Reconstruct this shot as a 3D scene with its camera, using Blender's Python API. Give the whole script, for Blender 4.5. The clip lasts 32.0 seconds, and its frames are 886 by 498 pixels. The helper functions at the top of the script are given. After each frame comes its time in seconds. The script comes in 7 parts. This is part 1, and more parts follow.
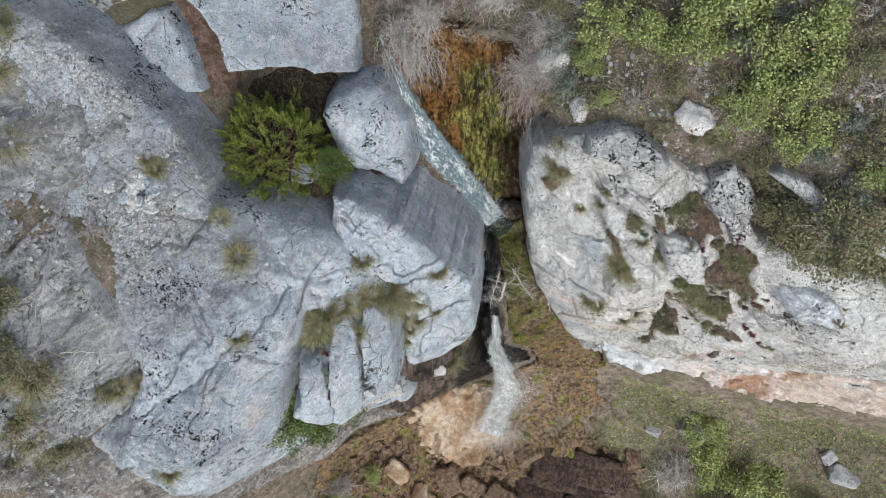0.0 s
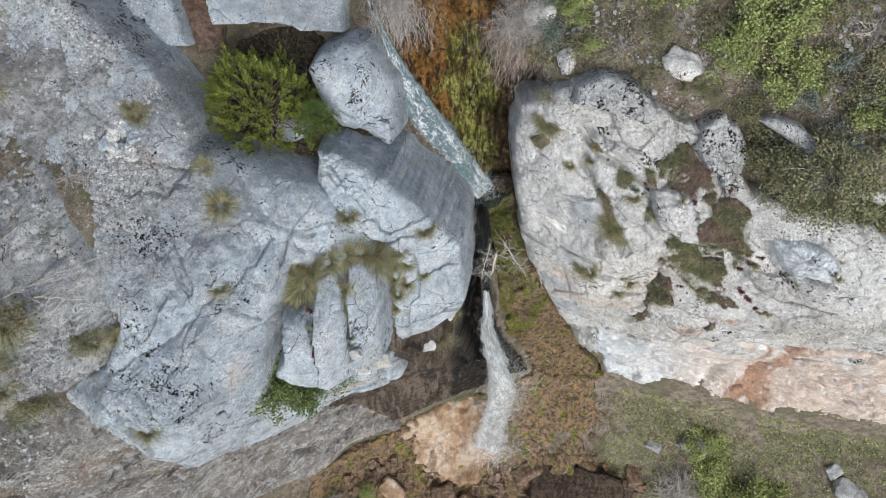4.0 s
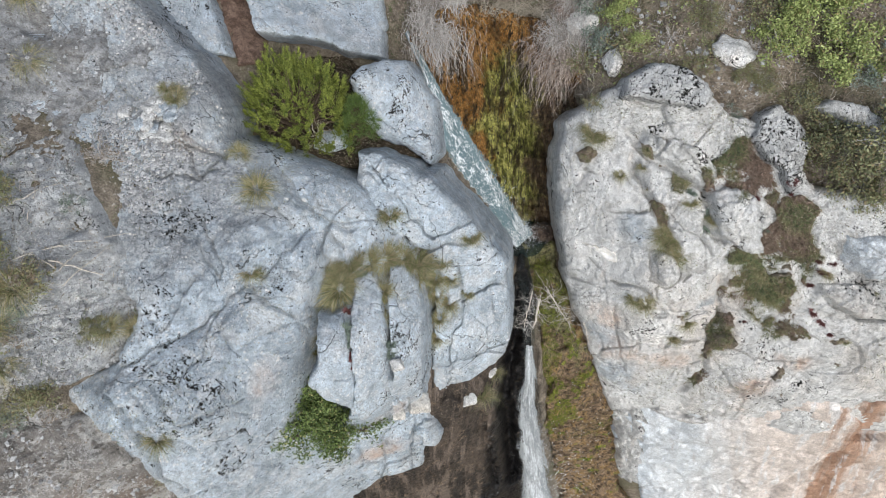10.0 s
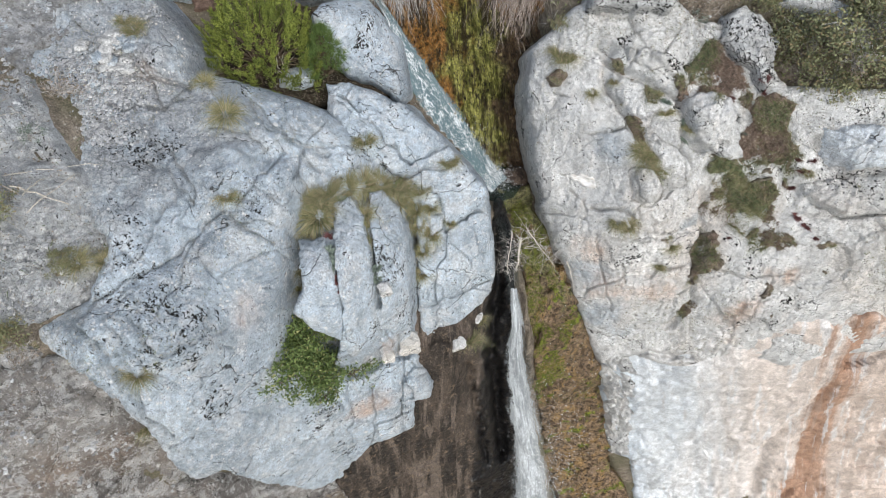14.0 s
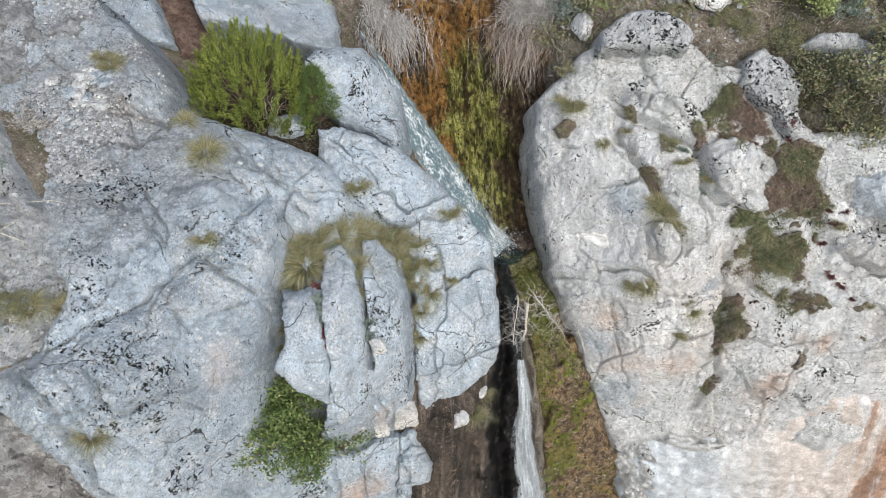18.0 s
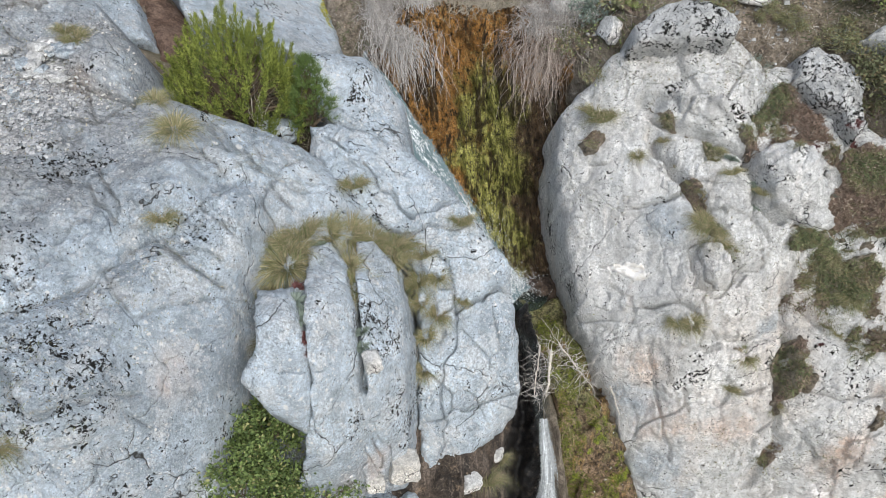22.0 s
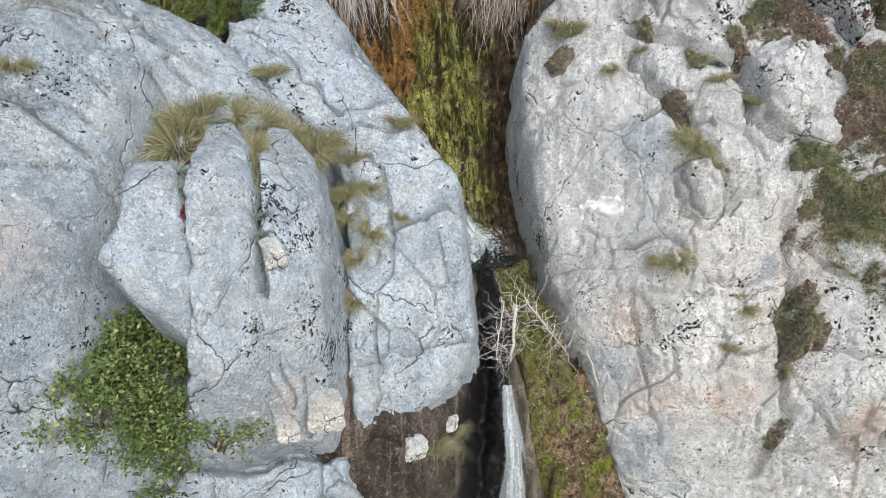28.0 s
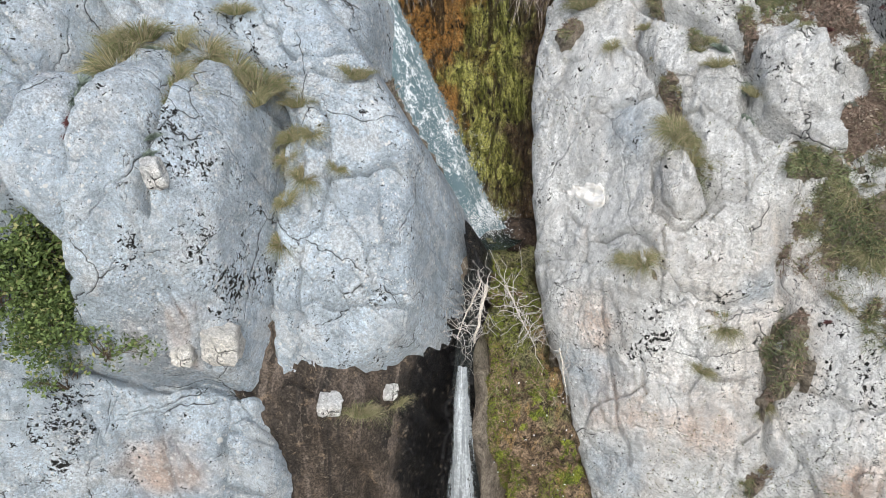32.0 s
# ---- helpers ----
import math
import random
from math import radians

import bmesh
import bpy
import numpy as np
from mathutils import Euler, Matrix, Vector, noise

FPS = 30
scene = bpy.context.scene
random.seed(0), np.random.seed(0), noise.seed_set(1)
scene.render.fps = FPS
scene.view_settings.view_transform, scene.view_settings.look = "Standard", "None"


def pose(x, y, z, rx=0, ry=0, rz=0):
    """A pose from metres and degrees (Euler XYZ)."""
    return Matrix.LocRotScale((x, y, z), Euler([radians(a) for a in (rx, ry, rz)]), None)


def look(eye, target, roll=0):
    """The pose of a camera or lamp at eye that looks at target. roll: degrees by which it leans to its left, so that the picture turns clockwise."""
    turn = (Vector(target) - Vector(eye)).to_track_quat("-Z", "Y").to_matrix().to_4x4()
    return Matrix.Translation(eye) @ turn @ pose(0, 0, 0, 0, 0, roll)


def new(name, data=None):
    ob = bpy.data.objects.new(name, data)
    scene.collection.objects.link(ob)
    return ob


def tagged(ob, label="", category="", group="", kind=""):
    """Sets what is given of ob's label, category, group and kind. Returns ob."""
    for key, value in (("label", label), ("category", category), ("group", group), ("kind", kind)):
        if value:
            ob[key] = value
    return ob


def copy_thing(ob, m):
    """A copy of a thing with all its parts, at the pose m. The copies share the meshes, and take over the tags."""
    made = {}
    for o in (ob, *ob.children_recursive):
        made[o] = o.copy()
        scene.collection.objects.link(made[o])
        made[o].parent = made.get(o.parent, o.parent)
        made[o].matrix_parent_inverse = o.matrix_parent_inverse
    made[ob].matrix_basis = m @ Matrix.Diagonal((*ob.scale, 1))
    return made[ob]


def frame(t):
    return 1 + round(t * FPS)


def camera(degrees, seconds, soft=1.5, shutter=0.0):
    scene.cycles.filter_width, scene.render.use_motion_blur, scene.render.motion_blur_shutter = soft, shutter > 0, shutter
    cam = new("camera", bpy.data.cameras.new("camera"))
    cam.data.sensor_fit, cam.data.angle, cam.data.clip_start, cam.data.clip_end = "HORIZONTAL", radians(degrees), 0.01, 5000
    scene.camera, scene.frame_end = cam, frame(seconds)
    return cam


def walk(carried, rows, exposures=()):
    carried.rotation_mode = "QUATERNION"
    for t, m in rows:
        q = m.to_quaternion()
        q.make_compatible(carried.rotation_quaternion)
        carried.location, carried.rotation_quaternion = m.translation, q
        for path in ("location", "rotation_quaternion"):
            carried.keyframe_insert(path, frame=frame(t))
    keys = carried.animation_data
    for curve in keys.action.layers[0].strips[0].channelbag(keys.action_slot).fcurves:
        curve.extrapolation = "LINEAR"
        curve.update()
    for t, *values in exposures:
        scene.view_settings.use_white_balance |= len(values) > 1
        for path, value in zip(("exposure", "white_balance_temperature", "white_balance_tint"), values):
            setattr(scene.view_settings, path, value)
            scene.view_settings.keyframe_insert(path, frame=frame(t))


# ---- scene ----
cam = camera(53.8, 32.0, soft=0.8)
# seconds, eye, pitch, heading, roll
PATH = [
    (0, -0.815, -2.857, 15.772, -77.47, 6.00, 0.19),
    (0.5, -0.713, -2.884, 15.721, -77.83, 6.09, -0.03),
    (1, -0.683, -2.899, 15.724, -78.31, 6.09, -0.14),
    (1.5, -0.698, -3.024, 15.691, -78.40, 6.09, -0.02),
    (2, -0.648, -3.222, 15.663, -78.34, 6.06, -0.14),
    (2.5, -0.668, -3.442, 15.597, -78.34, 6.06, 0.04),
    (4.5, -0.440, -4.431, 14.923, -71.62, 5.97, -0.10),
    (5, -0.459, -4.628, 14.698, -69.53, 5.80, 0.06),
    (5.5, -0.427, -4.802, 14.526, -67.60, 5.80, 0.05),
    (6, -0.423, -5.033, 14.348, -65.61, 5.68, 0.15),
    (6.5, -0.426, -5.283, 14.164, -63.73, 5.59, 0.19),
    (7, -0.428, -5.513, 13.950, -61.95, 5.54, 0.18),
    (7.5, -0.471, -5.742, 13.740, -60.60, 5.45, 0.21),
    (8, -0.544, -6.014, 13.566, -59.95, 5.43, 0.27),
    (8.5, -0.626, -6.265, 13.399, -59.39, 5.47, 0.20),
    (9, -0.753, -6.526, 13.201, -58.78, 5.46, 0.24),
    (9.5, -0.850, -6.809, 13.000, -58.15, 5.45, 0.22),
    (10, -0.954, -7.113, 12.800, -57.45, 5.09, 0.21),
    (10.5, -1.036, -7.356, 12.609, -56.88, 4.88, 0.23),
    (11, -1.095, -7.608, 12.415, -56.24, 4.62, 0.19),
    (11.5, -1.165, -7.827, 12.213, -55.69, 4.63, 0.22),
    (12, -1.212, -8.080, 12.002, -55.04, 3.69, 0.17),
    (12.5, -1.245, -8.292, 11.817, -54.48, 0.03, -0.01),
    (13, -1.260, -8.347, 11.631, -53.87, -1.34, -0.08),
    (13.5, -1.262, -8.366, 11.534, -53.76, -0.59, -0.03),
    (14, -1.288, -8.428, 11.460, -53.70, -0.30, -0.02),
    (14.5, -1.291, -8.463, 11.367, -53.77, -0.17, -0.05),
    (16.5, -1.222, -8.392, 10.689, -52.15, 0.04, -0.10),
    (17, -1.256, -8.359, 10.500, -50.10, -0.13, -0.03),
    (17.5, -1.251, -8.350, 10.303, -48.01, -0.13, -0.13),
    (18, -1.277, -8.342, 10.105, -46.11, -0.20, -0.10),
    (18.5, -1.279, -8.325, 9.899, -46.20, -0.12, -0.09),
    (19, -1.289, -8.318, 9.649, -46.13, -0.18, -0.04),
    (19.5, -1.278, -8.285, 9.345, -46.18, -0.14, -0.05),
    (20, -1.284, -8.236, 9.002, -46.07, -0.07, -0.05),
    (20.5, -1.299, -8.210, 8.693, -44.59, -0.03, -0.08),
    (21, -1.311, -8.155, 8.385, -43.05, -0.03, -0.04),
    (21.5, -1.308, -8.147, 8.066, -40.35, 0.01, -0.07),
    (22, -1.309, -8.113, 7.749, -36.21, 0.37, 0.09),
    (22.5, -1.282, -8.070, 7.444, -31.92, 0.37, 0.04),
    (23, -1.259, -8.016, 7.138, -28.97, 0.39, 0.12),
    (23.5, -1.226, -7.994, 6.881, -29.14, 0.44, 0.07),
    (24, -1.195, -7.977, 6.651, -29.11, 0.53, 0.06),
    (24.5, -1.132, -7.940, 6.426, -29.18, 0.58, 0.03),
    (25, -1.074, -7.929, 6.177, -29.35, 0.68, 0.01),
    (25.5, -1.144, -7.916, 5.921, -29.29, 0.50, -0.06),
    (27.5, -0.802, -7.860, 5.520, -29.97, 0.92, -0.17),
    (28, -0.650, -7.808, 5.421, -30.10, 0.89, -0.09),
    (28.5, -0.439, -7.758, 5.297, -29.97, 0.91, -0.16),
    (29, -0.178, -7.682, 5.178, -30.02, 0.93, -0.14),
    (29.5, 0.136, -7.607, 5.107, -30.02, 1.06, -0.16),
    (30, 0.467, -7.503, 5.081, -30.10, 2.59, -0.10),
    (30.5, 0.876, -7.438, 5.016, -30.04, 4.59, -0.20),
    (31, 1.330, -7.376, 4.971, -29.93, 7.04, -0.37),
    (31.5, 1.716, -7.327, 4.950, -29.77, 12.34, -0.33),
    (32, 2.077, -7.282, 4.937, -29.68, 18.96, -0.28),
]
walk(cam, [(t, pose(x, y, z, 90 + pitch, 0, turn) @ pose(0, 0, 0, 0, 0, roll)) for t, x, y, z, pitch, turn, roll in PATH], [(0, 0.5), (9, 0.61), (19, 0.71), (32, 0.8)])

# ---- light ----
world = bpy.data.worlds.new("world")
scene.world = world
world.use_nodes = True
wn = world.node_tree.nodes
sky = wn.new("ShaderNodeTexSky")
sky.sky_type, sky.sun_disc = "NISHITA", False
sky.sun_elevation, sky.sun_rotation = radians(41), radians(160)
wn["Background"].inputs[1].default_value = 0.105
veil = wn.new("ShaderNodeHueSaturation")
veil.inputs["Saturation"].default_value = 0.62
world.node_tree.links.new(sky.outputs[0], veil.inputs["Color"])
world.node_tree.links.new(veil.outputs[0], wn["Background"].inputs[0])
sun = new("sun", bpy.data.lights.new("sun", "SUN"))
sun.data.energy, sun.data.angle, sun.data.color = 2.0, radians(36), (1.0, 0.965, 0.91)
sun.matrix_world = look((4.5, -14.0, 12.8), (0, 0, 0))
scene.view_settings.exposure = 0.85

# ---- noise and surfaces ----
SLANT = radians(50)
SN, CS = math.sin(SLANT), math.cos(SLANT)


def tilted(x, y, z):
    """World to the slanted frame of the cliff: across, up the slope, out of it."""
    return x, SN * y + CS * z, -CS * y + SN * z


def upright(u, v, h):
    return u, SN * v - CS * h, CS * v + SN * h


def lattice(ix, iy, iz, seed):
    n = (ix * 374761393 + iy * 668265263 + iz * 2147483647 + seed * 144665) & 0x7FFFFFFF
    n = ((n ^ (n >> 13)) * 1274126177) & 0x7FFFFFFF
    return ((n ^ (n >> 16)) & 0xFFFF) / 65535.0


def value_noise(x, y, z, seed=0):
    x, y, z = np.broadcast_arrays(np.asarray(x, float), np.asarray(y, float), np.asarray(z, float))
    ix, iy, iz = (np.floor(a).astype(np.int64) for a in (x, y, z))
    fx, fy, fz = x - ix, y - iy, z - iz
    fx, fy, fz = (f * f * (3 - 2 * f) for f in (fx, fy, fz))
    total = 0
    for a in (0, 1):
        for b in (0, 1):
            for c in (0, 1):
                total = total + lattice(ix + a, iy + b, iz + c, seed) * (fx if a else 1 - fx) * (fy if b else 1 - fy) * (fz if c else 1 - fz)
    return total * 2 - 1


def fbm(x, y, z, octaves=4, seed=0, ridged=False):
    total, gain = 0, 1.0
    for o in range(octaves):
        n = value_noise(x * 2**o, y * 2**o, z * 2**o, seed + o * 7)
        total = total + gain * (1 - 2 * abs(n) if ridged else n)
        gain *= 0.5
    return total


def through_spots(spots):
    """A smooth slanted surface over a few spots given in world metres."""
    p = np.array([tilted(*s) for s in spots])
    n = len(p)
    m = np.zeros((n + 3, n + 3))
    m[:n, :n] = np.linalg.norm(p[:, None, :2] - p[None, :, :2], axis=2) - np.eye(n) * 0.04
    m[:n, n], m[:n, n + 1:], m[n, :n], m[n + 1:, :n] = 1, p[:, :2], 1, p[:, :2].T
    w = np.linalg.solve(m, np.r_[p[:, 2], 0, 0, 0])

    def height(u, v):
        h = w[n] + w[n + 1] * u + w[n + 2] * v
        for i in range(n):
            h = h + w[i] * np.sqrt((u - p[i, 0]) ** 2 + (v - p[i, 1]) ** 2 + 0.01)
        return h
    return height


def line_gap(u, v, line, closed=False):
    """Distance to a polyline."""
    best = np.full(np.shape(u), 1e9)
    pts = list(line) + ([line[0]] if closed else [])
    for (ax, ay), (bx, by) in zip(pts, pts[1:]):
        dx, dy = bx - ax, by - ay
        k = np.clip(((u - ax) * dx + (v - ay) * dy) / (dx * dx + dy * dy + 1e-9), 0, 1)
        best = np.minimum(best, np.hypot(u - ax - k * dx, v - ay - k * dy))
    return best


def inside_gap(u, v, outline):
    """Distance to the outline, positive within."""
    odd = np.zeros(np.shape(u), bool)
    for (ax, ay), (bx, by) in zip(outline, outline[1:] + outline[:1]):
        if ay != by:
            odd ^= ((ay > v) != (by > v)) & (u < (bx - ax) * (v - ay) / (by - ay) + ax)
    return np.where(odd, 1, -1) * line_gap(u, v, outline, True)


def sheet_mesh(name, x, y, z, keep=None):
    """A mesh from three grids; keep: which vertices stay."""
    rows, cols = x.shape
    idx = np.arange(rows * cols).reshape(rows, cols)
    quads = np.stack([idx[:-1, :-1], idx[:-1, 1:], idx[1:, 1:], idx[1:, :-1]], -1).reshape(-1, 4)
    co = np.stack([x, y, z], -1).reshape(-1, 3)
    if keep is not None:
        quads = quads[keep.reshape(-1)[quads].all(1)]
        used = np.unique(quads)
        remap = np.zeros(rows * cols, int)
        remap[used] = np.arange(len(used))
        quads, co = remap[quads], co[used]
    me = bpy.data.meshes.new(name)
    me.vertices.add(len(co))
    me.vertices.foreach_set("co", co.ravel())
    me.loops.add(quads.size)
    me.loops.foreach_set("vertex_index", quads.ravel().astype(np.int32))
    me.polygons.add(len(quads))
    me.polygons.foreach_set("loop_start", np.arange(0, quads.size, 4, dtype=np.int32))
    me.polygons.foreach_set("use_smooth", np.ones(len(quads), bool))
    me.update(calc_edges=True)
    me.validate()
    return me


def facets(u, v, size, seed):
    """Flat broken faces, each with a tilt of its own, and the distance to the joint between them."""
    a, b = u / size + 0.35 * fbm(u / size, v / size, 0.7, 2, seed), v / size + 0.35 * fbm(u / size, v / size, 5.7, 2, seed + 3)
    ia, ib = np.floor(a).astype(np.int64), np.floor(b).astype(np.int64)
    first, second, tilt = np.full(np.shape(a), 9.0), np.full(np.shape(a), 9.0), np.zeros(np.shape(a))
    for da in (-1, 0, 1):
        for db in (-1, 0, 1):
            ca, cb = ia + da, ib + db
            x, y = a - ca - lattice(ca, cb, 1, seed), b - cb - lattice(ca, cb, 2, seed)
            d = np.hypot(x, y)
            plane = (lattice(ca, cb, 3, seed) - 0.5) * x + (lattice(ca, cb, 4, seed) - 0.5) * y + 0.5 * (lattice(ca, cb, 5, seed) - 0.5)
            near = d < first
            second = np.where(near, first, np.minimum(second, d))
            tilt = np.where(near, plane, tilt)
            first = np.where(near, d, first)
    return tilt, second - first


def crag_height(u, v, base, outline, cracks=(), edge=0.25, rough=0.05, seed=0, bumps=(), ragged=1.0, terrace=0.4):
    wob = ragged * 0.035 * fbm(u * 3.1, v * 3.1, seed * 1.7, 4, seed + 50) + 0.012 * fbm(u * 19, v * 19, 2.2, 2, seed + 60)
    gap = inside_gap(u, v, outline) + wob
    h = base(u, v)
    for bu, bv, ru, rv, up in bumps:
        q = ((u - bu) / ru) ** 2 + ((v - bv) / rv) ** 2
        h = h + up * np.clip(1 - q, 0, None) ** 0.6
    k = np.clip(1 - gap / edge, 0, 1)
    h = h - edge * (1 - np.sqrt(np.clip(1 - k * k, 0, 1)))
    h = h - np.where(gap < 0, -gap * 14, 0)
    h = h + rough * (1.3 * fbm(u * 1.1, v * 1.1, seed + 0.3, 3, seed) + 0.25 * fbm(u * 4.3, v * 4.3, seed, 3, seed + 9))
    h = h + rough * 0.13 * fbm(u * 9, v * 9, 0.5, 3, seed + 21, True)
    h = h - rough * 0.8 * np.clip(fbm(u * 7, v * 7, 9.5, 2, seed + 33) - 0.35, 0, None)
    q = fbm(u * 1.7, v * 1.7, seed + 4.4, 4, seed + 41) * 3.2
    q0 = np.floor(q)
    q1 = np.clip((q - q0 - 0.82) / 0.18, 0, 1)
    h = h + rough * terrace * (q0 + q1 * q1 * (3 - 2 * q1) - q)
    broken = np.clip(0.75 + 1.1 * fbm(u * 0.9, v * 0.9, seed + 8.8, 3, seed + 81), 0.12, 1.4)
    tilt, joint = facets(u * 0.8 + v * 0.45, v * 0.6 - u * 0.3, 0.55, seed + 90)
    h = h + rough * broken * 2.4 * tilt
    split = np.clip(4 * fbm(u * 1.3, v * 1.3, seed + 2.2, 3, seed + 77) - 0.5, 0, 1)
    h = h - 0.06 * split * np.clip(rough / 0.06, 0.5, 1.3) * np.exp(-((joint / 0.02) ** 2))
    tilt, joint = facets(u * 0.9 + v * 0.3, v * 0.7 - u * 0.2, 0.12, seed + 95)
    h = h + rough * broken * (0.75 * tilt - 0.22 * np.exp(-((joint / 0.1) ** 2)))
    for line, wide, deep in cracks:
        d = line_gap(u + 0.05 * fbm(u * 5, v * 5, 1.0, 2, 5), v + 0.05 * fbm(u * 5, v * 5, 3.0, 2, 6), line)
        h = h - deep * (1.25 if wide < 0.06 else 1.0) * np.exp(-((d / max(wide * (0.5 if wide < 0.06 else 0.9), 0.011)) ** 2))
    return h, gap


LEFT_SPOTS = [(-3.97, -0.56, 3.69), (-3.88, -1.69, 3.44), (-5.46, 0.09, 4.05), (-5.03, 0.45, 4.12), (-6.9, 0.47, 4.66), (-4.5, 0.19, 3.79), (-3.74, -0.02, 3.53), (-5.65, -2.55, 3.38), (-5.15, -2.62, 3.3), (-7.0, 1.2, 4.57), (-4.57, -1.36, 3.58), (-3.39, -1.26, 3.34), (-4.82, -3.22, 3.2), (-4.66, -3.6, 2.88), (-4.1, -3.4, 2.93), (-5.34, -3.98, 2.41), (-4.72, -4.1, 2.2), (-2.7, -2.62, -0.16), (-3.0, -2.38, -3.5), (-4.5, -4.2, 0), (-5, -4.6, -3), (-3.5, -3.1, 0), (-3.3, -2.9, -3), (-3.2, -2.45, 1.6), (-2.4, -0.6, 2.9), (-1.75, -2.1, -1.2)]
LEFT = [(-6.3, 4.58), (-5.93, 4.25), (-5.14, 3.57), (-4.7, 3.11), (-4.52, 2.72), (-4.51, 2.51), (-4.08, 2.41), (-3.56, 2.29), (-2.85, 2.02), (-2.46, 1.68), (-1.74, 1.07), (-1.76, 0.43), (-2.19, -0.69), (-1.66, -1.44), (-1.4, -2.14), (-1.45, -2.48), (-1.74, -2.49), (-1.76, -3.13), (-2.51, -3.43), (-3.0, -4.16), (-3.47, -4.13), (-4.01, -3.36), (-4.25, -2.86), (-4.54, -2.88), (-4.69, -2.43), (-4.81, -1.82), (-5.1, -1.43), (-5.5, -1.01), (-6.01, -0.66), (-5.35, -0.32), (-5.2, 0.05), (-5.2, 0.32), (-5.5, 0.7), (-5.85, 1.1), (-6.2, 1.7), (-6.5, 2.0), (-7.6, 2.2), (-9.0, 3.0), (-9.0, 5.0), (-7.2, 5.2)]
FINGER_SPOTS = [(-2.8, -2.05, 2.82), (-2.85, -2.35, 2.75), (-2.49, -2.35, 2.55), (-2.14, -1.63, 2.61), (-2.03, -2.16, 2.1), (-2.54, -2.73, 2.04), (-2.45, -2.74, 1.48), (-2.0, -2.14, 0.37), (-1.75, -2.0, 1.4), (-2.75, -2.7, 1.2), (-2.6, -2.6, 0.5), (-2.6, -1.35, 2.68), (-2.3, -1.0, 2.66), (-1.95, -0.95, 2.45), (-2.95, -1.75, 2.62)]
FINGER = [(-2.97, 0.22), (-2.7, 0.43), (-2.38, 0.84), (-2.03, 0.91), (-1.82, 0.76), (-1.72, 0.32), (-1.69, -0.36), (-1.7, -0.98), (-1.72, -1.3), (-1.8, -1.5), (-1.94, -1.52), (-2.1, -1.51), (-2.27, -1.59), (-2.76, -1.74), (-2.73, -1.4), (-2.59, -0.93), (-2.82, -0.84), (-3.08, -0.63), (-3.07, -0.51), (-2.9, -0.47), (-2.88, -0.21), (-2.89, 0.13)]
PILLAR_SPOTS = [(-2.28, -0.37, 2.99), (-2.83, 0.48, 3.06), (-1.0, -0.28, 2.24), (-1.18, -0.27, 2.41), (-1.17, -0.77, 1.67), (-1.32, -1.44, 0.66), (-0.6, -0.77, 1.2), (-1.4, -0.97, 1.72), (-1.53, -1.6, -0.11), (-0.74, -1.07, -0.05)]
PILLAR = [(-2.89, 2.45), (-2.48, 2.39), (-1.78, 2.14), (-1.33, 1.76), (-0.94, 1.37), (-0.63, 0.92), (-0.53, 0.29), (-0.45, -0.53), (-0.48, -0.63), (-0.66, -0.85), (-1.14, -1.14), (-1.5, -1.31), (-1.58, -1.13), (-1.6, -0.53), (-1.6, 0.18), (-1.66, 0.74), (-1.78, 1.11), (-2.18, 1.34), (-2.47, 1.61), (-2.83, 2.05)]
BOULDER_SPOTS = [(-2.47, 2.19, 3.23), (-1.87, 1.1, 2.45), (-2.4, 1.7, 3.3), (-2.8, 1.3, 3.0), (-2.1, 1.9, 2.9)]
BOULDER = [(-3.15, 3.47), (-3.02, 3.69), (-2.72, 3.83), (-2.41, 3.83), (-2.14, 3.6), (-1.9, 3.24), (-1.74, 2.44), (-1.9, 2.34), (-2.28, 2.52), (-2.61, 2.63), (-2.94, 2.86)]
SLAB_SPOTS = [(-3.0, 2.6, 3.0), (-3.9, 5.8, 3.25), (-4.1, 3.2, 3.5), (-4.6, 5.2, 3.8)]
SLAB = [(-5.39, 5.1), (-4.85, 6.96), (-4.41, 7.34), (-3.72, 6.69), (-3.23, 5.99), (-2.86, 4.52), (-2.78, 3.89), (-3.35, 3.94), (-3.86, 4.07), (-4.52, 4.05), (-4.67, 4.38), (-5.0, 4.84)]
SLAB2_SPOTS = [(-5.86, 2.8, 4.0), (-4.86, 2.3, 3.6), (-5.3, 2.3, 3.75), (-4.9, 2.9, 3.8)]
SLAB2 = [(-6.13, 4.56), (-5.52, 4.82), (-5.29, 4.43), (-4.89, 3.67), (-5.2, 3.68), (-5.51, 3.95), (-5.86, 4.17)]
RIGHT_SPOTS = [(0.15, 1.78, 2.6), (0.86, 0.51, 1.08), (0.94, 0.98, 2.5), (1.68, 0.32, 2.0), (1.7, -0.11, 1.63), (1.5, -0.25, 0.93), (2.7, 0.36, 2.67), (1.42, 1.5, 3.88), (3.03, 1.11, 3.24), (1.82, -0.31, -0.1), (2.9, -0.02, 0.61), (3.75, -0.65, 0.33), (4.6, -0.8, 0.43), (1.57, -0.24, -1.58), (3.8, -0.77, -0.8), (3.4, -0.7, -2.6), (5.15, -0.86, -2.03), (4.1, -0.66, -2.5), (6.2, -0.72, -2.6), (6.1, -0.86, -0.71), (4.1, -0.65, -0.3), (3.82, 1.1, 3.94), (5.5, -0.9, 2.3), (6.2, -0.86, -0.2), (2.7, -0.4, -2.5), (1.9, -0.4, -2.7)]
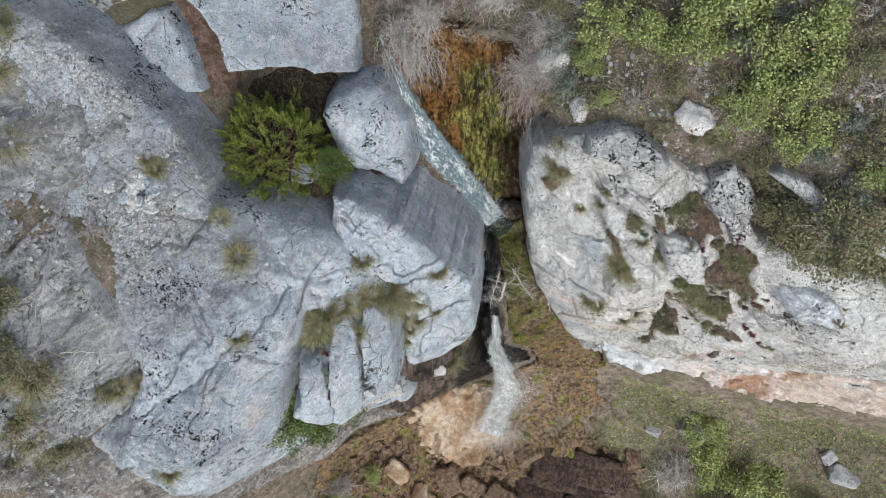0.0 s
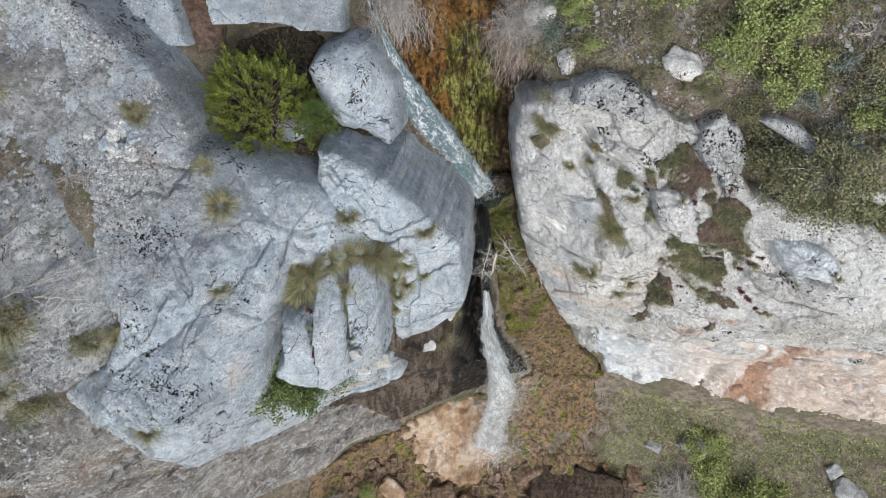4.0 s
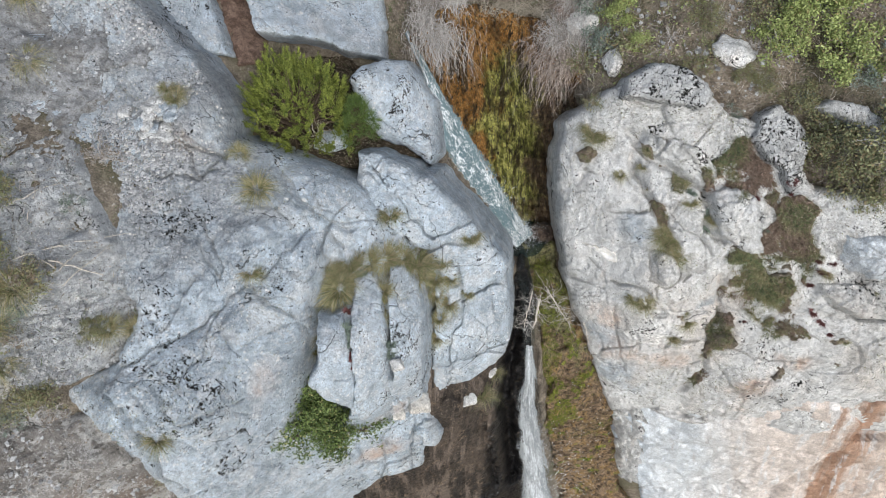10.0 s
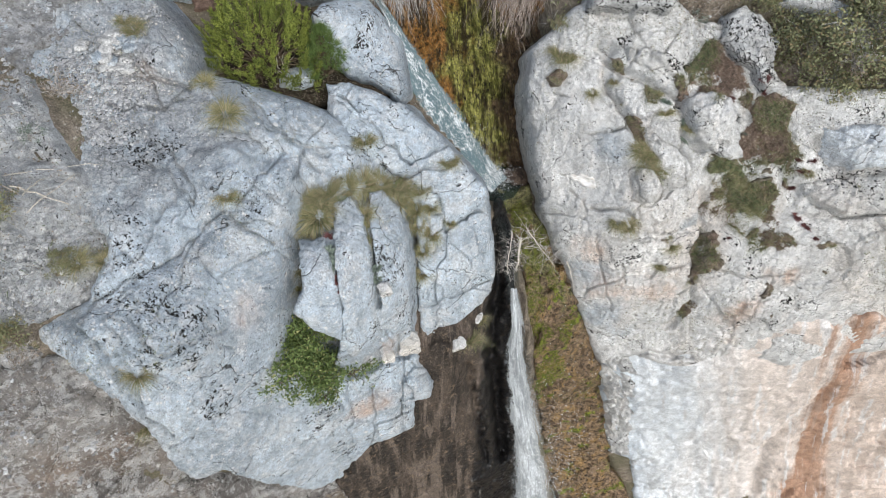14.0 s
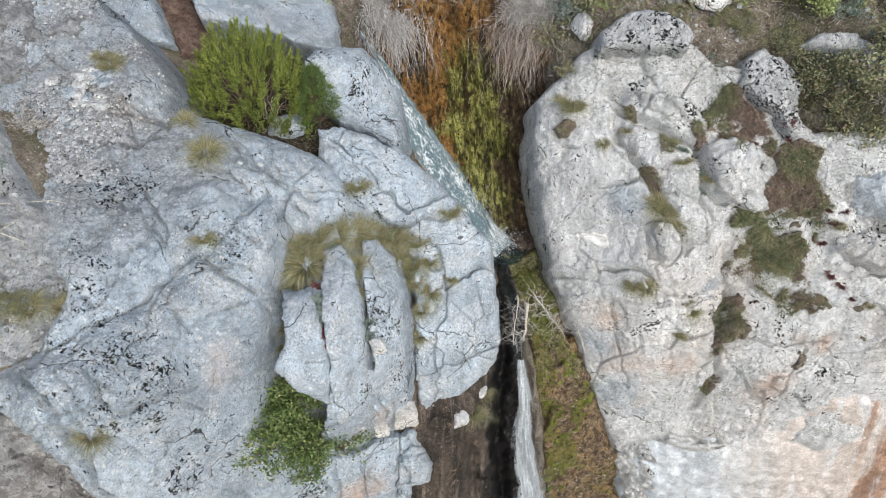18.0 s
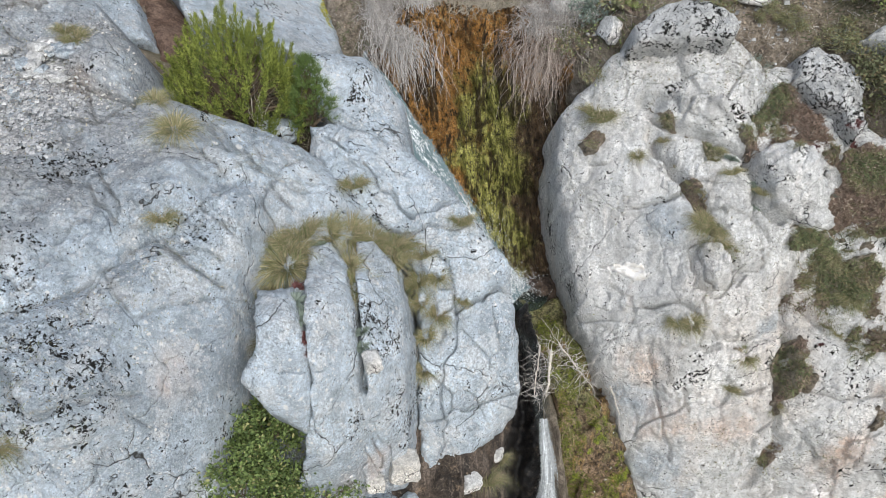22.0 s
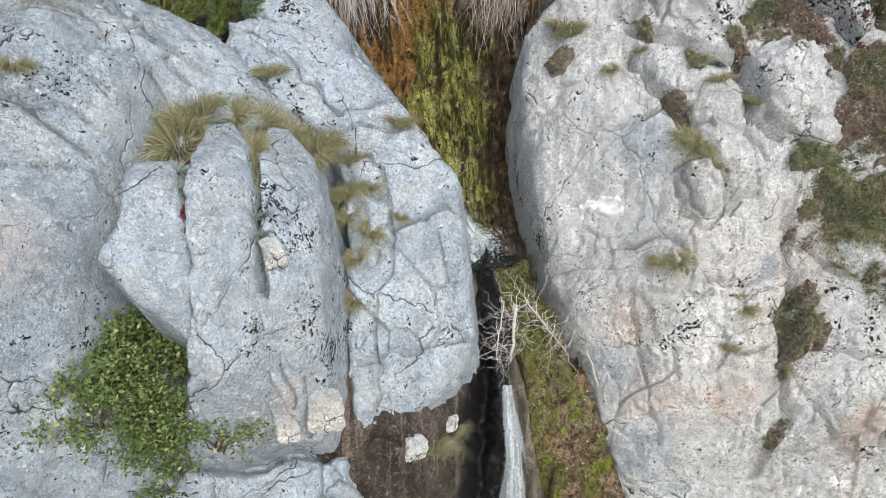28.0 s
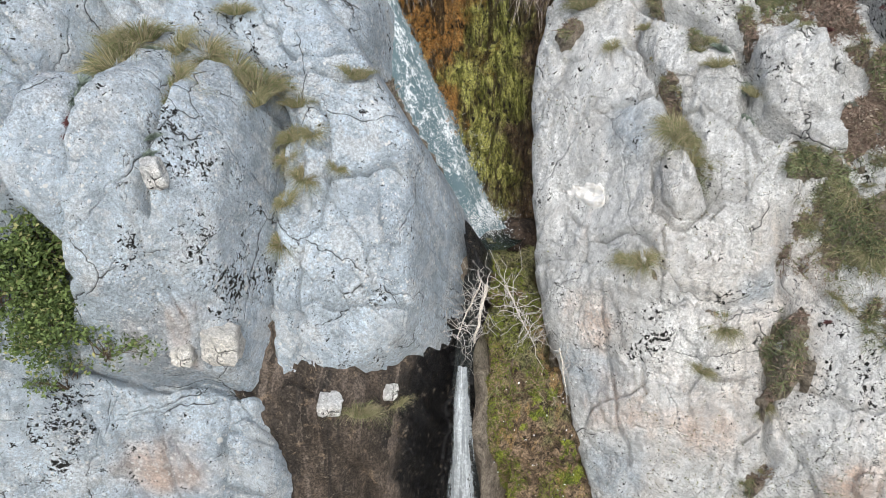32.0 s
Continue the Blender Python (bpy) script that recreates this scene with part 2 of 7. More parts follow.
RIGHT = [(0.11, 3.08), (0.45, 3.35), (0.55, 3.52), (0.86, 3.66), (1.21, 3.95), (1.86, 3.62), (2.46, 3.28), (2.94, 3.2), (3.33, 2.72), (3.65, 2.4), (4.4, 2.3), (5.2, 2.3), (6.2, 1.6), (7.0, 0.5), (7.6, -1.51), (6.45, -1.98), (5.52, -2.11), (5.03, -2.33), (4.01, -2.01), (3.21, -2.39), (2.33, -2.16), (1.78, -2.36), (1.35, -1.57), (0.75, -0.22), (0.44, 0.46), (0.25, 1.38), (0.08, 2.17)]
WALL_SPOTS = [(3.36, -0.71, -2.89), (2.75, -0.28, -3.0), (5.1, -0.62, -3.4), (6.9, -0.84, -3.65), (2.77, -0.3, -4.6), (3.6, -0.42, -4.75), (5.03, -0.48, -4.64), (5.66, -0.55, -4.1), (7.2, -0.32, -5.0), (7.3, 0.0, -7.5), (3.15, 0.25, -8.0), (2.1, -0.15, -3), (9.5, -0.35, -13), (2.6, 0, -6), (5, 0.4, -14), (12, -0.8, -5)]
WALL = [(1.75, -1.8), (1.95, -2.8), (2.84, -5.61), (3.53, -5.84), (4.24, -8.03), (5.5, -12.5), (14, -12.5), (20, -6), (12, -0.5), (6, -1)]

HILL = [(1.3, 2.02, 4.05), (0.5, 2.13, 3.29), (2.1, 1.68, 3.83), (2.8, 1.58, 3.48), (0.27, 2.84, 3.5), (1.28, 2.64, 4.0), (2.7, 2.6, 4.5), (5, 1.4, 4.1), (0, 8, 5.8), (5, 8, 7.5), (-5, 9, 4.6), (-2, 6, 3.2), (-3.2, 3.6, 2.6), (-1.2, 3.4, 3.35), (-6.9, 0.47, 4.3), (-7.0, 1.2, 4.3), (-6, -2.3, 4.1), (-8.5, -4, 5.0), (-6.6, -4.4, 2.0), (-6.5, -1, 4.4), (-5.6, -3.4, 2.7), (-8, -6.5, -4), (-9, 5, 6), (30, 30, 22), (-30, 30, 18), (9, 1, 5), (3.82, 1.3, 3.7), (4.3, 0.7, 3.7), (3.2, 1.7, 3.5)]
GULLY = [(-0.9, 3.2, 1.9), (-0.2, 2.6, 1.42), (-0.14, 2.3, 0.6), (-0.26, 2.1, 0.4), (-0.3, 1.4, -0.1), (0, 0.6, -0.2), (0.05, 0.1, -0.25), (0.17, -0.14, -0.45), (0.44, -0.3, -0.83), (1, 0, -1.2), (0.67, -0.5, -1.45), (1.0, -0.2, -4), (1.5, 0.1, -9), (-0.95, -1.5, -0.5), (-0.9, -1.3, -3), (-1.5, -0.2, 0.9), (-4.5, -1, 2.2), (-2.2, 1, 1.8), (-2.5, 2.5, 2.2), (2, 1.6, 1.5), (3, 1, 0), (5.5, 0.2, 2.6), (4, 0.6, -3)]
VALLEY = [(0, -2.6, -17), (-3, -2.8, -17), (6, -2, -16.6), (12, -1.5, -15), (12, -9, -17), (-8, -10, -17), (0, -10, -17.5), (-3, -1.5, -9), (-6, -3.5, -10), (3, 0.6, -14), (30, -30, -18), (-30, -30, -18), (25, 2, -6), (-25, -6, -6)]
GULLY_WALL = [(-2.45, 4.3), (-1.9, 4.75), (-1.2, 4.82), (-0.4, 4.6), (0.3, 4.2), (0.5, 3.4), (0.55, 2.2), (0.6, 1.0), (0.1, 0.9), (-0.6, 1.1), (-0.9, 1.6), (-1.5, 2.2), (-2.0, 3.0), (-2.3, 3.7)]
RECESS = [(-1.8, -0.9), (-0.6, -0.2), (-0.3, 0.75), (-0.1, 0.3), (0.0, -0.5), (0.15, -1.5), (0.5, -3.5), (1.0, -5.5), (1.8, -8.5), (-2.2, -8.5), (-3.2, -4.3), (-2.2, -2.6)]
LEDGE_LINE = [(-0.28, 0.95), (0.25, 1.0), (0.45, 0.5), (0.78, -0.25), (1.35, -1.5), (1.8, -2.4), (2.1, -3.2), (2.9, -5.6), (4.3, -8.5), (2.2, -8.5), (1.2, -5.5), (0.62, -3.2), (0.22, -1.4), (0.02, -0.4), (-0.2, 0.25)]
HOLLOW = [(-4.6, 3.7), (-4.2, 3.95), (-3.4, 3.95), (-3.0, 3.6), (-2.8, 2.9), (-2.0, 2.4), (-2.6, 2.2), (-3.5, 2.15), (-4.3, 2.35), (-4.5, 2.9)]

# ---- materials ----
class Paint:
    """A node material with short calls for the usual nodes."""

    def __init__(self, name, rough=0.9):
        self.m = bpy.data.materials.new(name)
        self.m.use_nodes = True
        self.t = self.m.node_tree
        self.bsdf = self.t.nodes["Principled BSDF"]
        self.bsdf.inputs["Roughness"].default_value = rough
        self.bsdf.inputs["Specular IOR Level"].default_value = 0.3
        self.pos = self.t.nodes.new("ShaderNodeTexCoord").outputs["Object"]

    def put(self, socket, value):
        if isinstance(value, bpy.types.NodeSocket):
            self.t.links.new(value, socket)
        elif isinstance(value, (tuple, list)) and len(value) == 3 and socket.type == "RGBA":
            socket.default_value = (*value, 1)
        else:
            socket.default_value = value

    def stretch(self, sx, sy, sz, turn=(0, 0, 0)):
        at = self.pos
        for kind, value in (("Rotation", [radians(a) for a in turn]), ("Scale", (sx, sy, sz))):
            n = self.t.nodes.new("ShaderNodeMapping")
            self.put(n.inputs["Vector"], at)
            n.inputs[kind].default_value = value
            at = n.outputs[0]
        return at

    def blob(self, x, y, z, radius, blur=0.6):
        """One round growth about a spot, with an uneven edge."""
        n = self.t.nodes.new("ShaderNodeVectorMath")
        n.operation = "DISTANCE"
        self.put(n.inputs[0], self.shifted(1.8, radius * 1.6))
        n.inputs[1].default_value = (x + radius * 0.8, y + radius * 0.8, z + radius * 0.8)
        return self.step(n.outputs["Value"], radius * (1 - blur), radius, 1, 0)

    def noise(self, scale, detail=5, rough=0.6, at=None, warp=0.0):
        n = self.t.nodes.new("ShaderNodeTexNoise")
        self.put(n.inputs["Vector"], at or self.pos)
        n.inputs["Scale"].default_value, n.inputs["Detail"].default_value = scale, detail
        n.inputs["Roughness"].default_value, n.inputs["Distortion"].default_value = rough, warp
        return n.outputs[0]

    def cells(self, scale, feature="F1", at=None, out="Distance"):
        n = self.t.nodes.new("ShaderNodeTexVoronoi")
        n.feature = feature
        self.put(n.inputs["Vector"], at or self.pos)
        n.inputs["Scale"].default_value = scale
        return n.outputs[out]

    def step(self, value, lo, hi, a=0.0, b=1.0):
        n = self.t.nodes.new("ShaderNodeMapRange")
        n.interpolation_type = "SMOOTHSTEP"
        for k, x in enumerate((value, lo, hi, a, b)):
            self.put(n.inputs[k], x)
        return n.outputs[0]

    def math(self, op, a, b=0.0):
        n = self.t.nodes.new("ShaderNodeMath")
        n.operation = op
        self.put(n.inputs[0], a), self.put(n.inputs[1], b)
        return n.outputs[0]

    def axis(self, k):
        n = self.t.nodes.new("ShaderNodeSeparateXYZ")
        self.put(n.inputs[0], self.pos)
        return n.outputs[k]

    def shifted(self, by, amount):
        """Coordinates pushed about by a noise."""
        n = self.t.nodes.new("ShaderNodeTexNoise")
        self.put(n.inputs["Vector"], self.pos)
        n.inputs["Scale"].default_value, n.inputs["Detail"].default_value = by, 3
        k = self.t.nodes.new("ShaderNodeVectorMath")
        k.operation = "MULTIPLY_ADD"
        self.put(k.inputs[0], n.outputs["Color"])
        k.inputs[1].default_value = (amount,) * 3
        self.put(k.inputs[2], self.pos)
        return k.outputs[0]

    def mix(self, k, a, b, mode="MIX"):
        n = self.t.nodes.new("ShaderNodeMix")
        n.data_type, n.blend_type = "RGBA", mode
        self.put(n.inputs[0], k), self.put(n.inputs[6], a), self.put(n.inputs[7], b)
        return n.outputs[2]

    def ramp(self, value, *stops):
        n = self.t.nodes.new("ShaderNodeValToRGB")
        e = n.color_ramp.elements
        while len(e) < len(stops):
            e.new(0.5)
        for el, (p, c) in zip(e, stops):
            el.position, el.color = p, (*c, 1)
        self.put(n.inputs[0], value)
        return n.outputs[0]

    def grey(self, value):
        n = self.t.nodes.new("ShaderNodeCombineColor")
        for k in range(3):
            self.put(n.inputs[k], value)
        return n.outputs[0]

    def bump(self, *heights):
        last = None
        for value, strength, depth in heights:
            n = self.t.nodes.new("ShaderNodeBump")
            n.inputs["Strength"].default_value, n.inputs["Distance"].default_value = strength, depth
            self.put(n.inputs["Height"], value)
            if last:
                self.put(n.inputs["Normal"], last)
            last = n.outputs[0]
        self.put(self.bsdf.inputs["Normal"], last)

    def island(self):
        return self.t.nodes.new("ShaderNodeNewGeometry").outputs["Random Per Island"]

    def done(self, colour):
        self.put(self.bsdf.inputs["Base Color"], colour)
        return self.m


def limestone(name, light, mid, warm, warm_share, black, spots, stain=0.0, lichen=(), rust=(), blue=(), weather=()):
    p = Paint(name, 0.92)
    big, med, fine, dustn = p.noise(0.8, 4, 0.55), p.noise(5, 7, 0.7), p.noise(38, 5, 0.8), p.noise(95, 3, 0.7)
    pit = p.step(p.noise(1.4, 4, 0.6), 0.4, 0.62)
    c = p.mix(p.step(big, 0.35, 0.65), mid, light)
    c = p.mix(p.math("MULTIPLY", p.step(p.noise(0.55, 5, 0.6, p.stretch(1, 1, 0.6, (20, 0, 0))), 0.52, 0.7), warm_share), c, warm)
    run = p.noise(2.2, 6, 0.65, p.stretch(1.5, 1.0, 0.22))
    c = p.mix(1.0, c, p.grey(p.step(run, 0.34, 0.66, 0.86, 1.12)), "MULTIPLY")
    for at in blue:
        c = p.mix(p.math("MULTIPLY", p.blob(*at, 0.85), p.step(run, 0.3, 0.55, 0.3, 0.85)), c, (0.38, 0.44, 0.495))
    if stain:
        c = p.mix(p.math("MULTIPLY", p.step(run, 0.52, 0.7), stain), c, (0.55, 0.43, 0.345))
    for at in rust:
        c = p.mix(p.math("MULTIPLY", p.blob(*at, 0.9), p.step(run, 0.36, 0.6, 0.15, 0.8)), c, (0.60, 0.44, 0.345))
    c = p.mix(1.0, c, p.grey(p.step(med, 0.36, 0.64, 0.82, 1.16)), "MULTIPLY")
    rugged = p.noise(17, 7, 0.82)
    c = p.mix(p.step(p.noise(2.6, 8, 0.74, p.shifted(1.2, 0.6)), 0.525, 0.55, 0, 0.36), c, (0.72, 0.73, 0.73))
    c = p.mix(p.step(p.noise(6.5, 7, 0.78, p.shifted(2.0, 0.9)), 0.57, 0.59, 0, 0.4), c, (0.31, 0.32, 0.325))
    c = p.mix(p.step(p.noise(8.5, 7, 0.8), 0.56, 0.58, 0, 0.4), c, (0.75, 0.755, 0.75))
    c = p.mix(p.math("MULTIPLY", p.step(rugged, 0.61, 0.63), p.step(p.noise(1.1, 4, 0.6), 0.47, 0.6, 0.08, 0.7)), c, (0.11, 0.11, 0.108))
    c = p.mix(p.math("ADD", p.math("MULTIPLY", pit, 0.55), 0.45), c, p.mix(1.0, c, p.grey(p.step(fine, 0.38, 0.62, 0.72, 1.3)), "MULTIPLY"))
    c = p.mix(1.0, c, p.grey(p.step(dustn, 0.4, 0.6, 0.86, 1.14)), "MULTIPLY")
    for at in weather:
        old = p.math("MULTIPLY", p.blob(*at, 0.7), p.step(p.noise(2.2, 6, 0.7), 0.38, 0.52, 0.35, 1.0))
        c = p.mix(p.math("MULTIPLY", old, 0.75), c, p.mix(p.step(p.noise(26, 6, 0.8), 0.42, 0.58), (0.17, 0.18, 0.19), (0.40, 0.415, 0.43)))
    grit = p.cells(27, at=p.shifted(9, 0.1))
    c = p.mix(p.math("MULTIPLY", p.step(grit, 0.13, 0.17, 1, 0), p.step(p.noise(2.3, 4), 0.5, 0.56)), c, (0.07, 0.07, 0.068))
    for scale, wide, share in ((30, 0.17, 0.6), (13, 0.17, 0.45), (5.5, 0.14, 0.3)):
        at = p.shifted(scale * 1.3, 0.55 / scale)
        pale = p.math("MULTIPLY", p.step(p.cells(scale, at=at), wide, wide + 0.07, 1, 0), p.step(p.cells(scale, at=at, out="Color"), 1 - share, 1 - share + 0.03))
        c = p.mix(p.math("MULTIPLY", p.math("MULTIPLY", pale, p.step(p.noise(1.9, 4, 0.6), 0.44, 0.54)), spots), c, (0.79, 0.79, 0.77))
    area = p.step(p.noise(0.9, 4, 0.65), 0.56 - black * 0.04, 0.68)
    for at in lichen:
        area = p.math("MAXIMUM", area, p.blob(*at, 0.8))
    crust = p.math("ADD", p.noise(24, 5, 0.7, warp=0.8), p.math("MULTIPLY", p.math("SUBTRACT", p.noise(5, 4, 0.6), 0.5), 0.55))
    blot = p.step(p.math("ADD", crust, p.math("MULTIPLY", area, 0.12)), 0.66, 0.675)
    c = p.mix(p.math("MULTIPLY", blot, min(1, black)), c, (0.014, 0.014, 0.013))
    veins = p.cells(0.8, "DISTANCE_TO_EDGE", p.shifted(2.2, 0.5))
    line = p.math("MULTIPLY", p.step(veins, 0.0, 0.007, 1, 0), p.step(p.noise(1.3, 3), 0.53, 0.58))
    c = p.mix(line, c, (0.04, 0.04, 0.038))
    hair = p.cells(3.1, "DISTANCE_TO_EDGE", p.shifted(4.5, 0.35))
    c = p.mix(p.math("MULTIPLY", p.step(hair, 0.0, 0.013, 1, 0), p.step(p.noise(2.1, 5, 0.7), 0.57, 0.61)), c, (0.07, 0.07, 0.067))
    p.bump((med, 0.8, 0.06), (rugged, 0.9, 0.03), (fine, 0.8, 0.015), (dustn, 0.6, 0.005), (p.step(grit, 0.1, 0.3), 0.5, 0.01), (p.step(veins, 0, 0.015), 0.6, 0.02), (p.step(hair, 0, 0.03), 0.5, 0.012))
    return p.done(c)


LIME = limestone("blue_grey_limestone", (0.515, 0.59, 0.655), (0.40, 0.465, 0.525), (0.49, 0.46, 0.42), 0.25, 1.0, 0.9, 0.0,
                 [(-4.3, -3.2, 2.95, 0.85), (-4.9, -3.1, 3.05, 0.6), (-3.6, -1.7, 3.3, 0.35), (-2.4, -0.3, 3.0, 0.3), (-0.9, -0.3, 2.3, 0.35), (-2.0, -2.0, 2.3, 0.4)],
                 [(-3.62, -2.75, 2.5, 0.4), (-2.3, -2.4, -0.9, 0.6), (-2.1, -2.1, 0.6, 0.6), (-5.0, -0.2, 3.85, 0.5)], [(-1.3, 0.1, 2.5, 0.6), (-3.2, -2.9, 0.6, 1.2), (-3.9, -3.1, 1.6, 0.9), (-3.75, -2.9, 2.35, 1.0)],
                 [(-4.7, -0.7, 3.8, 1.4), (-5.5, 0.6, 4.2, 1.5), (-6.3, 1.6, 4.5, 1.6), (-5.3, -1.6, 3.6, 1.0), (-4.6, 0.9, 3.7, 1.0)])
LIME_WARM = limestone("pale_limestone", (0.74, 0.74, 0.73), (0.61, 0.615, 0.61), (0.66, 0.59, 0.53), 0.5, 1.0, 0.5, 0.25,
                      [(1.4, 1.4, 3.8, 0.6), (3.67, -0.67, 0.1, 0.35), (4.2, -1.0, -1.0, 0.7), (4.7, -1.05, -1.3, 0.6), (3.2, -0.28, 0.6, 0.25), (3.4, 1.0, 3.1, 0.5), (2.1, 0.95, 3.1, 0.4), (1.3, 1.2, 3.2, 0.3), (4.5, -0.3, 2.2, 0.8)],
                      [(3.61, -0.84, -0.79, 0.55), (3.7, -1.0, -1.3, 0.7), (4.05, -0.77, 0.18, 0.4), (1.26, -0.12, 0.08, 0.5), (1.5, -0.21, -0.76, 0.6), (2.3, -0.4, -0.7, 0.6)],
                      [(1.25, 0.45, 1.9, 0.4), (1.15, -0.05, -0.6, 0.6), (1.6, -0.3, -1.8, 0.7), (2.6, 0.0, 0.7, 0.3)])
LICHEN = limestone("lichened_limestone", (0.62, 0.63, 0.63), (0.47, 0.48, 0.48), (0.5, 0.45, 0.4), 0.3, 1.0, 0.3, 0.0, [(1.4, 1.5, 3.9, 1.6), (3.2, 1.0, 3.2, 1.4)])
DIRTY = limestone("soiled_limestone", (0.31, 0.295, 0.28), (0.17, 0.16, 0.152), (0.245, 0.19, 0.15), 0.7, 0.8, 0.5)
RUBBLY = limestone("rubbly_limestone", (0.47, 0.49, 0.505), (0.30, 0.315, 0.33), (0.36, 0.32, 0.28), 0.5, 1.0, 0.6)
FRESH = limestone("fresh_white_limestone", (0.72, 0.70, 0.66), (0.56, 0.54, 0.5), (0.66, 0.56, 0.46), 0.4, 0.0, 0.2)
POLISHED = limestone("pale_blue_limestone", (0.74, 0.79, 0.84), (0.66, 0.72, 0.77), (0.72, 0.7, 0.66), 0.2, 0.3, 0.2)
p = Paint("broken_white_limestone", 0.85)
p.bump((p.noise(14, 6, 0.75), 0.8, 0.03))
SCAR = p.done(p.mix(p.step(p.noise(7, 5, 0.7), 0.45, 0.6), (0.93, 0.92, 0.9), (0.8, 0.77, 0.72)))


def face_paint():
    """The smooth lower face, bluish where water films run and orange where the rock has flaked."""
    p = Paint("streaked_cliff_face", 0.85)
    run = p.noise(0.6, 7, 0.6, p.stretch(1.5, 0.3, 0.12, (0, 14, 0)), 0.6)
    run2 = p.noise(3.2, 6, 0.65, p.stretch(1.6, 0.3, 0.1, (0, 14, 0)))
    med, fine = p.noise(5, 6, 0.7), p.noise(40, 4, 0.7)
    across = p.math("ADD", p.math("MULTIPLY", p.math("ADD", p.axis(0), p.math("MULTIPLY", p.axis(2), 0.25)), 0.1), p.math("MULTIPLY", run, 0.4))
    c = p.ramp(across, (0.30, (0.54, 0.60, 0.66)), (0.45, (0.62, 0.645, 0.665)), (0.56, (0.64, 0.60, 0.57)), (0.69, (0.61, 0.53, 0.475)), (0.72, (0.36, 0.22, 0.15)), (0.80, (0.42, 0.28, 0.205)), (0.84, (0.58, 0.49, 0.43)))
    c = p.mix(p.step(run2, 0.54, 0.62, 0, 0.55), c, (0.68, 0.71, 0.73))
    c = p.mix(p.step(run2, 0.42, 0.36, 0, 0.35), c, (0.40, 0.34, 0.3))
    c = p.mix(1.0, c, p.grey(p.step(med, 0.36, 0.64, 0.84, 1.12)), "MULTIPLY")
    c = p.mix(p.step(p.noise(13, 6, 0.8), 0.6, 0.63, 0, 0.5), c, (0.25, 0.22, 0.2))
    c = p.mix(1.0, c, p.grey(p.step(fine, 0.4, 0.6, 0.8, 1.16)), "MULTIPLY")
    p.bump((med, 0.5, 0.07), (fine, 0.4, 0.012))
    return p.done(c)


def moss_paint():
    p = Paint("wet_mossy_rock", 0.45)
    a = p.shifted(1.7, 0.35)
    run = p.noise(1.9, 6, 0.65, p.stretch(1.7, 0.6, 0.45, (0, 12, 0)))
    run2 = p.noise(5.5, 6, 0.7, p.stretch(2.2, 0.7, 0.4, (0, 10, 0)))
    clump, fine = p.noise(9, 6, 0.75, a), p.noise(48, 4, 0.75)
    rust = p.ramp(run, (0.32, (0.07, 0.04, 0.018)), (0.45, (0.23, 0.112, 0.03)), (0.58, (0.38, 0.2, 0.06)), (0.7, (0.13, 0.08, 0.035)))
    green = p.ramp(run2, (0.32, (0.06, 0.06, 0.02)), (0.46, (0.16, 0.165, 0.035)), (0.56, (0.46, 0.45, 0.14)), (0.66, (0.09, 0.10, 0.022)))
    brown = p.ramp(run2, (0.32, (0.03, 0.022, 0.014)), (0.5, (0.095, 0.062, 0.036)), (0.65, (0.22, 0.15, 0.095)))
    x = p.math("ADD", p.axis(0), p.math("MULTIPLY", p.math("SUBTRACT", p.noise(1.6, 5, 0.65), 0.5), 2.0))
    c = p.mix(p.step(x, -1.25, -0.85), rust, green)
    c = p.mix(p.step(x, -0.5, -0.1), c, brown)
    c = p.mix(p.step(p.math("ADD", p.axis(2), p.math("MULTIPLY", clump, 1.2)), 3.0, 3.5), c, rust)
    c = p.mix(p.step(run2, 0.58, 0.7), c, (0.035, 0.025, 0.015))
    c = p.mix(p.step(clump, 0.6, 0.66, 0, 0.6), c, (0.34, 0.27, 0.12))
    c = p.mix(p.step(p.noise(3.4, 6, 0.7, p.stretch(2.4, 0.7, 0.28)), 0.52, 0.58, 0, 0.9), c, (0.045, 0.03, 0.016))
    pits = p.noise(15, 5, 0.7, p.stretch(1.2, 1, 0.6))
    c = p.mix(p.step(pits, 0.55, 0.63), c, (0.016, 0.012, 0.008))
    c = p.mix(p.step(pits, 0.41, 0.37, 0, 0.5), c, (0.42, 0.36, 0.17))
    c = p.mix(1.0, c, p.grey(p.step(fine, 0.36, 0.64, 0.4, 1.7)), "MULTIPLY")
    p.put(p.bsdf.inputs["Roughness"], p.step(run2, 0.35, 0.65, 0.75, 0.3))
    p.bump((clump, 0.9, 0.12), (run2, 0.6, 0.07), (p.step(pits, 0.5, 0.65, 1, 0), 0.9, 0.05), (fine, 0.8, 0.02))
    return p.done(c)


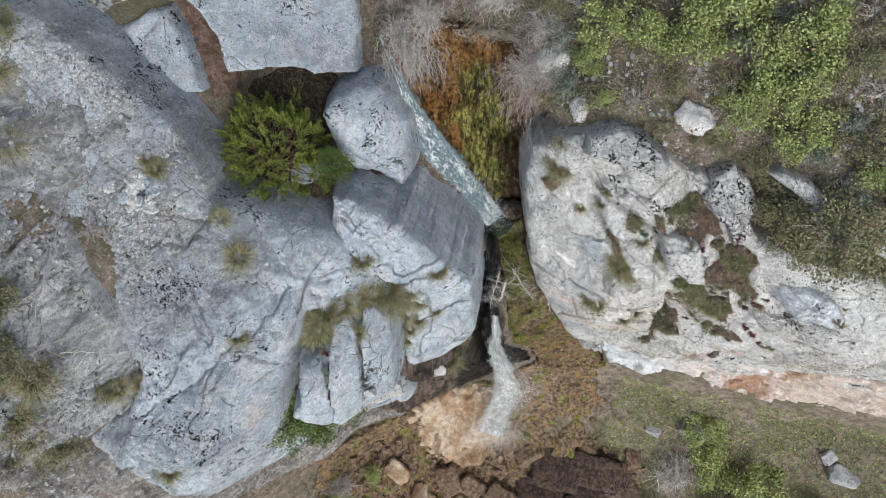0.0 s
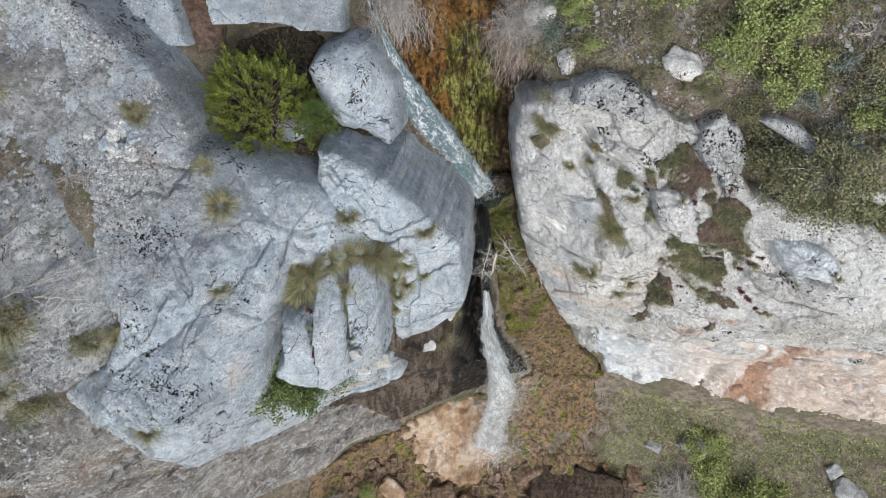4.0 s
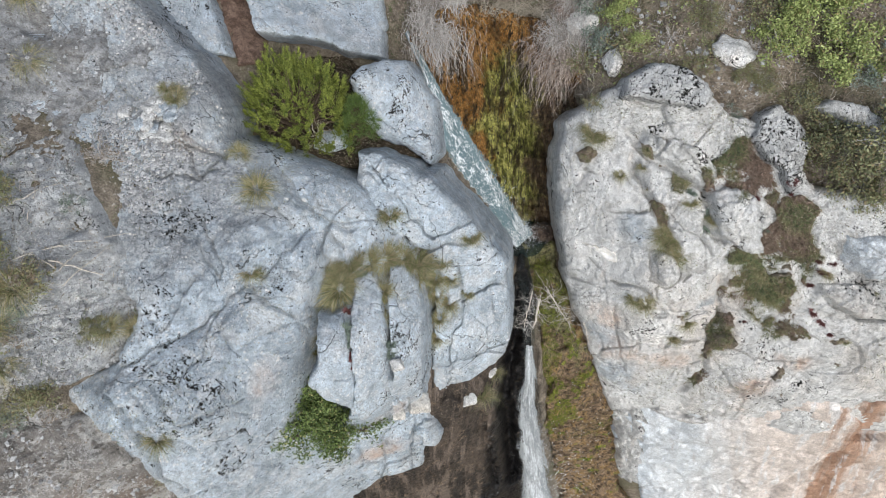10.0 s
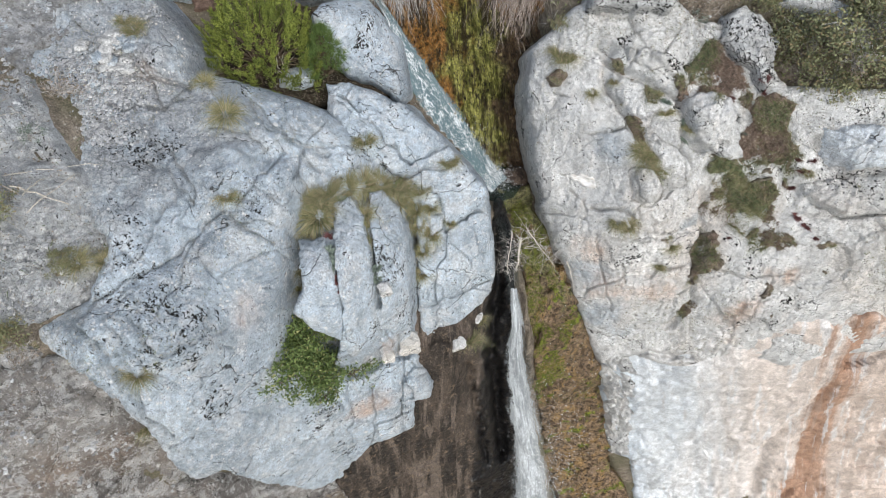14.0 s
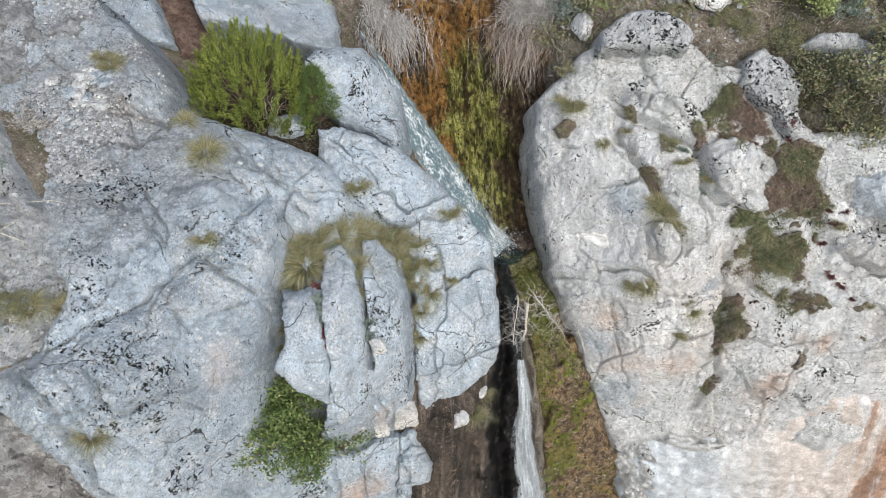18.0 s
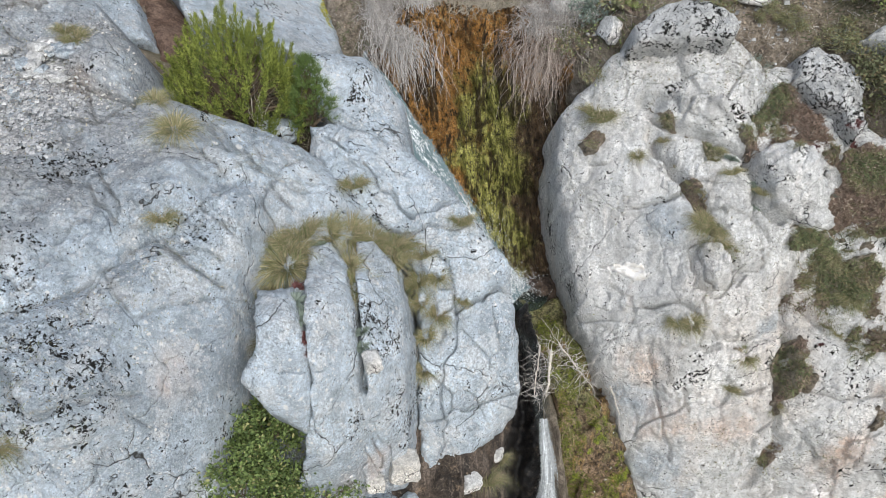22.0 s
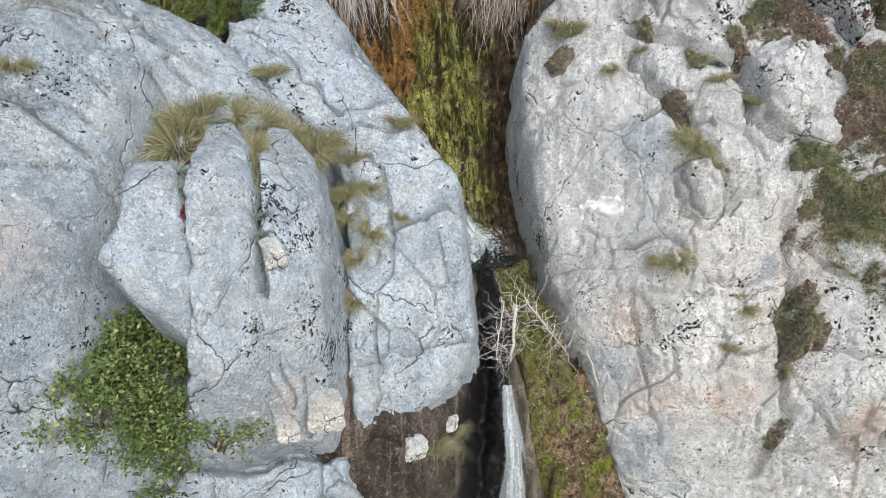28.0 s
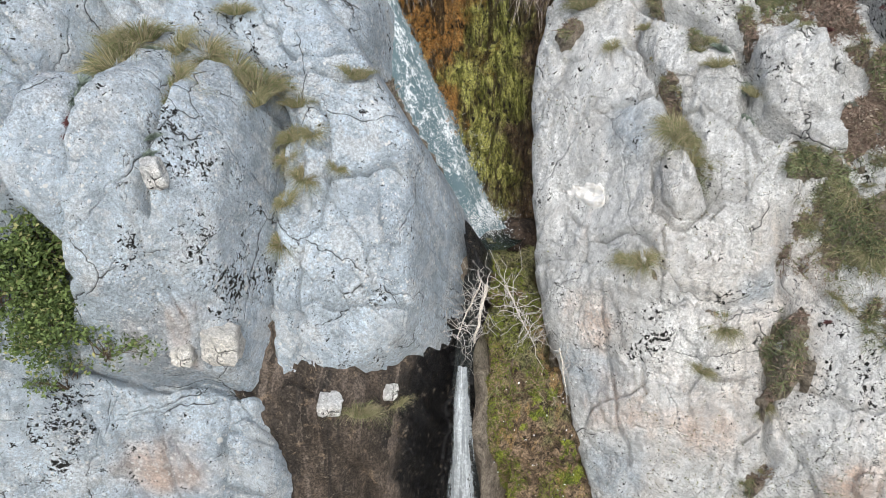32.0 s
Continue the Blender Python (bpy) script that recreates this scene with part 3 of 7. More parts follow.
def ledge_paint():
    p = Paint("moss_and_brown_tufa", 0.6)
    clump, fine, big = p.noise(7, 7, 0.75), p.noise(42, 4, 0.75), p.noise(1.5, 4, 0.6)
    c = p.mix(p.step(clump, 0.4, 0.6), (0.075, 0.05, 0.03), (0.30, 0.215, 0.14))
    c = p.mix(p.step(p.noise(3.3, 5, 0.7, p.stretch(1.3, 1, 0.5)), 0.52, 0.6, 0, 0.8), c, (0.31, 0.2, 0.085))
    green = p.math("ADD", p.math("MULTIPLY", p.axis(2), 0.16), p.math("ADD", big, p.math("MULTIPLY", clump, 0.35)))
    c = p.mix(p.step(green, 0.52, 0.62, 0, 0.9), c, p.mix(p.step(p.noise(11, 5, 0.75), 0.42, 0.58), (0.05, 0.055, 0.022), (0.20, 0.20, 0.085)))
    c = p.mix(p.step(p.noise(1.9, 5, 0.7), 0.56, 0.6), c, p.mix(p.step(p.noise(9, 4), 0.4, 0.6), (0.07, 0.09, 0.012), (0.21, 0.24, 0.03)))
    c = p.mix(p.step(p.noise(13, 5, 0.7), 0.56, 0.61), c, (0.03, 0.02, 0.012))
    c = p.mix(p.step(p.cells(21), 0.12, 0.18, 0.6, 0), c, (0.36, 0.29, 0.22))
    c = p.mix(1.0, c, p.grey(p.step(fine, 0.38, 0.62, 0.45, 1.55)), "MULTIPLY")
    p.bump((clump, 0.9, 0.08), (fine, 0.8, 0.02))
    return p.done(c)


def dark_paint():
    p = Paint("dark_wet_rock_with_shade", 0.5)
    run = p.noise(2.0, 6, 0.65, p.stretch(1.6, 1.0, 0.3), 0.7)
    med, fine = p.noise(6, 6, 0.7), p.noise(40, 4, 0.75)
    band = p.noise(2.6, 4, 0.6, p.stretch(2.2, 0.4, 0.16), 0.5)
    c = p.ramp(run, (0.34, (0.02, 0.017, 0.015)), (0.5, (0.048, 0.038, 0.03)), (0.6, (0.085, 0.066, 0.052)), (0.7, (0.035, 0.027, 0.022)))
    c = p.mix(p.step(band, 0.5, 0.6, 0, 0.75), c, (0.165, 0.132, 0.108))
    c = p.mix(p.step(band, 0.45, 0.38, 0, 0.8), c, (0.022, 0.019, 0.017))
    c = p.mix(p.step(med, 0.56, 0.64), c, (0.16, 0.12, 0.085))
    # shade of the gap by the pillar painted black, with a wet gloss
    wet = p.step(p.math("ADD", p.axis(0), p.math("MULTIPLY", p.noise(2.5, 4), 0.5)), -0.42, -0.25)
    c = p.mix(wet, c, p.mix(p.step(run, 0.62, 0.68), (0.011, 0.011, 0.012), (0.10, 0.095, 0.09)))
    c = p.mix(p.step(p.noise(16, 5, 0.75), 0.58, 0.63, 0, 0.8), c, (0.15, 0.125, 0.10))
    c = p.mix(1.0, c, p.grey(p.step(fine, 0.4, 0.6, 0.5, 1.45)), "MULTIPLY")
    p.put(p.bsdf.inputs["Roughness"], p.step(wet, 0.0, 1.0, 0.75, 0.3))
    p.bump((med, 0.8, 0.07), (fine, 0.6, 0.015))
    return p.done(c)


def earth_paint():
    p = Paint("stony_earth", 0.95)
    big, med, fine = p.noise(0.6, 4), p.noise(4.5, 7, 0.75), p.noise(38, 4, 0.8)
    c = p.mix(p.step(med, 0.35, 0.65), (0.12, 0.10, 0.08), (0.32, 0.275, 0.22))
    c = p.mix(p.step(big, 0.48, 0.62, 0, 0.7), c, (0.13, 0.125, 0.075))
    c = p.mix(p.math("MULTIPLY", p.step(p.cells(15, at=p.shifted(8, 0.1)), 0.12, 0.2, 1, 0), p.step(p.noise(1.7, 4), 0.5, 0.6)), c, (0.46, 0.43, 0.38))
    c = p.mix(1.0, c, p.grey(p.step(fine, 0.25, 0.75, 0.45, 1.5)), "MULTIPLY")
    p.bump((med, 0.9, 0.08), (fine, 0.9, 0.02))
    return p.done(c)


def scree_paint():
    p = Paint("grey_scree", 0.95)
    stone = p.noise(17, 5, 0.75)
    tone = p.noise(6, 6, 0.7)
    fine, big = p.noise(45, 4, 0.75), p.noise(1.1, 5, 0.65)
    c = p.mix(p.step(tone, 0.35, 0.65), (0.17, 0.175, 0.18), (0.34, 0.35, 0.36))
    c = p.mix(p.step(stone, 0.54, 0.64), c, (0.12, 0.11, 0.10))
    c = p.mix(p.step(big, 0.52, 0.66, 0, 0.6), c, (0.2, 0.19, 0.175))
    c = p.mix(1.0, c, p.grey(p.step(fine, 0.25, 0.75, 0.6, 1.35)), "MULTIPLY")
    p.bump((stone, 0.9, 0.04), (fine, 0.6, 0.012))
    return p.done(c)


def apron_paint():
    p = Paint("orange_tufa_apron", 0.5)
    run, med, fine = p.noise(1.4, 5, 0.6, p.stretch(1.2, 0.6, 0.3)), p.noise(5, 6, 0.7), p.noise(30, 4, 0.7)
    c = p.ramp(run, (0.35, (0.26, 0.16, 0.09)), (0.5, (0.44, 0.32, 0.215)), (0.62, (0.52, 0.43, 0.34)), (0.72, (0.24, 0.16, 0.10)))
    c = p.mix(1.0, c, p.grey(p.step(med, 0.3, 0.7, 0.6, 1.25)), "MULTIPLY")
    p.bump((med, 0.8, 0.1), (fine, 0.5, 0.02))
    return p.done(c)


def leafy(name, dark, light, rough=0.6, dead=None, share=0.0):
    p = Paint(name, rough)
    r = p.island()
    c = p.mix(r, dark, light)
    c = p.mix(p.step(p.noise(2.5, 3), 0.35, 0.65, 0, 0.5), c, dark)
    if dead:
        c = p.mix(p.step(p.math("FRACT", p.math("MULTIPLY", r, 17.3)), 1 - share, 1 - share + 0.02), c, dead)
    p.put(p.bsdf.inputs["Subsurface Weight"], 0.0)
    return p.done(c)


def woody(name, dark, light):
    p = Paint(name, 0.85)
    c = p.mix(p.island(), dark, light)
    c = p.mix(1.0, c, p.grey(p.step(p.noise(60, 4), 0.3, 0.7, 0.6, 1.3)), "MULTIPLY")
    return p.done(c)


MOSS, LEDGE, DARK, EARTH, SCREE, APRON, FACE = moss_paint(), ledge_paint(), dark_paint(), earth_paint(), scree_paint(), apron_paint(), face_paint()
JUNIPER = leafy("juniper_needles", (0.06, 0.088, 0.02), (0.40, 0.45, 0.095))
PINE = leafy("pine_needles", (0.05, 0.09, 0.025), (0.2, 0.28, 0.08))
LEAF = leafy("spring_leaves", (0.17, 0.215, 0.07), (0.46, 0.53, 0.21), dead=(0.28, 0.25, 0.11), share=0.12)
OLIVE = leafy("olive_leaves", (0.12, 0.135, 0.07), (0.35, 0.36, 0.195), dead=(0.22, 0.18, 0.1), share=0.3)
SEDGE = leafy("green_sedge", (0.12, 0.135, 0.06), (0.42, 0.4, 0.22), 0.8, (0.5, 0.43, 0.28), 0.3)
STRAW = leafy("dry_grass", (0.19, 0.17, 0.10), (0.56, 0.48, 0.31), 0.8, (0.17, 0.2, 0.08), 0.35)
TURF = leafy("mixed_turf", (0.12, 0.105, 0.075), (0.44, 0.385, 0.29), 0.8, (0.09, 0.125, 0.05), 0.25)
HEATHER = leafy("brown_heath", (0.12, 0.085, 0.066), (0.38, 0.285, 0.23), 0.85)
HERB = leafy("green_herbs", (0.075, 0.095, 0.045), (0.26, 0.3, 0.155), 0.8, (0.25, 0.22, 0.13), 0.2)
GRASS = leafy("valley_grass", (0.03, 0.038, 0.014), (0.14, 0.15, 0.055), 0.8, (0.2, 0.16, 0.09), 0.25)
MOSSY = leafy("bright_moss", (0.07, 0.09, 0.012), (0.24, 0.27, 0.04), 0.7)
YELLOW_MOSS = leafy("yellow_moss", (0.2, 0.19, 0.02), (0.55, 0.51, 0.06), 0.7)
PALE = leafy("bleached_grass", (0.28, 0.25, 0.2), (0.56, 0.51, 0.42), 0.85)
SILVER = leafy("silver_herb", (0.14, 0.18, 0.15), (0.27, 0.32, 0.27))
RED = leafy("red_stonecrop", (0.085, 0.032, 0.032), (0.21, 0.095, 0.09))
LITTER = leafy("leaf_litter", (0.13, 0.10, 0.075), (0.44, 0.37, 0.29), 0.9)
TWIG = woody("grey_twigs", (0.3, 0.28, 0.26), (0.66, 0.63, 0.6))
TWIG_RED = woody("brown_twigs", (0.2, 0.15, 0.12), (0.46, 0.37, 0.32))
CLEFT_LEAF = leafy("cleft_leaves", (0.05, 0.08, 0.025), (0.2, 0.27, 0.085), dead=(0.3, 0.3, 0.13), share=0.1)
TWIG_MIX = woody("grey_brown_twigs", (0.24, 0.19, 0.16), (0.55, 0.48, 0.43))
BARK = woody("bark", (0.07, 0.05, 0.035), (0.17, 0.13, 0.09))
DEAD = woody("bleached_wood", (0.45, 0.41, 0.35), (0.66, 0.62, 0.55))


def soil_paint(name, a, b):
    p = Paint(name, 0.95)
    med, fine = p.noise(7, 6, 0.75), p.noise(50, 4, 0.8)
    c = p.mix(p.step(med, 0.35, 0.65), a, b)
    c = p.mix(1.0, c, p.grey(p.step(fine, 0.25, 0.75, 0.5, 1.5)), "MULTIPLY")
    p.bump((med, 0.8, 0.05), (fine, 0.9, 0.02))
    return p.done(c)


SOIL = soil_paint("red_brown_soil", (0.09, 0.058, 0.045), (0.23, 0.16, 0.125))
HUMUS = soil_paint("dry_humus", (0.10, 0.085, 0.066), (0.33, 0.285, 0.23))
# hollow soil: the shade between the rocks is put into this colour
SHADED_SOIL = soil_paint("shade_darkened_soil", (0.025, 0.02, 0.014), (0.085, 0.065, 0.045))
REDDISH = soil_paint("reddish_humus", (0.13, 0.095, 0.075), (0.34, 0.255, 0.205))
BROWN_ROCK = soil_paint("rust_brown_rock", (0.09, 0.06, 0.042), (0.28, 0.2, 0.145))


def water_paint(name, foam, rough=0.3, along=1.0, deep=(0.2, 0.3, 0.34), clear=0.7, edge=0.36, net=0.0, soft=0.0):
    """Running water: foam in soft streaks along the flow, clearer between."""
    p = Paint(name, rough)
    uv = p.t.nodes.new("ShaderNodeUVMap").outputs[0]
    maps = []
    for scale in ((3.0, 1.3 * along, 1), (11, 4.5 * along, 1)):
        mp = p.t.nodes.new("ShaderNodeMapping")
        p.put(mp.inputs["Vector"], uv)
        mp.inputs["Scale"].default_value = scale
        maps.append(p.noise(1.0, 7, 0.72, mp.outputs[0], 0.5))
    drops = p.noise(30, 5, 0.8, warp=0.6)
    body = p.math("ADD", p.math("MULTIPLY", maps[0], 0.35), p.math("ADD", p.math("MULTIPLY", maps[1], 0.35), p.math("MULTIPLY", drops, 0.3)))
    mp = p.t.nodes.new("ShaderNodeMapping")
    n = p.t.nodes.new("ShaderNodeMix")
    n.data_type = "VECTOR"
    n.inputs[0].default_value = 0.12
    p.put(n.inputs[4], uv), p.put(n.inputs[5], p.shifted(6, 1.0))
    p.put(mp.inputs["Vector"], n.outputs[1])
    mp.inputs["Scale"].default_value = (13, 7 * along, 1)
    mesh = p.step(p.cells(1.0, "DISTANCE_TO_EDGE", mp.outputs[0]), 0.02, 0.2, net, 0)
    k = p.step(p.math("ADD", body, mesh), 0.585 - foam * 0.12 - soft, 0.645 - foam * 0.12 + soft)
    sep = p.t.nodes.new("ShaderNodeSeparateXYZ")
    p.put(sep.inputs[0], uv)
    off = p.math("ADD", p.math("ABSOLUTE", p.math("SUBTRACT", sep.outputs[0], 0.5)), p.math("MULTIPLY", p.math("SUBTRACT", body, 0.5), 1.7))
    rim = p.step(off, edge, edge + 0.1, 1, 0)
    p.put(p.bsdf.inputs["Alpha"], p.math("MULTIPLY", rim, p.step(k, 0.0, 1.0, clear, 0.97)))
    p.bump((maps[1], 0.6, 0.04), (drops, 0.7, 0.03))
    return p.done(p.mix(k, deep, (0.84, 0.89, 0.92)))


FOAM = water_paint("foaming_water", 0.66, along=1.6, deep=(0.17, 0.26, 0.295), clear=0.75, edge=0.34, net=0.022, soft=0.018)
VEIL = water_paint("falling_water", 0.75, along=0.4, deep=(0.62, 0.68, 0.72), clear=0.42, edge=0.26, soft=0.09)
RILL = water_paint("thin_running_water", 0.25, deep=(0.12, 0.15, 0.15), clear=0.12)


def pool_paint():
    p = Paint("pool_water", 0.06)
    p.bsdf.inputs["Transmission Weight"].default_value = 0.75
    p.bsdf.inputs["IOR"].default_value = 1.33
    p.bump((p.noise(14, 4), 0.35, 0.03))
    return p.done((0.06, 0.09, 0.085))


POOL = pool_paint()
WET_BROWN = soil_paint("wet_brown_rock", (0.022, 0.017, 0.014), (0.12, 0.085, 0.064))
p = Paint("water_drops", 0.2)
DROPS = p.done((0.88, 0.91, 0.93))


def pebble_paint():
    p = Paint("loose_pebbles", 0.9)
    c = p.mix(p.island(), (0.16, 0.165, 0.17), (0.52, 0.53, 0.54))
    c = p.mix(1.0, c, p.grey(p.step(p.noise(60, 4), 0.3, 0.7, 0.7, 1.2)), "MULTIPLY")
    return p.done(c)


PEBBLE = pebble_paint()

# ---- small builders ----
rng = np.random.default_rng(7)


def part(name, data, material, parent, label="", kind=""):
    """One mesh object under a thing or a part."""
    if isinstance(data, bmesh.types.BMesh):
        me = bpy.data.meshes.new(name)
        data.to_mesh(me)
        data.free()
        data = me
    if not data.materials:
        data.materials.append(material)
    ob = new(name, data)
    ob.parent = parent
    return tagged(ob, label, kind=kind)


def empty(name, at, label, category, group="", kind=""):
    ob = new(name)
    ob.location = at
    return tagged(ob, label, category, group, kind)


def faces_mesh(name, verts, faces, smooth=False):
    """verts (n, 3), faces (m, k) of one size."""
    me = bpy.data.meshes.new(name)
    k = faces.shape[1]
    me.vertices.add(len(verts))
    me.vertices.foreach_set("co", np.asarray(verts, float).ravel())
    me.loops.add(faces.size)
    me.loops.foreach_set("vertex_index", faces.ravel().astype(np.int32))
    me.polygons.add(len(faces))
    me.polygons.foreach_set("loop_start", np.arange(0, faces.size, k, dtype=np.int32))
    me.polygons.foreach_set("use_smooth", np.full(len(faces), smooth))
    me.update(calc_edges=True)
    return me


def unit(a):
    return a / (np.linalg.norm(a, axis=-1, keepdims=True) + 1e-9)


def scatter_dirs(n, up=0.0):
    d = rng.normal(size=(n, 3))
    d[:, 2] += up
    return unit(d)


def blades(base, lean, length, width, droop=0.6, segs=3):
    """Curved tapering blades: base (n, 3), lean (n, 3) unit, length (n,), width (n,)."""
    n = len(base)
    side = unit(np.cross(lean, scatter_dirs(n)))
    rows = []
    for s in range(segs + 1):
        f = s / segs
        mid = base + lean * (length * f)[:, None]
        mid[:, 2] -= droop * length * f * f
        w = (width * (1 - 0.92 * f) / 2)[:, None]
        rows += [mid - side * w, mid + side * w]
    v = np.stack(rows, 1)
    k = np.arange(segs) * 2
    f = np.stack([k, k + 1, k + 3, k + 2], 1)
    faces = (np.arange(n) * 2 * (segs + 1))[:, None, None] + f[None]
    return v.reshape(-1, 3), faces.reshape(-1, 4)


def leaves(at, out, size, narrow=0.5):
    """Small folded diamond leaves at (n, 3) that point along out (n, 3)."""
    n = len(at)
    side = unit(np.cross(out, scatter_dirs(n)))
    nrm = np.cross(out, side)
    s = np.broadcast_to(np.asarray(size, float), (n,))[:, None]
    v = np.stack([at, at + out * s * 0.5 + side * s * narrow * 0.5 + nrm * s * 0.08, at + out * s, at + out * s * 0.5 - side * s * narrow * 0.5 + nrm * s * 0.08], 1)
    return v.reshape(-1, 3), np.arange(n * 4).reshape(n, 4)


def tubes(paths, radii, sides=3):
    """Twigs: paths (n, s, 3), radii (n, s)."""
    n, s, _ = paths.shape
    ahead = unit(np.gradient(paths, axis=1))
    a = unit(np.cross(ahead, np.array([0.31, 0.77, 0.55])))
    b = np.cross(ahead, a)
    ring = [paths + (a * math.cos(k * 2 * math.pi / sides) + b * math.sin(k * 2 * math.pi / sides)) * radii[..., None] for k in range(sides)]
    v = np.stack(ring, 2).reshape(-1, 3)
    i = np.arange(s - 1)[:, None] * sides
    k = np.arange(sides)[None]
    q = np.stack([i + k, i + (k + 1) % sides, i + sides + (k + 1) % sides, i + sides + k], -1).reshape(-1, 4)
    return v, ((np.arange(n) * s * sides)[:, None, None] + q[None]).reshape(-1, 4)


def joined(*pieces):
    v, f, at = [], [], 0
    for vv, ff in pieces:
        v.append(vv), f.append(ff + at)
        at += len(vv)
    return np.concatenate(v), np.concatenate(f)


def arcs(start, end, sag, segs=6, wander=0.03):
    """Twig paths from start to end (n, 3) that bow by sag (n,)."""
    t = np.linspace(0, 1, segs)[None, :, None]
    p = start[:, None] * (1 - t) + end[:, None] * t
    p[..., 2] += sag[:, None] * (4 * t[..., 0] * (1 - t[..., 0]))
    j = rng.normal(size=p.shape) * wander
    j[:, 0] = 0
    return p + j


def stone_mesh(name, material, size, seed, flat=0.6, blocky=0.0, cuts=2):
    """A stone of radius one scaled to size (x, y, z), worn and uneven."""
    bm = bmesh.new()
    bmesh.ops.create_icosphere(bm, subdivisions=cuts + 1, radius=1)
    for v in bm.verts:
        c = v.co.copy()
        if blocky:
            m = max(abs(c.x), abs(c.y), abs(c.z))
            c = c.lerp(c / m * 0.9, blocky)
        k = 1 + 0.22 * noise.noise(c * 1.3 + Vector((seed, 0, 0))) + 0.1 * noise.noise(c * 3.7 + Vector((0, seed, 0)))
        v.co = Vector((c.x * k * size[0], c.y * k * size[1], c.z * k * size[2]))
    for f in bm.faces:
        f.smooth = cuts > 2
    me = bpy.data.meshes.new(name)
    bm.to_mesh(me)
    bm.free()
    me.materials.append(material)
    return me


ROCKS = {}


def rest(x, y, z):
    """The nearest place out of the slope on the topmost surface there."""
    u, v, _ = tilted(x, y, z)
    u, v = np.array([[float(u)]]), np.array([[float(v)]])
    best = ground_height(u, v)[0, 0]
    for key, (height, (u0, u1, v0, v1)) in ROCKS.items():
        if key.startswith(("soil_pocket", "gravel_patch", "cliff_face", "scar")):
            continue
        if u0 < u[0, 0] < u1 and v0 < v[0, 0] < v1:
            h, gap = height(u, v)
            if gap[0, 0] > 0:
                best = max(best, h[0, 0])
    return Vector(upright(u[0, 0], v[0, 0], best))


def rock_mesh(name, material, outline, spots, cracks=(), edge=0.25, rough=0.05, step=0.03, skirt=0.17, seed=0, bumps=(), flute=0.0, lift=0.0, ragged=1.0, terrace=0.4):
    base0 = through_spots(spots) if isinstance(spots, list) else spots

    def base(u, v):
        h = base0(u, v) + lift
        if flute:
            h = h + flute * fbm(u * 3.2 + 0.4 * v, v * 0.5, 1.0, 3, seed + 70, True)
        return h

    def height(u, v):
        return crag_height(u, v, base, outline, cracks, edge, rough, seed, bumps, ragged, terrace)
    us, vs = [p[0] for p in outline], [p[1] for p in outline]
    ROCKS[name + str(seed)] = height, (min(us), max(us), min(vs), max(vs))
    u, v = np.meshgrid(np.arange(min(us) - skirt, max(us) + skirt, step), np.arange(min(vs) - skirt, max(vs) + skirt, step))
    h, gap = height(u, v)
    me = sheet_mesh(name, *upright(u, v, h), keep=gap > -skirt)
    me.materials.append(material)
    return me

# ---- ground ----
ground_at = through_spots(HILL + GULLY + VALLEY)


def ground_height(u, v):
    sunk = 0
    for outline, low in ((GULLY_WALL, 0.5), (RECESS, 1.6), (LEDGE_LINE, 0.6), (HOLLOW, 0.3), (SLAB, 0.4), (SLAB2, 0.4)):
        sunk = np.maximum(sunk, low * np.clip(inside_gap(u, v, outline) / 0.15, 0, 1))
    return ground_at(u, v) - sunk + 0.07 * fbm(u * 1.3, v * 1.3, 0.5, 5, 3) + 0.015 * fbm(u * 9, v * 9, 0.5, 3, 13)


def spread(lo, hi, step, far, grow=1.16):
    near = list(np.arange(lo, hi, step))
    a, s = near[-1], step
    while a < far:
        s *= grow
        a += s
        near.append(a)
    a, s = near[0], step
    while a > -far:
        s *= grow
        a -= s
        near.insert(0, a)
    return np.array(near)


gu, gv = np.meshgrid(spread(-9, 13, 0.12, 400), spread(-16, 8, 0.12, 400))
me = sheet_mesh("ground", *upright(gu, gv, ground_height(gu, gv)))
me.materials.append(EARTH)
tagged(new("ground", me), "brown stony earth slope with gully and valley floor", "ground", kind="structure")

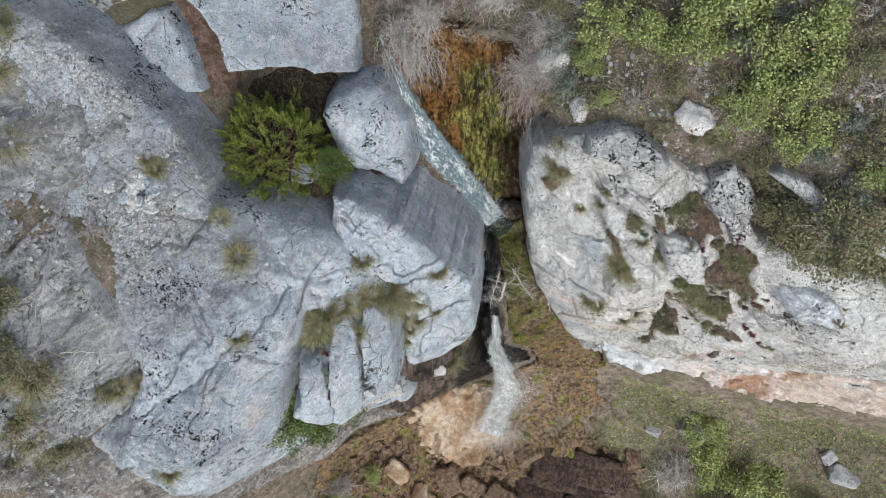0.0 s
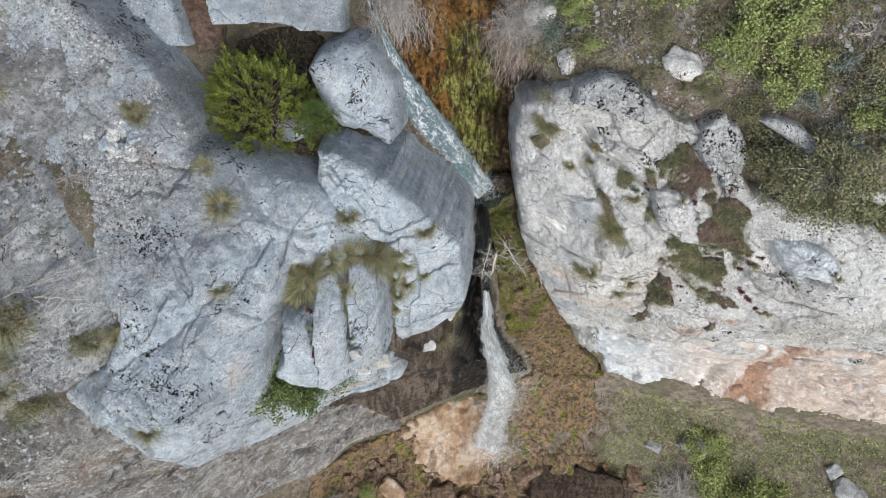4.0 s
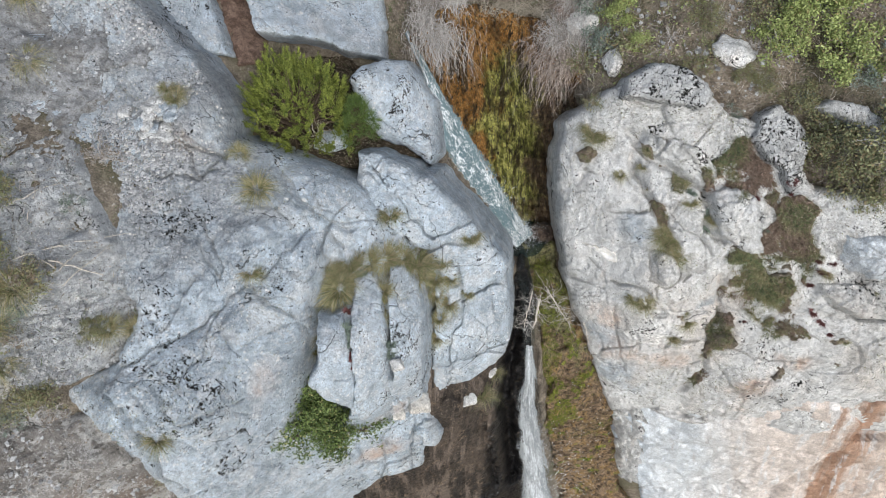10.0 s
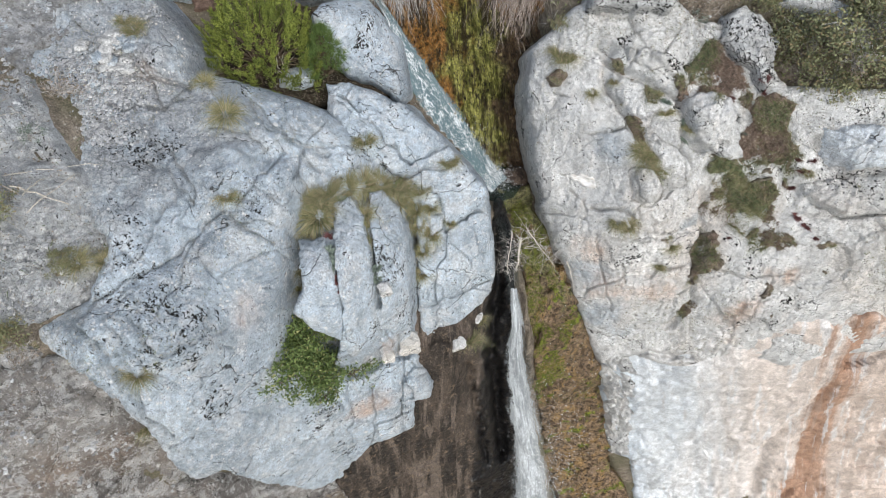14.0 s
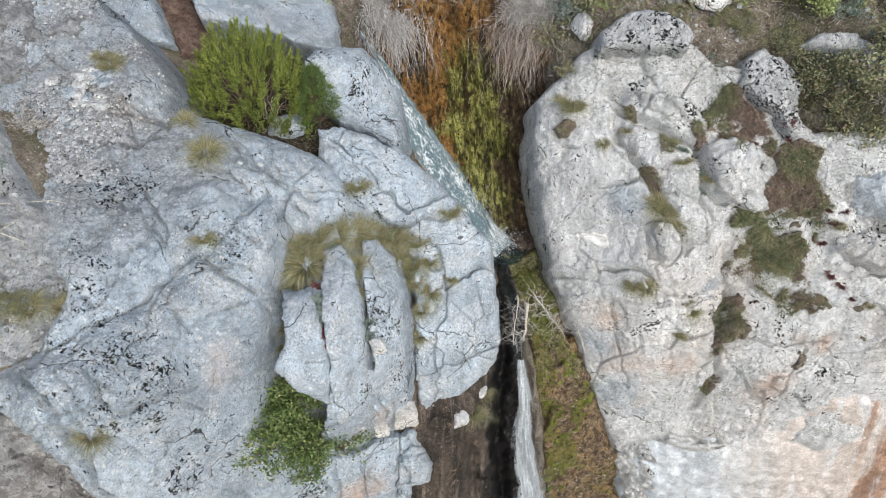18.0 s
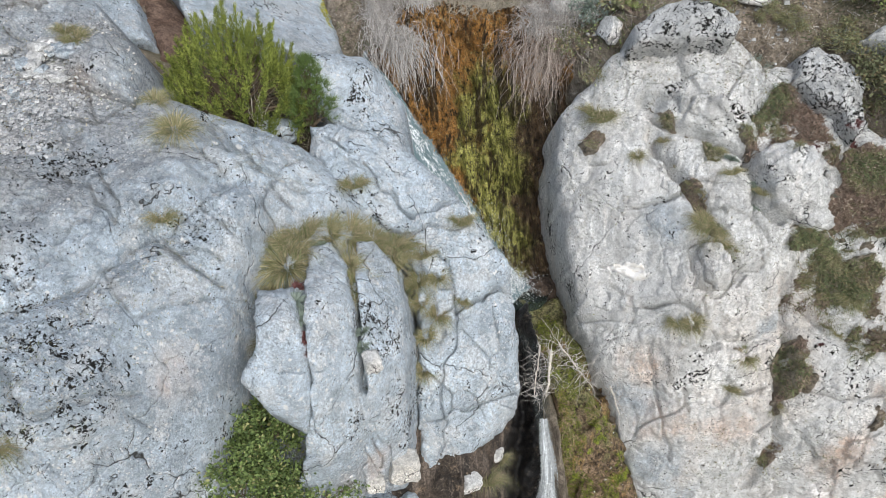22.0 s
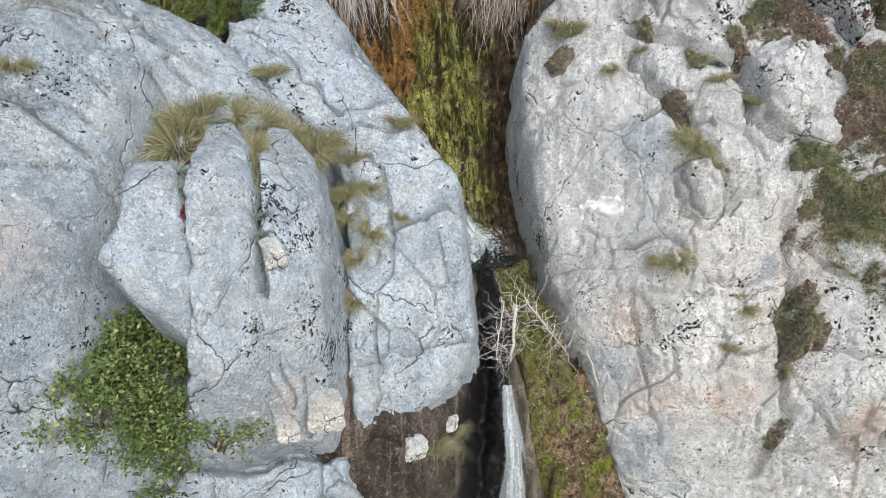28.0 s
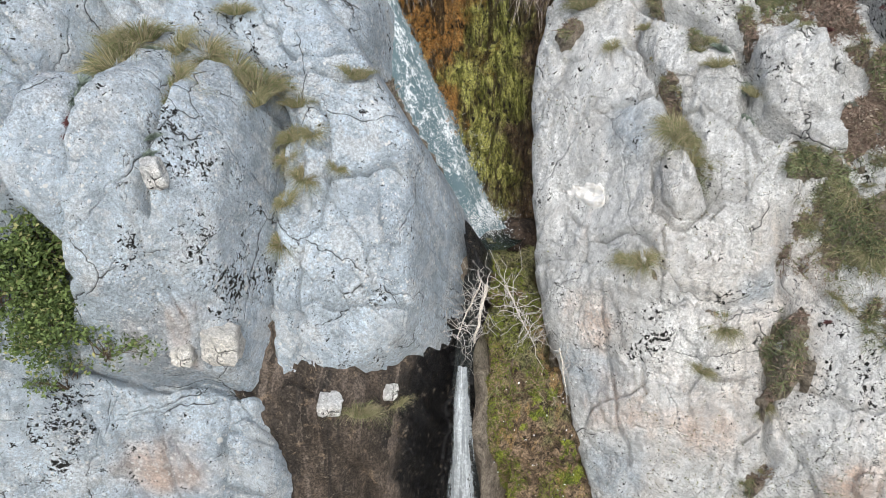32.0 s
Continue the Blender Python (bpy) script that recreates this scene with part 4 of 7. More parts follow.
# ---- rock masses ----
L_CRACKS = [([(-5.5, -0.45), (-5.01, -0.24), (-4.46, 0.15), (-3.95, 0.68), (-3.62, 1.12), (-3.43, 1.34)], 0.13, 0.12),
            ([(-5.3, -0.36), (-4.46, 0.15), (-3.95, 0.68)], 0.025, 0.09),
            ([(-4.61, 1.43), (-4.33, 1.1), (-4.2, 0.82)], 0.02, 0.09), ([(-3.9, 0.68), (-3.64, 0.45), (-3.34, 0.29)], 0.03, 0.10),
            ([(-3.12, 1.45), (-2.88, 1.2)], 0.03, 0.10), ([(-3.07, 1.18), (-3.05, 0.74)], 0.03, 0.14),
            ([(-5.37, 2.74), (-4.97, 2.35), (-4.47, 2.22), (-4.41, 2.41)], 0.05, 0.14), ([(-5.35, 2.0), (-4.73, 1.98), (-4.52, 2.22)], 0.03, 0.10),
            ([(-5.42, -0.5), (-5.07, -0.91), (-4.79, -1.35), (-4.56, -2.0)], 0.05, 0.17), ([(-4.0, -0.46), (-3.84, -0.99)], 0.02, 0.09),
            ([(-4.8, -0.45), (-4.63, -0.76), (-4.43, -0.93), (-4.02, -0.73), (-3.83, -0.69)], 0.04, 0.09),
            ([(-3.0, 0.86), (-3.02, 0.43), (-3.1, -0.13), (-3.2, -0.74), (-3.15, -1.3)], 0.16, 0.42), ([(-3.05, -0.6), (-2.95, -1.0), (-2.85, -1.35)], 0.16, 0.45),
            ([(-3.89, 2.21), (-3.46, 1.84), (-3.07, 1.52), (-2.72, 1.42)], 0.05, 0.10),
            ([(-3.0, -1.8), (-2.76, -1.78), (-2.27, -1.64), (-1.6, -1.45)], 0.07, 0.37), ([(-1.72, 1.0), (-1.66, 0.3), (-1.64, -0.5), (-1.64, -1.3)], 0.12, 0.9), ([(-2.3, -1.9), (-2.35, -2.7), (-2.5, -3.3)], 0.02, 0.10)]
L_CRACKS += [([(-1.86, -1.5), (-1.84, -2.0), (-1.92, -2.5), (-1.95, -3.2)], 0.035, 0.12), ([(-2.62, -1.9), (-2.66, -2.5), (-2.8, -3.2)], 0.025, 0.08), ([(-1.85, -1.95), (-1.5, -1.9)], 0.03, 0.1), ([(-3.2, -1.95), (-2.9, -2.0), (-2.75, -2.3)], 0.03, 0.09), ([(-1.9, -2.45), (-1.45, -2.4)], 0.03, 0.1)]
L_CRACKS += [(line, 0.028, 0.08) for line in ([(-4.78, 1.32), (-4.51, 1.1), (-4.21, 0.79)], [(-3.71, 0.84), (-3.53, 1.08), (-3.4, 1.18), (-3.27, 1.44)], [(-4.18, 1.74), (-3.87, 1.69), (-3.66, 1.67), (-3.45, 1.42)], [(-3.7, 1.99), (-3.44, 1.69), (-3.26, 1.68)], [(-5.14, 2.38), (-4.93, 2.26), (-4.77, 2.02), (-4.5, 2.08)],
             [(-5.57, 1.62), (-5.69, 1.8), (-5.82, 2.11), (-5.96, 2.47)], [(-5.02, -0.46), (-4.82, -0.77), (-4.67, -0.99), (-4.55, -1.3)], [(-5.46, -0.57), (-5.19, -0.85), (-4.96, -1.17), (-4.79, -1.47), (-4.62, -1.8)], [(-3.99, -0.66), (-3.92, -0.82), (-3.86, -0.94)], [(-4.46, -0.43), (-4.34, -0.18), (-4.3, 0.16), (-4.23, 0.32)])]
outcrop = empty("rock_outcrop", rest(-4.5, -1, 3.5), "broad blue-grey limestone outcrop with lichen and shallow cracks", "rock")


def under(thing, name, me, label=""):
    """Hang a mesh that is in world metres under a thing."""
    ob = part(name, me, None, thing, label)
    ob.matrix_parent_inverse = Matrix.Translation(-thing.location)
    return ob


under(outcrop, "dome", rock_mesh("dome", LIME, LEFT, LEFT_SPOTS, L_CRACKS, 0.26, 0.075, 0.0175, seed=1,
      bumps=[(-4.75, 2.75, 0.45, 0.5, 0.16), (-3.9, 1.15, 0.5, 0.4, 0.08), (-3.35, 0.75, 0.42, 0.6, 0.1), (-4.3, -0.5, 0.8, 0.6, 0.06), (-3.2, 1.75, 0.5, 0.3, 0.06)]))

ribbed = empty("ribbed_rock", (-2.3, -2.1, 1.5), "grey limestone knob split into three rounded ribs", "rock")
F1 = [(-3.06, 0.3), (-2.72, 0.34), (-2.61, 0.05), (-2.55, -0.25), (-2.53, -0.62), (-2.56, -1.0), (-2.87, -0.8), (-3.1, -0.56), (-2.98, -0.3), (-3.0, 0.01)]
F2 = [(-2.62, 0.41), (-2.65, 0.77), (-2.45, 0.87), (-2.27, 0.61), (-2.2, 0.24), (-2.14, -0.26), (-2.1, -0.7), (-2.12, -1.25), (-2.5, -1.3), (-2.53, -0.85), (-2.51, -0.5), (-2.57, -0.01)]
F3 = [(-2.24, 0.93), (-2.06, 0.95), (-1.84, 0.72), (-1.75, 0.33), (-1.7, -0.27), (-1.72, -0.5), (-1.74, -1.0), (-1.97, -1.12), (-2.09, -0.6), (-2.09, -0.3), (-2.14, 0.12), (-2.2, 0.55)]
F_CRACKS = [([(-2.9, -1.2), (-2.3, -1.15), (-1.7, -1.0)], 0.05, 0.07), ([(-2.12, -0.7), (-2.1, -1.1), (-2.15, -1.5)], 0.03, 0.1), ([(-1.85, -0.75), (-1.9, -1.45)], 0.03, 0.09)]
F_CRACKS += [([(-2.14, 0.2), (-2.08, -0.2), (-2.08, -0.55)], 0.055, 0.22), ([(-2.62, 0.2), (-2.54, -0.3), (-2.55, -0.9)], 0.05, 0.14), ([(-1.99, -1.0), (-2.0, -1.25)], 0.025, 0.1), ([(-2.64, -1.67), (-2.25, -1.59), (-2.0, -1.47)], 0.03, 0.1)]
under(ribbed, "base", rock_mesh("base", LIME, FINGER, FINGER_SPOTS, F_CRACKS, 0.07, 0.05, 0.014, seed=2, lift=-0.09, bumps=[(-2.2, -1.0, 0.6, 0.5, 0.13)]))
for name, shape, seed in (("rib", F1, 12), ("rib", F2, 13), ("rib", F3, 14)):
    under(ribbed, name, rock_mesh(name, LIME, shape, FINGER_SPOTS, [([(-2.75, -0.5), (-2.4, -0.45)], 0.02, 0.03)], 0.12, 0.04, 0.013, seed=seed, lift=0.08))

P_CRACKS = [([(-1.2, 0.39), (-0.97, 0.54), (-0.6, 0.66)], 0.022, 0.07), ([(-1.17, -0.7), (-0.83, -0.55), (-0.45, -0.42)], 0.022, 0.08),
            ([(-1.33, 0.9), (-1.18, 0.49), (-1.25, 0.02), (-1.35, -0.49), (-1.34, -0.85)], 0.016, 0.07), ([(-1.74, 1.12), (-1.5, 1.23), (-1.1, 1.3)], 0.04, 0.08),
            ([(-2.67, 2.22), (-2.35, 2.02)], 0.02, 0.10), ([(-2.2, 1.9), (-1.9, 1.49), (-1.7, 1.35), (-1.15, 1.6)], 0.025, 0.07),
            ([(-1.66, 0.9), (-1.5, 0.55), (-1.42, 0.1)], 0.07, 0.12), ([(-1.5, 0.75), (-1.25, 0.6)], 0.05, 0.10)]
P_CRACKS += [(line, 0.024, 0.055) for line in ([(-2.14, 1.48), (-1.92, 1.59), (-1.81, 1.43), (-1.67, 1.33)], [(-1.46, 1.0), (-1.27, 0.81), (-1.17, 0.55), (-1.18, 0.41)], [(-1.18, 0.41), (-0.94, 0.55), (-0.68, 0.65)], [(-1.44, 0.25), (-1.24, 0.43)], [(-1.35, -0.58), (-1.33, -0.73), (-1.16, -0.66), (-0.93, -0.55), (-0.71, -0.4)], [(-1.33, -0.83), (-1.34, -1.16)])]
pillar = empty("rock_pillar", (-1.3, -0.6, 1.2), "tall grey limestone pillar with a slanting slab on top", "rock")
under(pillar, "column", rock_mesh("column", LIME, PILLAR, PILLAR_SPOTS, P_CRACKS, 0.14, 0.05, 0.013, seed=3, skirt=0.2))

for name, shape, spots, seed, label in (("boulder", BOULDER, BOULDER_SPOTS, 4, "rounded grey boulder wedged beside the stream chute"),
                                        ("rock_slab", SLAB, SLAB_SPOTS, 5, "large smooth pale limestone slab at the stream head"),
                                        ("rock_slab", SLAB2, SLAB2_SPOTS, 6, "small grey limestone slab beside a soil-filled joint")):
    tagged(new(name, rock_mesh(name, LIME, shape, spots, (), 0.3 if seed == 4 else 0.1, 0.035 if seed == 4 else 0.025, 0.022, seed=seed, lift=0.1 if seed == 6 else 0.0)), label, "rock")

R_CRACKS = [([(1.05, 2.97), (1.29, 2.66), (1.77, 2.41), (2.15, 2.21)], 0.07, 0.22), ([(1.1, 2.62), (1.32, 2.09), (1.56, 1.82), (1.85, 1.41), (2.06, 0.91)], 0.07, 0.19),
            ([(2.15, 2.31), (2.22, 1.68), (2.52, 1.47)], 0.06, 0.22), ([(1.07, 0.69), (1.53, 0.59), (1.76, 0.33)], 0.04, 0.14),
            ([(2.63, 0.91), (2.85, 0.33), (2.8, -0.3), (2.97, -0.98), (2.69, -1.49)], 0.06, 0.20), ([(2.0, -2.3), (2.31, -2.2), (2.54, -2.05), (3.24, -2.14)], 0.06, 0.20),
            ([(1.56, 1.21), (1.71, 1.3), (1.93, 1.19), (2.04, 0.91), (1.88, 0.69), (1.64, 0.8), (1.56, 1.21)], 0.022, 0.10), ([(1.13, 1.79), (1.42, 1.83)], 0.02, 0.09),
            ([(1.76, 0.18), (2.34, 0.18), (2.73, 0.33)], 0.07, 0.17), ([(0.62, 1.16), (0.85, 1.1), (1.06, 1.05)], 0.03, 0.09), ([(3.0, -0.3), (3.6, -0.5), (4.2, -0.4)], 0.03, 0.09),
            ([(3.05, 2.0), (3.4, 1.5), (3.9, 0.9)], 0.09, 0.10), ([(4.0, 1.6), (4.4, 1.1), (4.9, 1.2)], 0.06, 0.20), ([(4.1, 0.8), (4.6, 0.5), (5.2, 0.6)], 0.05, 0.17), ([(1.2, 0.2), (1.4, -0.5), (1.7, -1.2)], 0.03, 0.09)]
R_CRACKS += [(line, 0.026, 0.08) for line in ([(1.18, 2.53), (1.28, 2.13), (1.45, 1.79)], [(2.2, 2.28), (2.22, 1.81), (2.16, 1.49), (2.32, 1.34), (2.38, 1.25)], [(0.96, 1.82), (1.18, 1.83), (1.38, 1.79)], [(1.68, 0.65), (1.74, 0.46)], [(0.47, 2.45), (0.66, 2.35)], [(2.15, 0.92), (2.09, 0.8)], [(1.76, 0.27), (1.81, 0.07), (1.99, 0.08)],
             [(2.67, -0.88), (2.73, -1.09)], [(1.7, -0.28), (1.77, -0.59)], [(2.65, -0.78), (2.81, -0.69)], [(3.89, -0.41), (3.97, -0.72), (3.86, -1.01), (3.85, -1.27)])]
cliff = empty("cliff_buttress", (2.5, 0.0, 0.5), "pale weathered limestone buttress with pockets and pink stains", "rock")
under(cliff, "front", rock_mesh("front", LIME_WARM, RIGHT, RIGHT_SPOTS, R_CRACKS, 0.22, 0.068, 0.0175, seed=7, terrace=0.5,
      bumps=[(1.8, 1.0, 0.24, 0.3, 0.07), (2.6, 1.95, 0.42, 0.42, 0.16), (1.35, 1.55, 0.3, 0.28, 0.05), (4.5, 1.45, 0.45, 0.35, 0.14), (4.3, 0.75, 0.4, 0.25, 0.12), (5.0, 0.85, 0.4, 0.3, 0.12), (1.75, 2.9, 0.5, 0.3, 0.1)]))
front = ROCKS["front7"][0]
under(cliff, "scar", rock_mesh("scar", SCAR, [(0.58, 1.22), (0.8, 1.2), (1.1, 1.12), (1.14, 0.94), (0.98, 0.94), (0.85, 1.05), (0.7, 1.11)], lambda u, v: front(u, v)[0], (), 0.02, 0.01, 0.012, 0.06, 50, lift=0.07, ragged=1.8), "fresh white scar where rock broke away")
for shape, seed, up in (([(1.56, 1.2), (1.64, 1.3), (1.86, 1.25), (2.04, 0.98), (1.98, 0.8), (1.82, 0.71), (1.64, 0.82)], 51, 0.1), ([(2.23, 2.24), (2.39, 2.29), (2.71, 2.17), (2.9, 1.93), (2.97, 1.6), (3.05, 1.4), (2.76, 1.43), (2.4, 1.62), (2.25, 1.93)], 52, 0.17),
                        ([(4.05, 1.75), (4.6, 1.8), (5.0, 1.5), (4.9, 1.25), (4.4, 1.2), (4.1, 1.4)], 53, 0.14), ([(3.95, 1.0), (4.4, 1.1), (4.7, 0.8), (4.5, 0.55), (4.1, 0.65)], 54, 0.14),
                        ([(1.3, 2.55), (1.5, 2.3), (1.75, 1.95), (1.95, 1.6), (1.75, 1.62), (1.45, 2.0), (1.22, 2.3)], 55, 0.06), ([(1.35, 2.95), (1.9, 2.85), (2.3, 2.6), (2.2, 2.4), (1.75, 2.6), (1.4, 2.78)], 56, 0.08)):
    under(cliff, "lobe", rock_mesh("lobe", POLISHED if seed == 53 else LIME_WARM, shape, lambda u, v: front(u, v)[0], (), 0.06, 0.06, 0.018, 0.2, seed, lift=up, ragged=1.8, terrace=0.9), "blocky white limestone lobe")
dome = ROCKS["dome1"][0]
for shape, seed, up in (([(-5.2, 2.75), (-4.95, 3.15), (-4.65, 2.95), (-4.5, 2.62), (-4.55, 2.4), (-4.85, 2.35), (-5.1, 2.45)], 57, 0.07), ([(-3.55, 1.3), (-3.15, 1.4), (-3.0, 1.1), (-3.05, 0.6), (-3.25, 0.3), (-3.6, 0.45), (-3.85, 0.75)], 58, 0.06),
                        ([(-4.3, 1.5), (-3.7, 1.6), (-3.5, 1.3), (-3.9, 0.85), (-4.3, 1.05)], 59, 0.05), ([(-1.72, -1.72), (-1.5, -1.85), (-1.42, -2.15), (-1.47, -2.42), (-1.72, -2.42), (-1.82, -2.0)], 60, 0.24)):
    under(outcrop, "lobe", rock_mesh("lobe", LIME, shape, lambda u, v: dome(u, v)[0], (), 0.16, 0.04, 0.02, 0.15, seed, lift=up, ragged=1.3), "smooth raised limestone lobe")
tagged(new("cliff_face", rock_mesh("cliff_face", FACE, WALL, WALL_SPOTS, [([(2.9, -5.2), (2.85, -3.4)], 0.05, 0.2), ([(6.3, -3.0), (6.6, -5.5), (7.2, -8)], 0.15, 0.25)], 0.2, 0.15, 0.05, seed=8, terrace=0.8)),
       "smooth lower cliff face streaked blue and orange", "cliff", kind="structure")

EDGE = [(1.78, -1.9), (2.3, -2.2), (2.5, -2.6), (2.62, -3.3), (3.05, -4.4), (3.3, -5.5), (2.9, -5.6), (2.35, -4.0), (1.95, -2.8)]
tagged(new("rock_edge", rock_mesh("rock_edge", LIME_WARM, EDGE, lambda u, v: ROCKS["cliff_face8"][0](u, v)[0], [([(1.9, -2.5), (2.5, -2.75)], 0.04, 0.15), ([(2.2, -3.3), (2.7, -3.5)], 0.04, 0.15), ([(2.2, -2.3), (2.35, -3.2), (2.8, -4.6)], 0.04, 0.2)], 0.06, 0.12, 0.025, 0.25, 25, lift=0.22, ragged=2.5, terrace=0.9)), "fluted grey limestone edge beside the streaked face", "rock")

TOP = [(0.82, 3.46), (0.86, 3.72), (1.15, 3.93), (1.6, 3.92), (1.98, 3.55), (1.85, 3.36)]
ROCK3 = [(2.6, 2.99), (2.72, 3.36), (3.0, 3.48), (3.2, 3.36), (3.42, 2.95), (3.34, 2.77), (3.36, 2.44), (3.22, 2.28), (3.08, 2.6), (2.85, 2.75)]
RIDGE = [(3.4, 3.5), (3.6, 3.62), (3.97, 3.55), (4.3, 3.2), (4.75, 2.85), (5.3, 2.75), (5.2, 2.6), (4.5, 2.72), (4.1, 3.0), (3.8, 3.28)]
tagged(new("rock_ridge", rock_mesh("rock_ridge", LIME_WARM, RIDGE, lambda u, v: ground_height(u, v) + 0.3, (), 0.08, 0.06, 0.02, seed=24, ragged=1.5)), "narrow pale limestone ridge in the scrub", "rock")
tagged(new("capstone", rock_mesh("capstone", LICHEN, TOP, [(0.9, 1.6, 3.72), (1.42, 1.5, 4.05), (1.9, 1.36, 3.9), (1.3, 1.9, 4.05)], (), 0.1, 0.07, 0.018, seed=21, lift=0.14)), "lichen-speckled flat boulder perched on the buttress", "rock")
tagged(new("outcrop", rock_mesh("outcrop", LICHEN, ROCK3, [(2.6, 1.5, 3.35), (3.03, 1.2, 3.4), (3.4, 1.0, 3.25), (3.6, 0.8, 2.9), (3.1, 1.6, 3.5)], (), 0.08, 0.09, 0.018, seed=22, lift=0.2)), "jagged white limestone outcrop in the scrub", "rock")

GULLY_SPOTS = [(-2.2, 3.2, 3.0), (-1.2, 3.3, 3.4), (-0.3, 3.0, 3.2), (0.3, 2.6, 3.0), (-0.9, 3.15, 1.9), (-0.2, 2.62, 1.42), (-0.14, 2.3, 0.6), (-0.26, 2.05, 0.35), (-0.35, 1.5, -0.12), (0.4, 2.2, 1.2), (0.45, 1.9, 0.2), (-1.7, 2.5, 1.6), (-1.1, 1.9, 0.7), (-0.6, 1.3, -0.1)]
tagged(new("gully_wall", rock_mesh("gully_wall", MOSS, GULLY_WALL, GULLY_SPOTS, (), 0.12, 0.13, 0.022, seed=31, flute=0.07)), "wet gully wall with orange and green moss", "wall", kind="structure")
RECESS_SPOTS = [(-1, -1.56, -0.4), (-0.95, -1.62, -0.7), (-0.55, -0.5, 0.1), (-0.28, 0.2, 0.15), (-0.2, -0.45, -1), (-0.3, -0.7, -2), (-0.9, -1.45, -3), (0, -0.6, -4), (-1, -1.3, -6), (0.5, -0.4, -8), (-2, -1.6, -7), (-1.5, -1.75, -1.6), (-1.6, -1.35, 0.0), (-1.2, -1.1, 0.1)]
tagged(new("recess_wall", rock_mesh("recess_wall", DARK, RECESS, RECESS_SPOTS, [([(-0.36, 0.5), (-0.3, -0.3), (-0.33, -1.0), (-0.36, -2.0), (-0.15, -3.4), (0.1, -5.0)], 0.16, 0.75), ([(-0.85, -1.9), (-0.6, -3.4), (-0.3, -5.0)], 0.1, 0.3)], 0.1, 0.1, 0.03, seed=32, flute=0.02, terrace=0.7)), "dark wet rock wall under the pillar with gap shade painted in", "wall", kind="structure")
LEDGE_SPOTS = [(0.0, 1.2, -0.1), (0.35, 1.15, -0.08), (-0.25, 0.95, -0.1), (0, 0, -0.12), (0.05, 0.6, -0.08), (0.17, -0.14, -0.45), (0.44, -0.3, -0.83), (1, 0, -1.2), (0.67, -0.5, -1.45), (1.2, -0.4, -3), (1.5, -0.1, -6), (2.5, 0.2, -9), (1.5, 0.2, -9.5)]
tagged(new("mossy_ledge", rock_mesh("mossy_ledge", LEDGE, LEDGE_LINE, LEDGE_SPOTS, (), 0.12, 0.13, 0.022, seed=33, ragged=4.0)), "steep brown tufa ledge with green moss", "ledge", kind="structure")
APRON_LINE = [(-2.3, -11.3), (-1.2, -10.2), (0.2, -9.6), (0.9, -10.4), (1.2, -13.0), (0.7, -13.9), (-0.6, -13.9), (-1.8, -13.2)]
tagged(new("tufa_apron", rock_mesh("tufa_apron", APRON, APRON_LINE, lambda u, v: ground_height(u, v) + 0.35, (), 0.5, 0.14, 0.06, seed=34, ragged=6.0)), "orange tufa apron at the foot of the fall", "rock")
BED = [(-5.0, -12.5), (-2.4, -11.4), (-0.5, -10.0), (1.0, -9.4), (2.2, -8.5), (4.2, -8.6), (4.6, -10.5), (4.3, -12.0), (5.3, -13.0), (5.8, -15.0), (2.0, -16.5), (-5.0, -16.5)]
tagged(new("rubble_bed", rock_mesh("rubble_bed", LEDGE, BED, lambda u, v: ground_height(u, v) + 0.16, (), 0.2, 0.12, 0.06, seed=37, ragged=8.0)), "brown wet rubble bed below the fall", "ground", kind="structure")
SLOPE = [(-6.4, -0.2), (-5.9, -0.75), (-5.5, -1.05), (-5.1, -1.5), (-4.85, -1.9), (-4.75, -2.6), (-5.4, -4.4), (-8.5, -4), (-9, -1.5), (-7.5, -0.3)]
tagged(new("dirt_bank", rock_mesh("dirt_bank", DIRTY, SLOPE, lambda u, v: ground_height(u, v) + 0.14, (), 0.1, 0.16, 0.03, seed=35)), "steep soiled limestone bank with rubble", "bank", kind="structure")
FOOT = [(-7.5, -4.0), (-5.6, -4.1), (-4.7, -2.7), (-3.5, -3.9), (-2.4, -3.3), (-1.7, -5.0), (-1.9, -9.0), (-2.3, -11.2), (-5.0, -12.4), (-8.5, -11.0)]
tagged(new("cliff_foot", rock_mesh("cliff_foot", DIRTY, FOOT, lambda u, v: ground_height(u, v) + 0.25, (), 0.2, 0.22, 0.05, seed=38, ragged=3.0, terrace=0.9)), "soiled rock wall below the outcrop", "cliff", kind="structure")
SCREE_LINE = [(-7.0, 3.9), (-6.3, 4.7), (-6.0, 5.6), (-8.5, 6), (-9, 2), (-8.5, 0.2), (-6.6, -0.4), (-5.9, -0.6), (-5.4, -0.35), (-5.1, 0.0), (-5.1, 0.4), (-5.3, 0.8), (-5.6, 1.3), (-6.0, 2.0), (-6.5, 2.6), (-7.5, 3.0)]
tagged(new("scree", rock_mesh("scree", RUBBLY, SCREE_LINE, lambda u, v: ground_height(u, v) + 0.17, (), 0.1, 0.17, 0.026, seed=36, terrace=0.8)), "grey scree beside the outcrop", "scree", kind="structure")

# soil and turf pockets on the buttress
def ring(u, v, ru, rv):
    return [(u + ru * math.cos(a), v + rv * math.sin(a)) for a in np.linspace(0, 5.5, 8)]


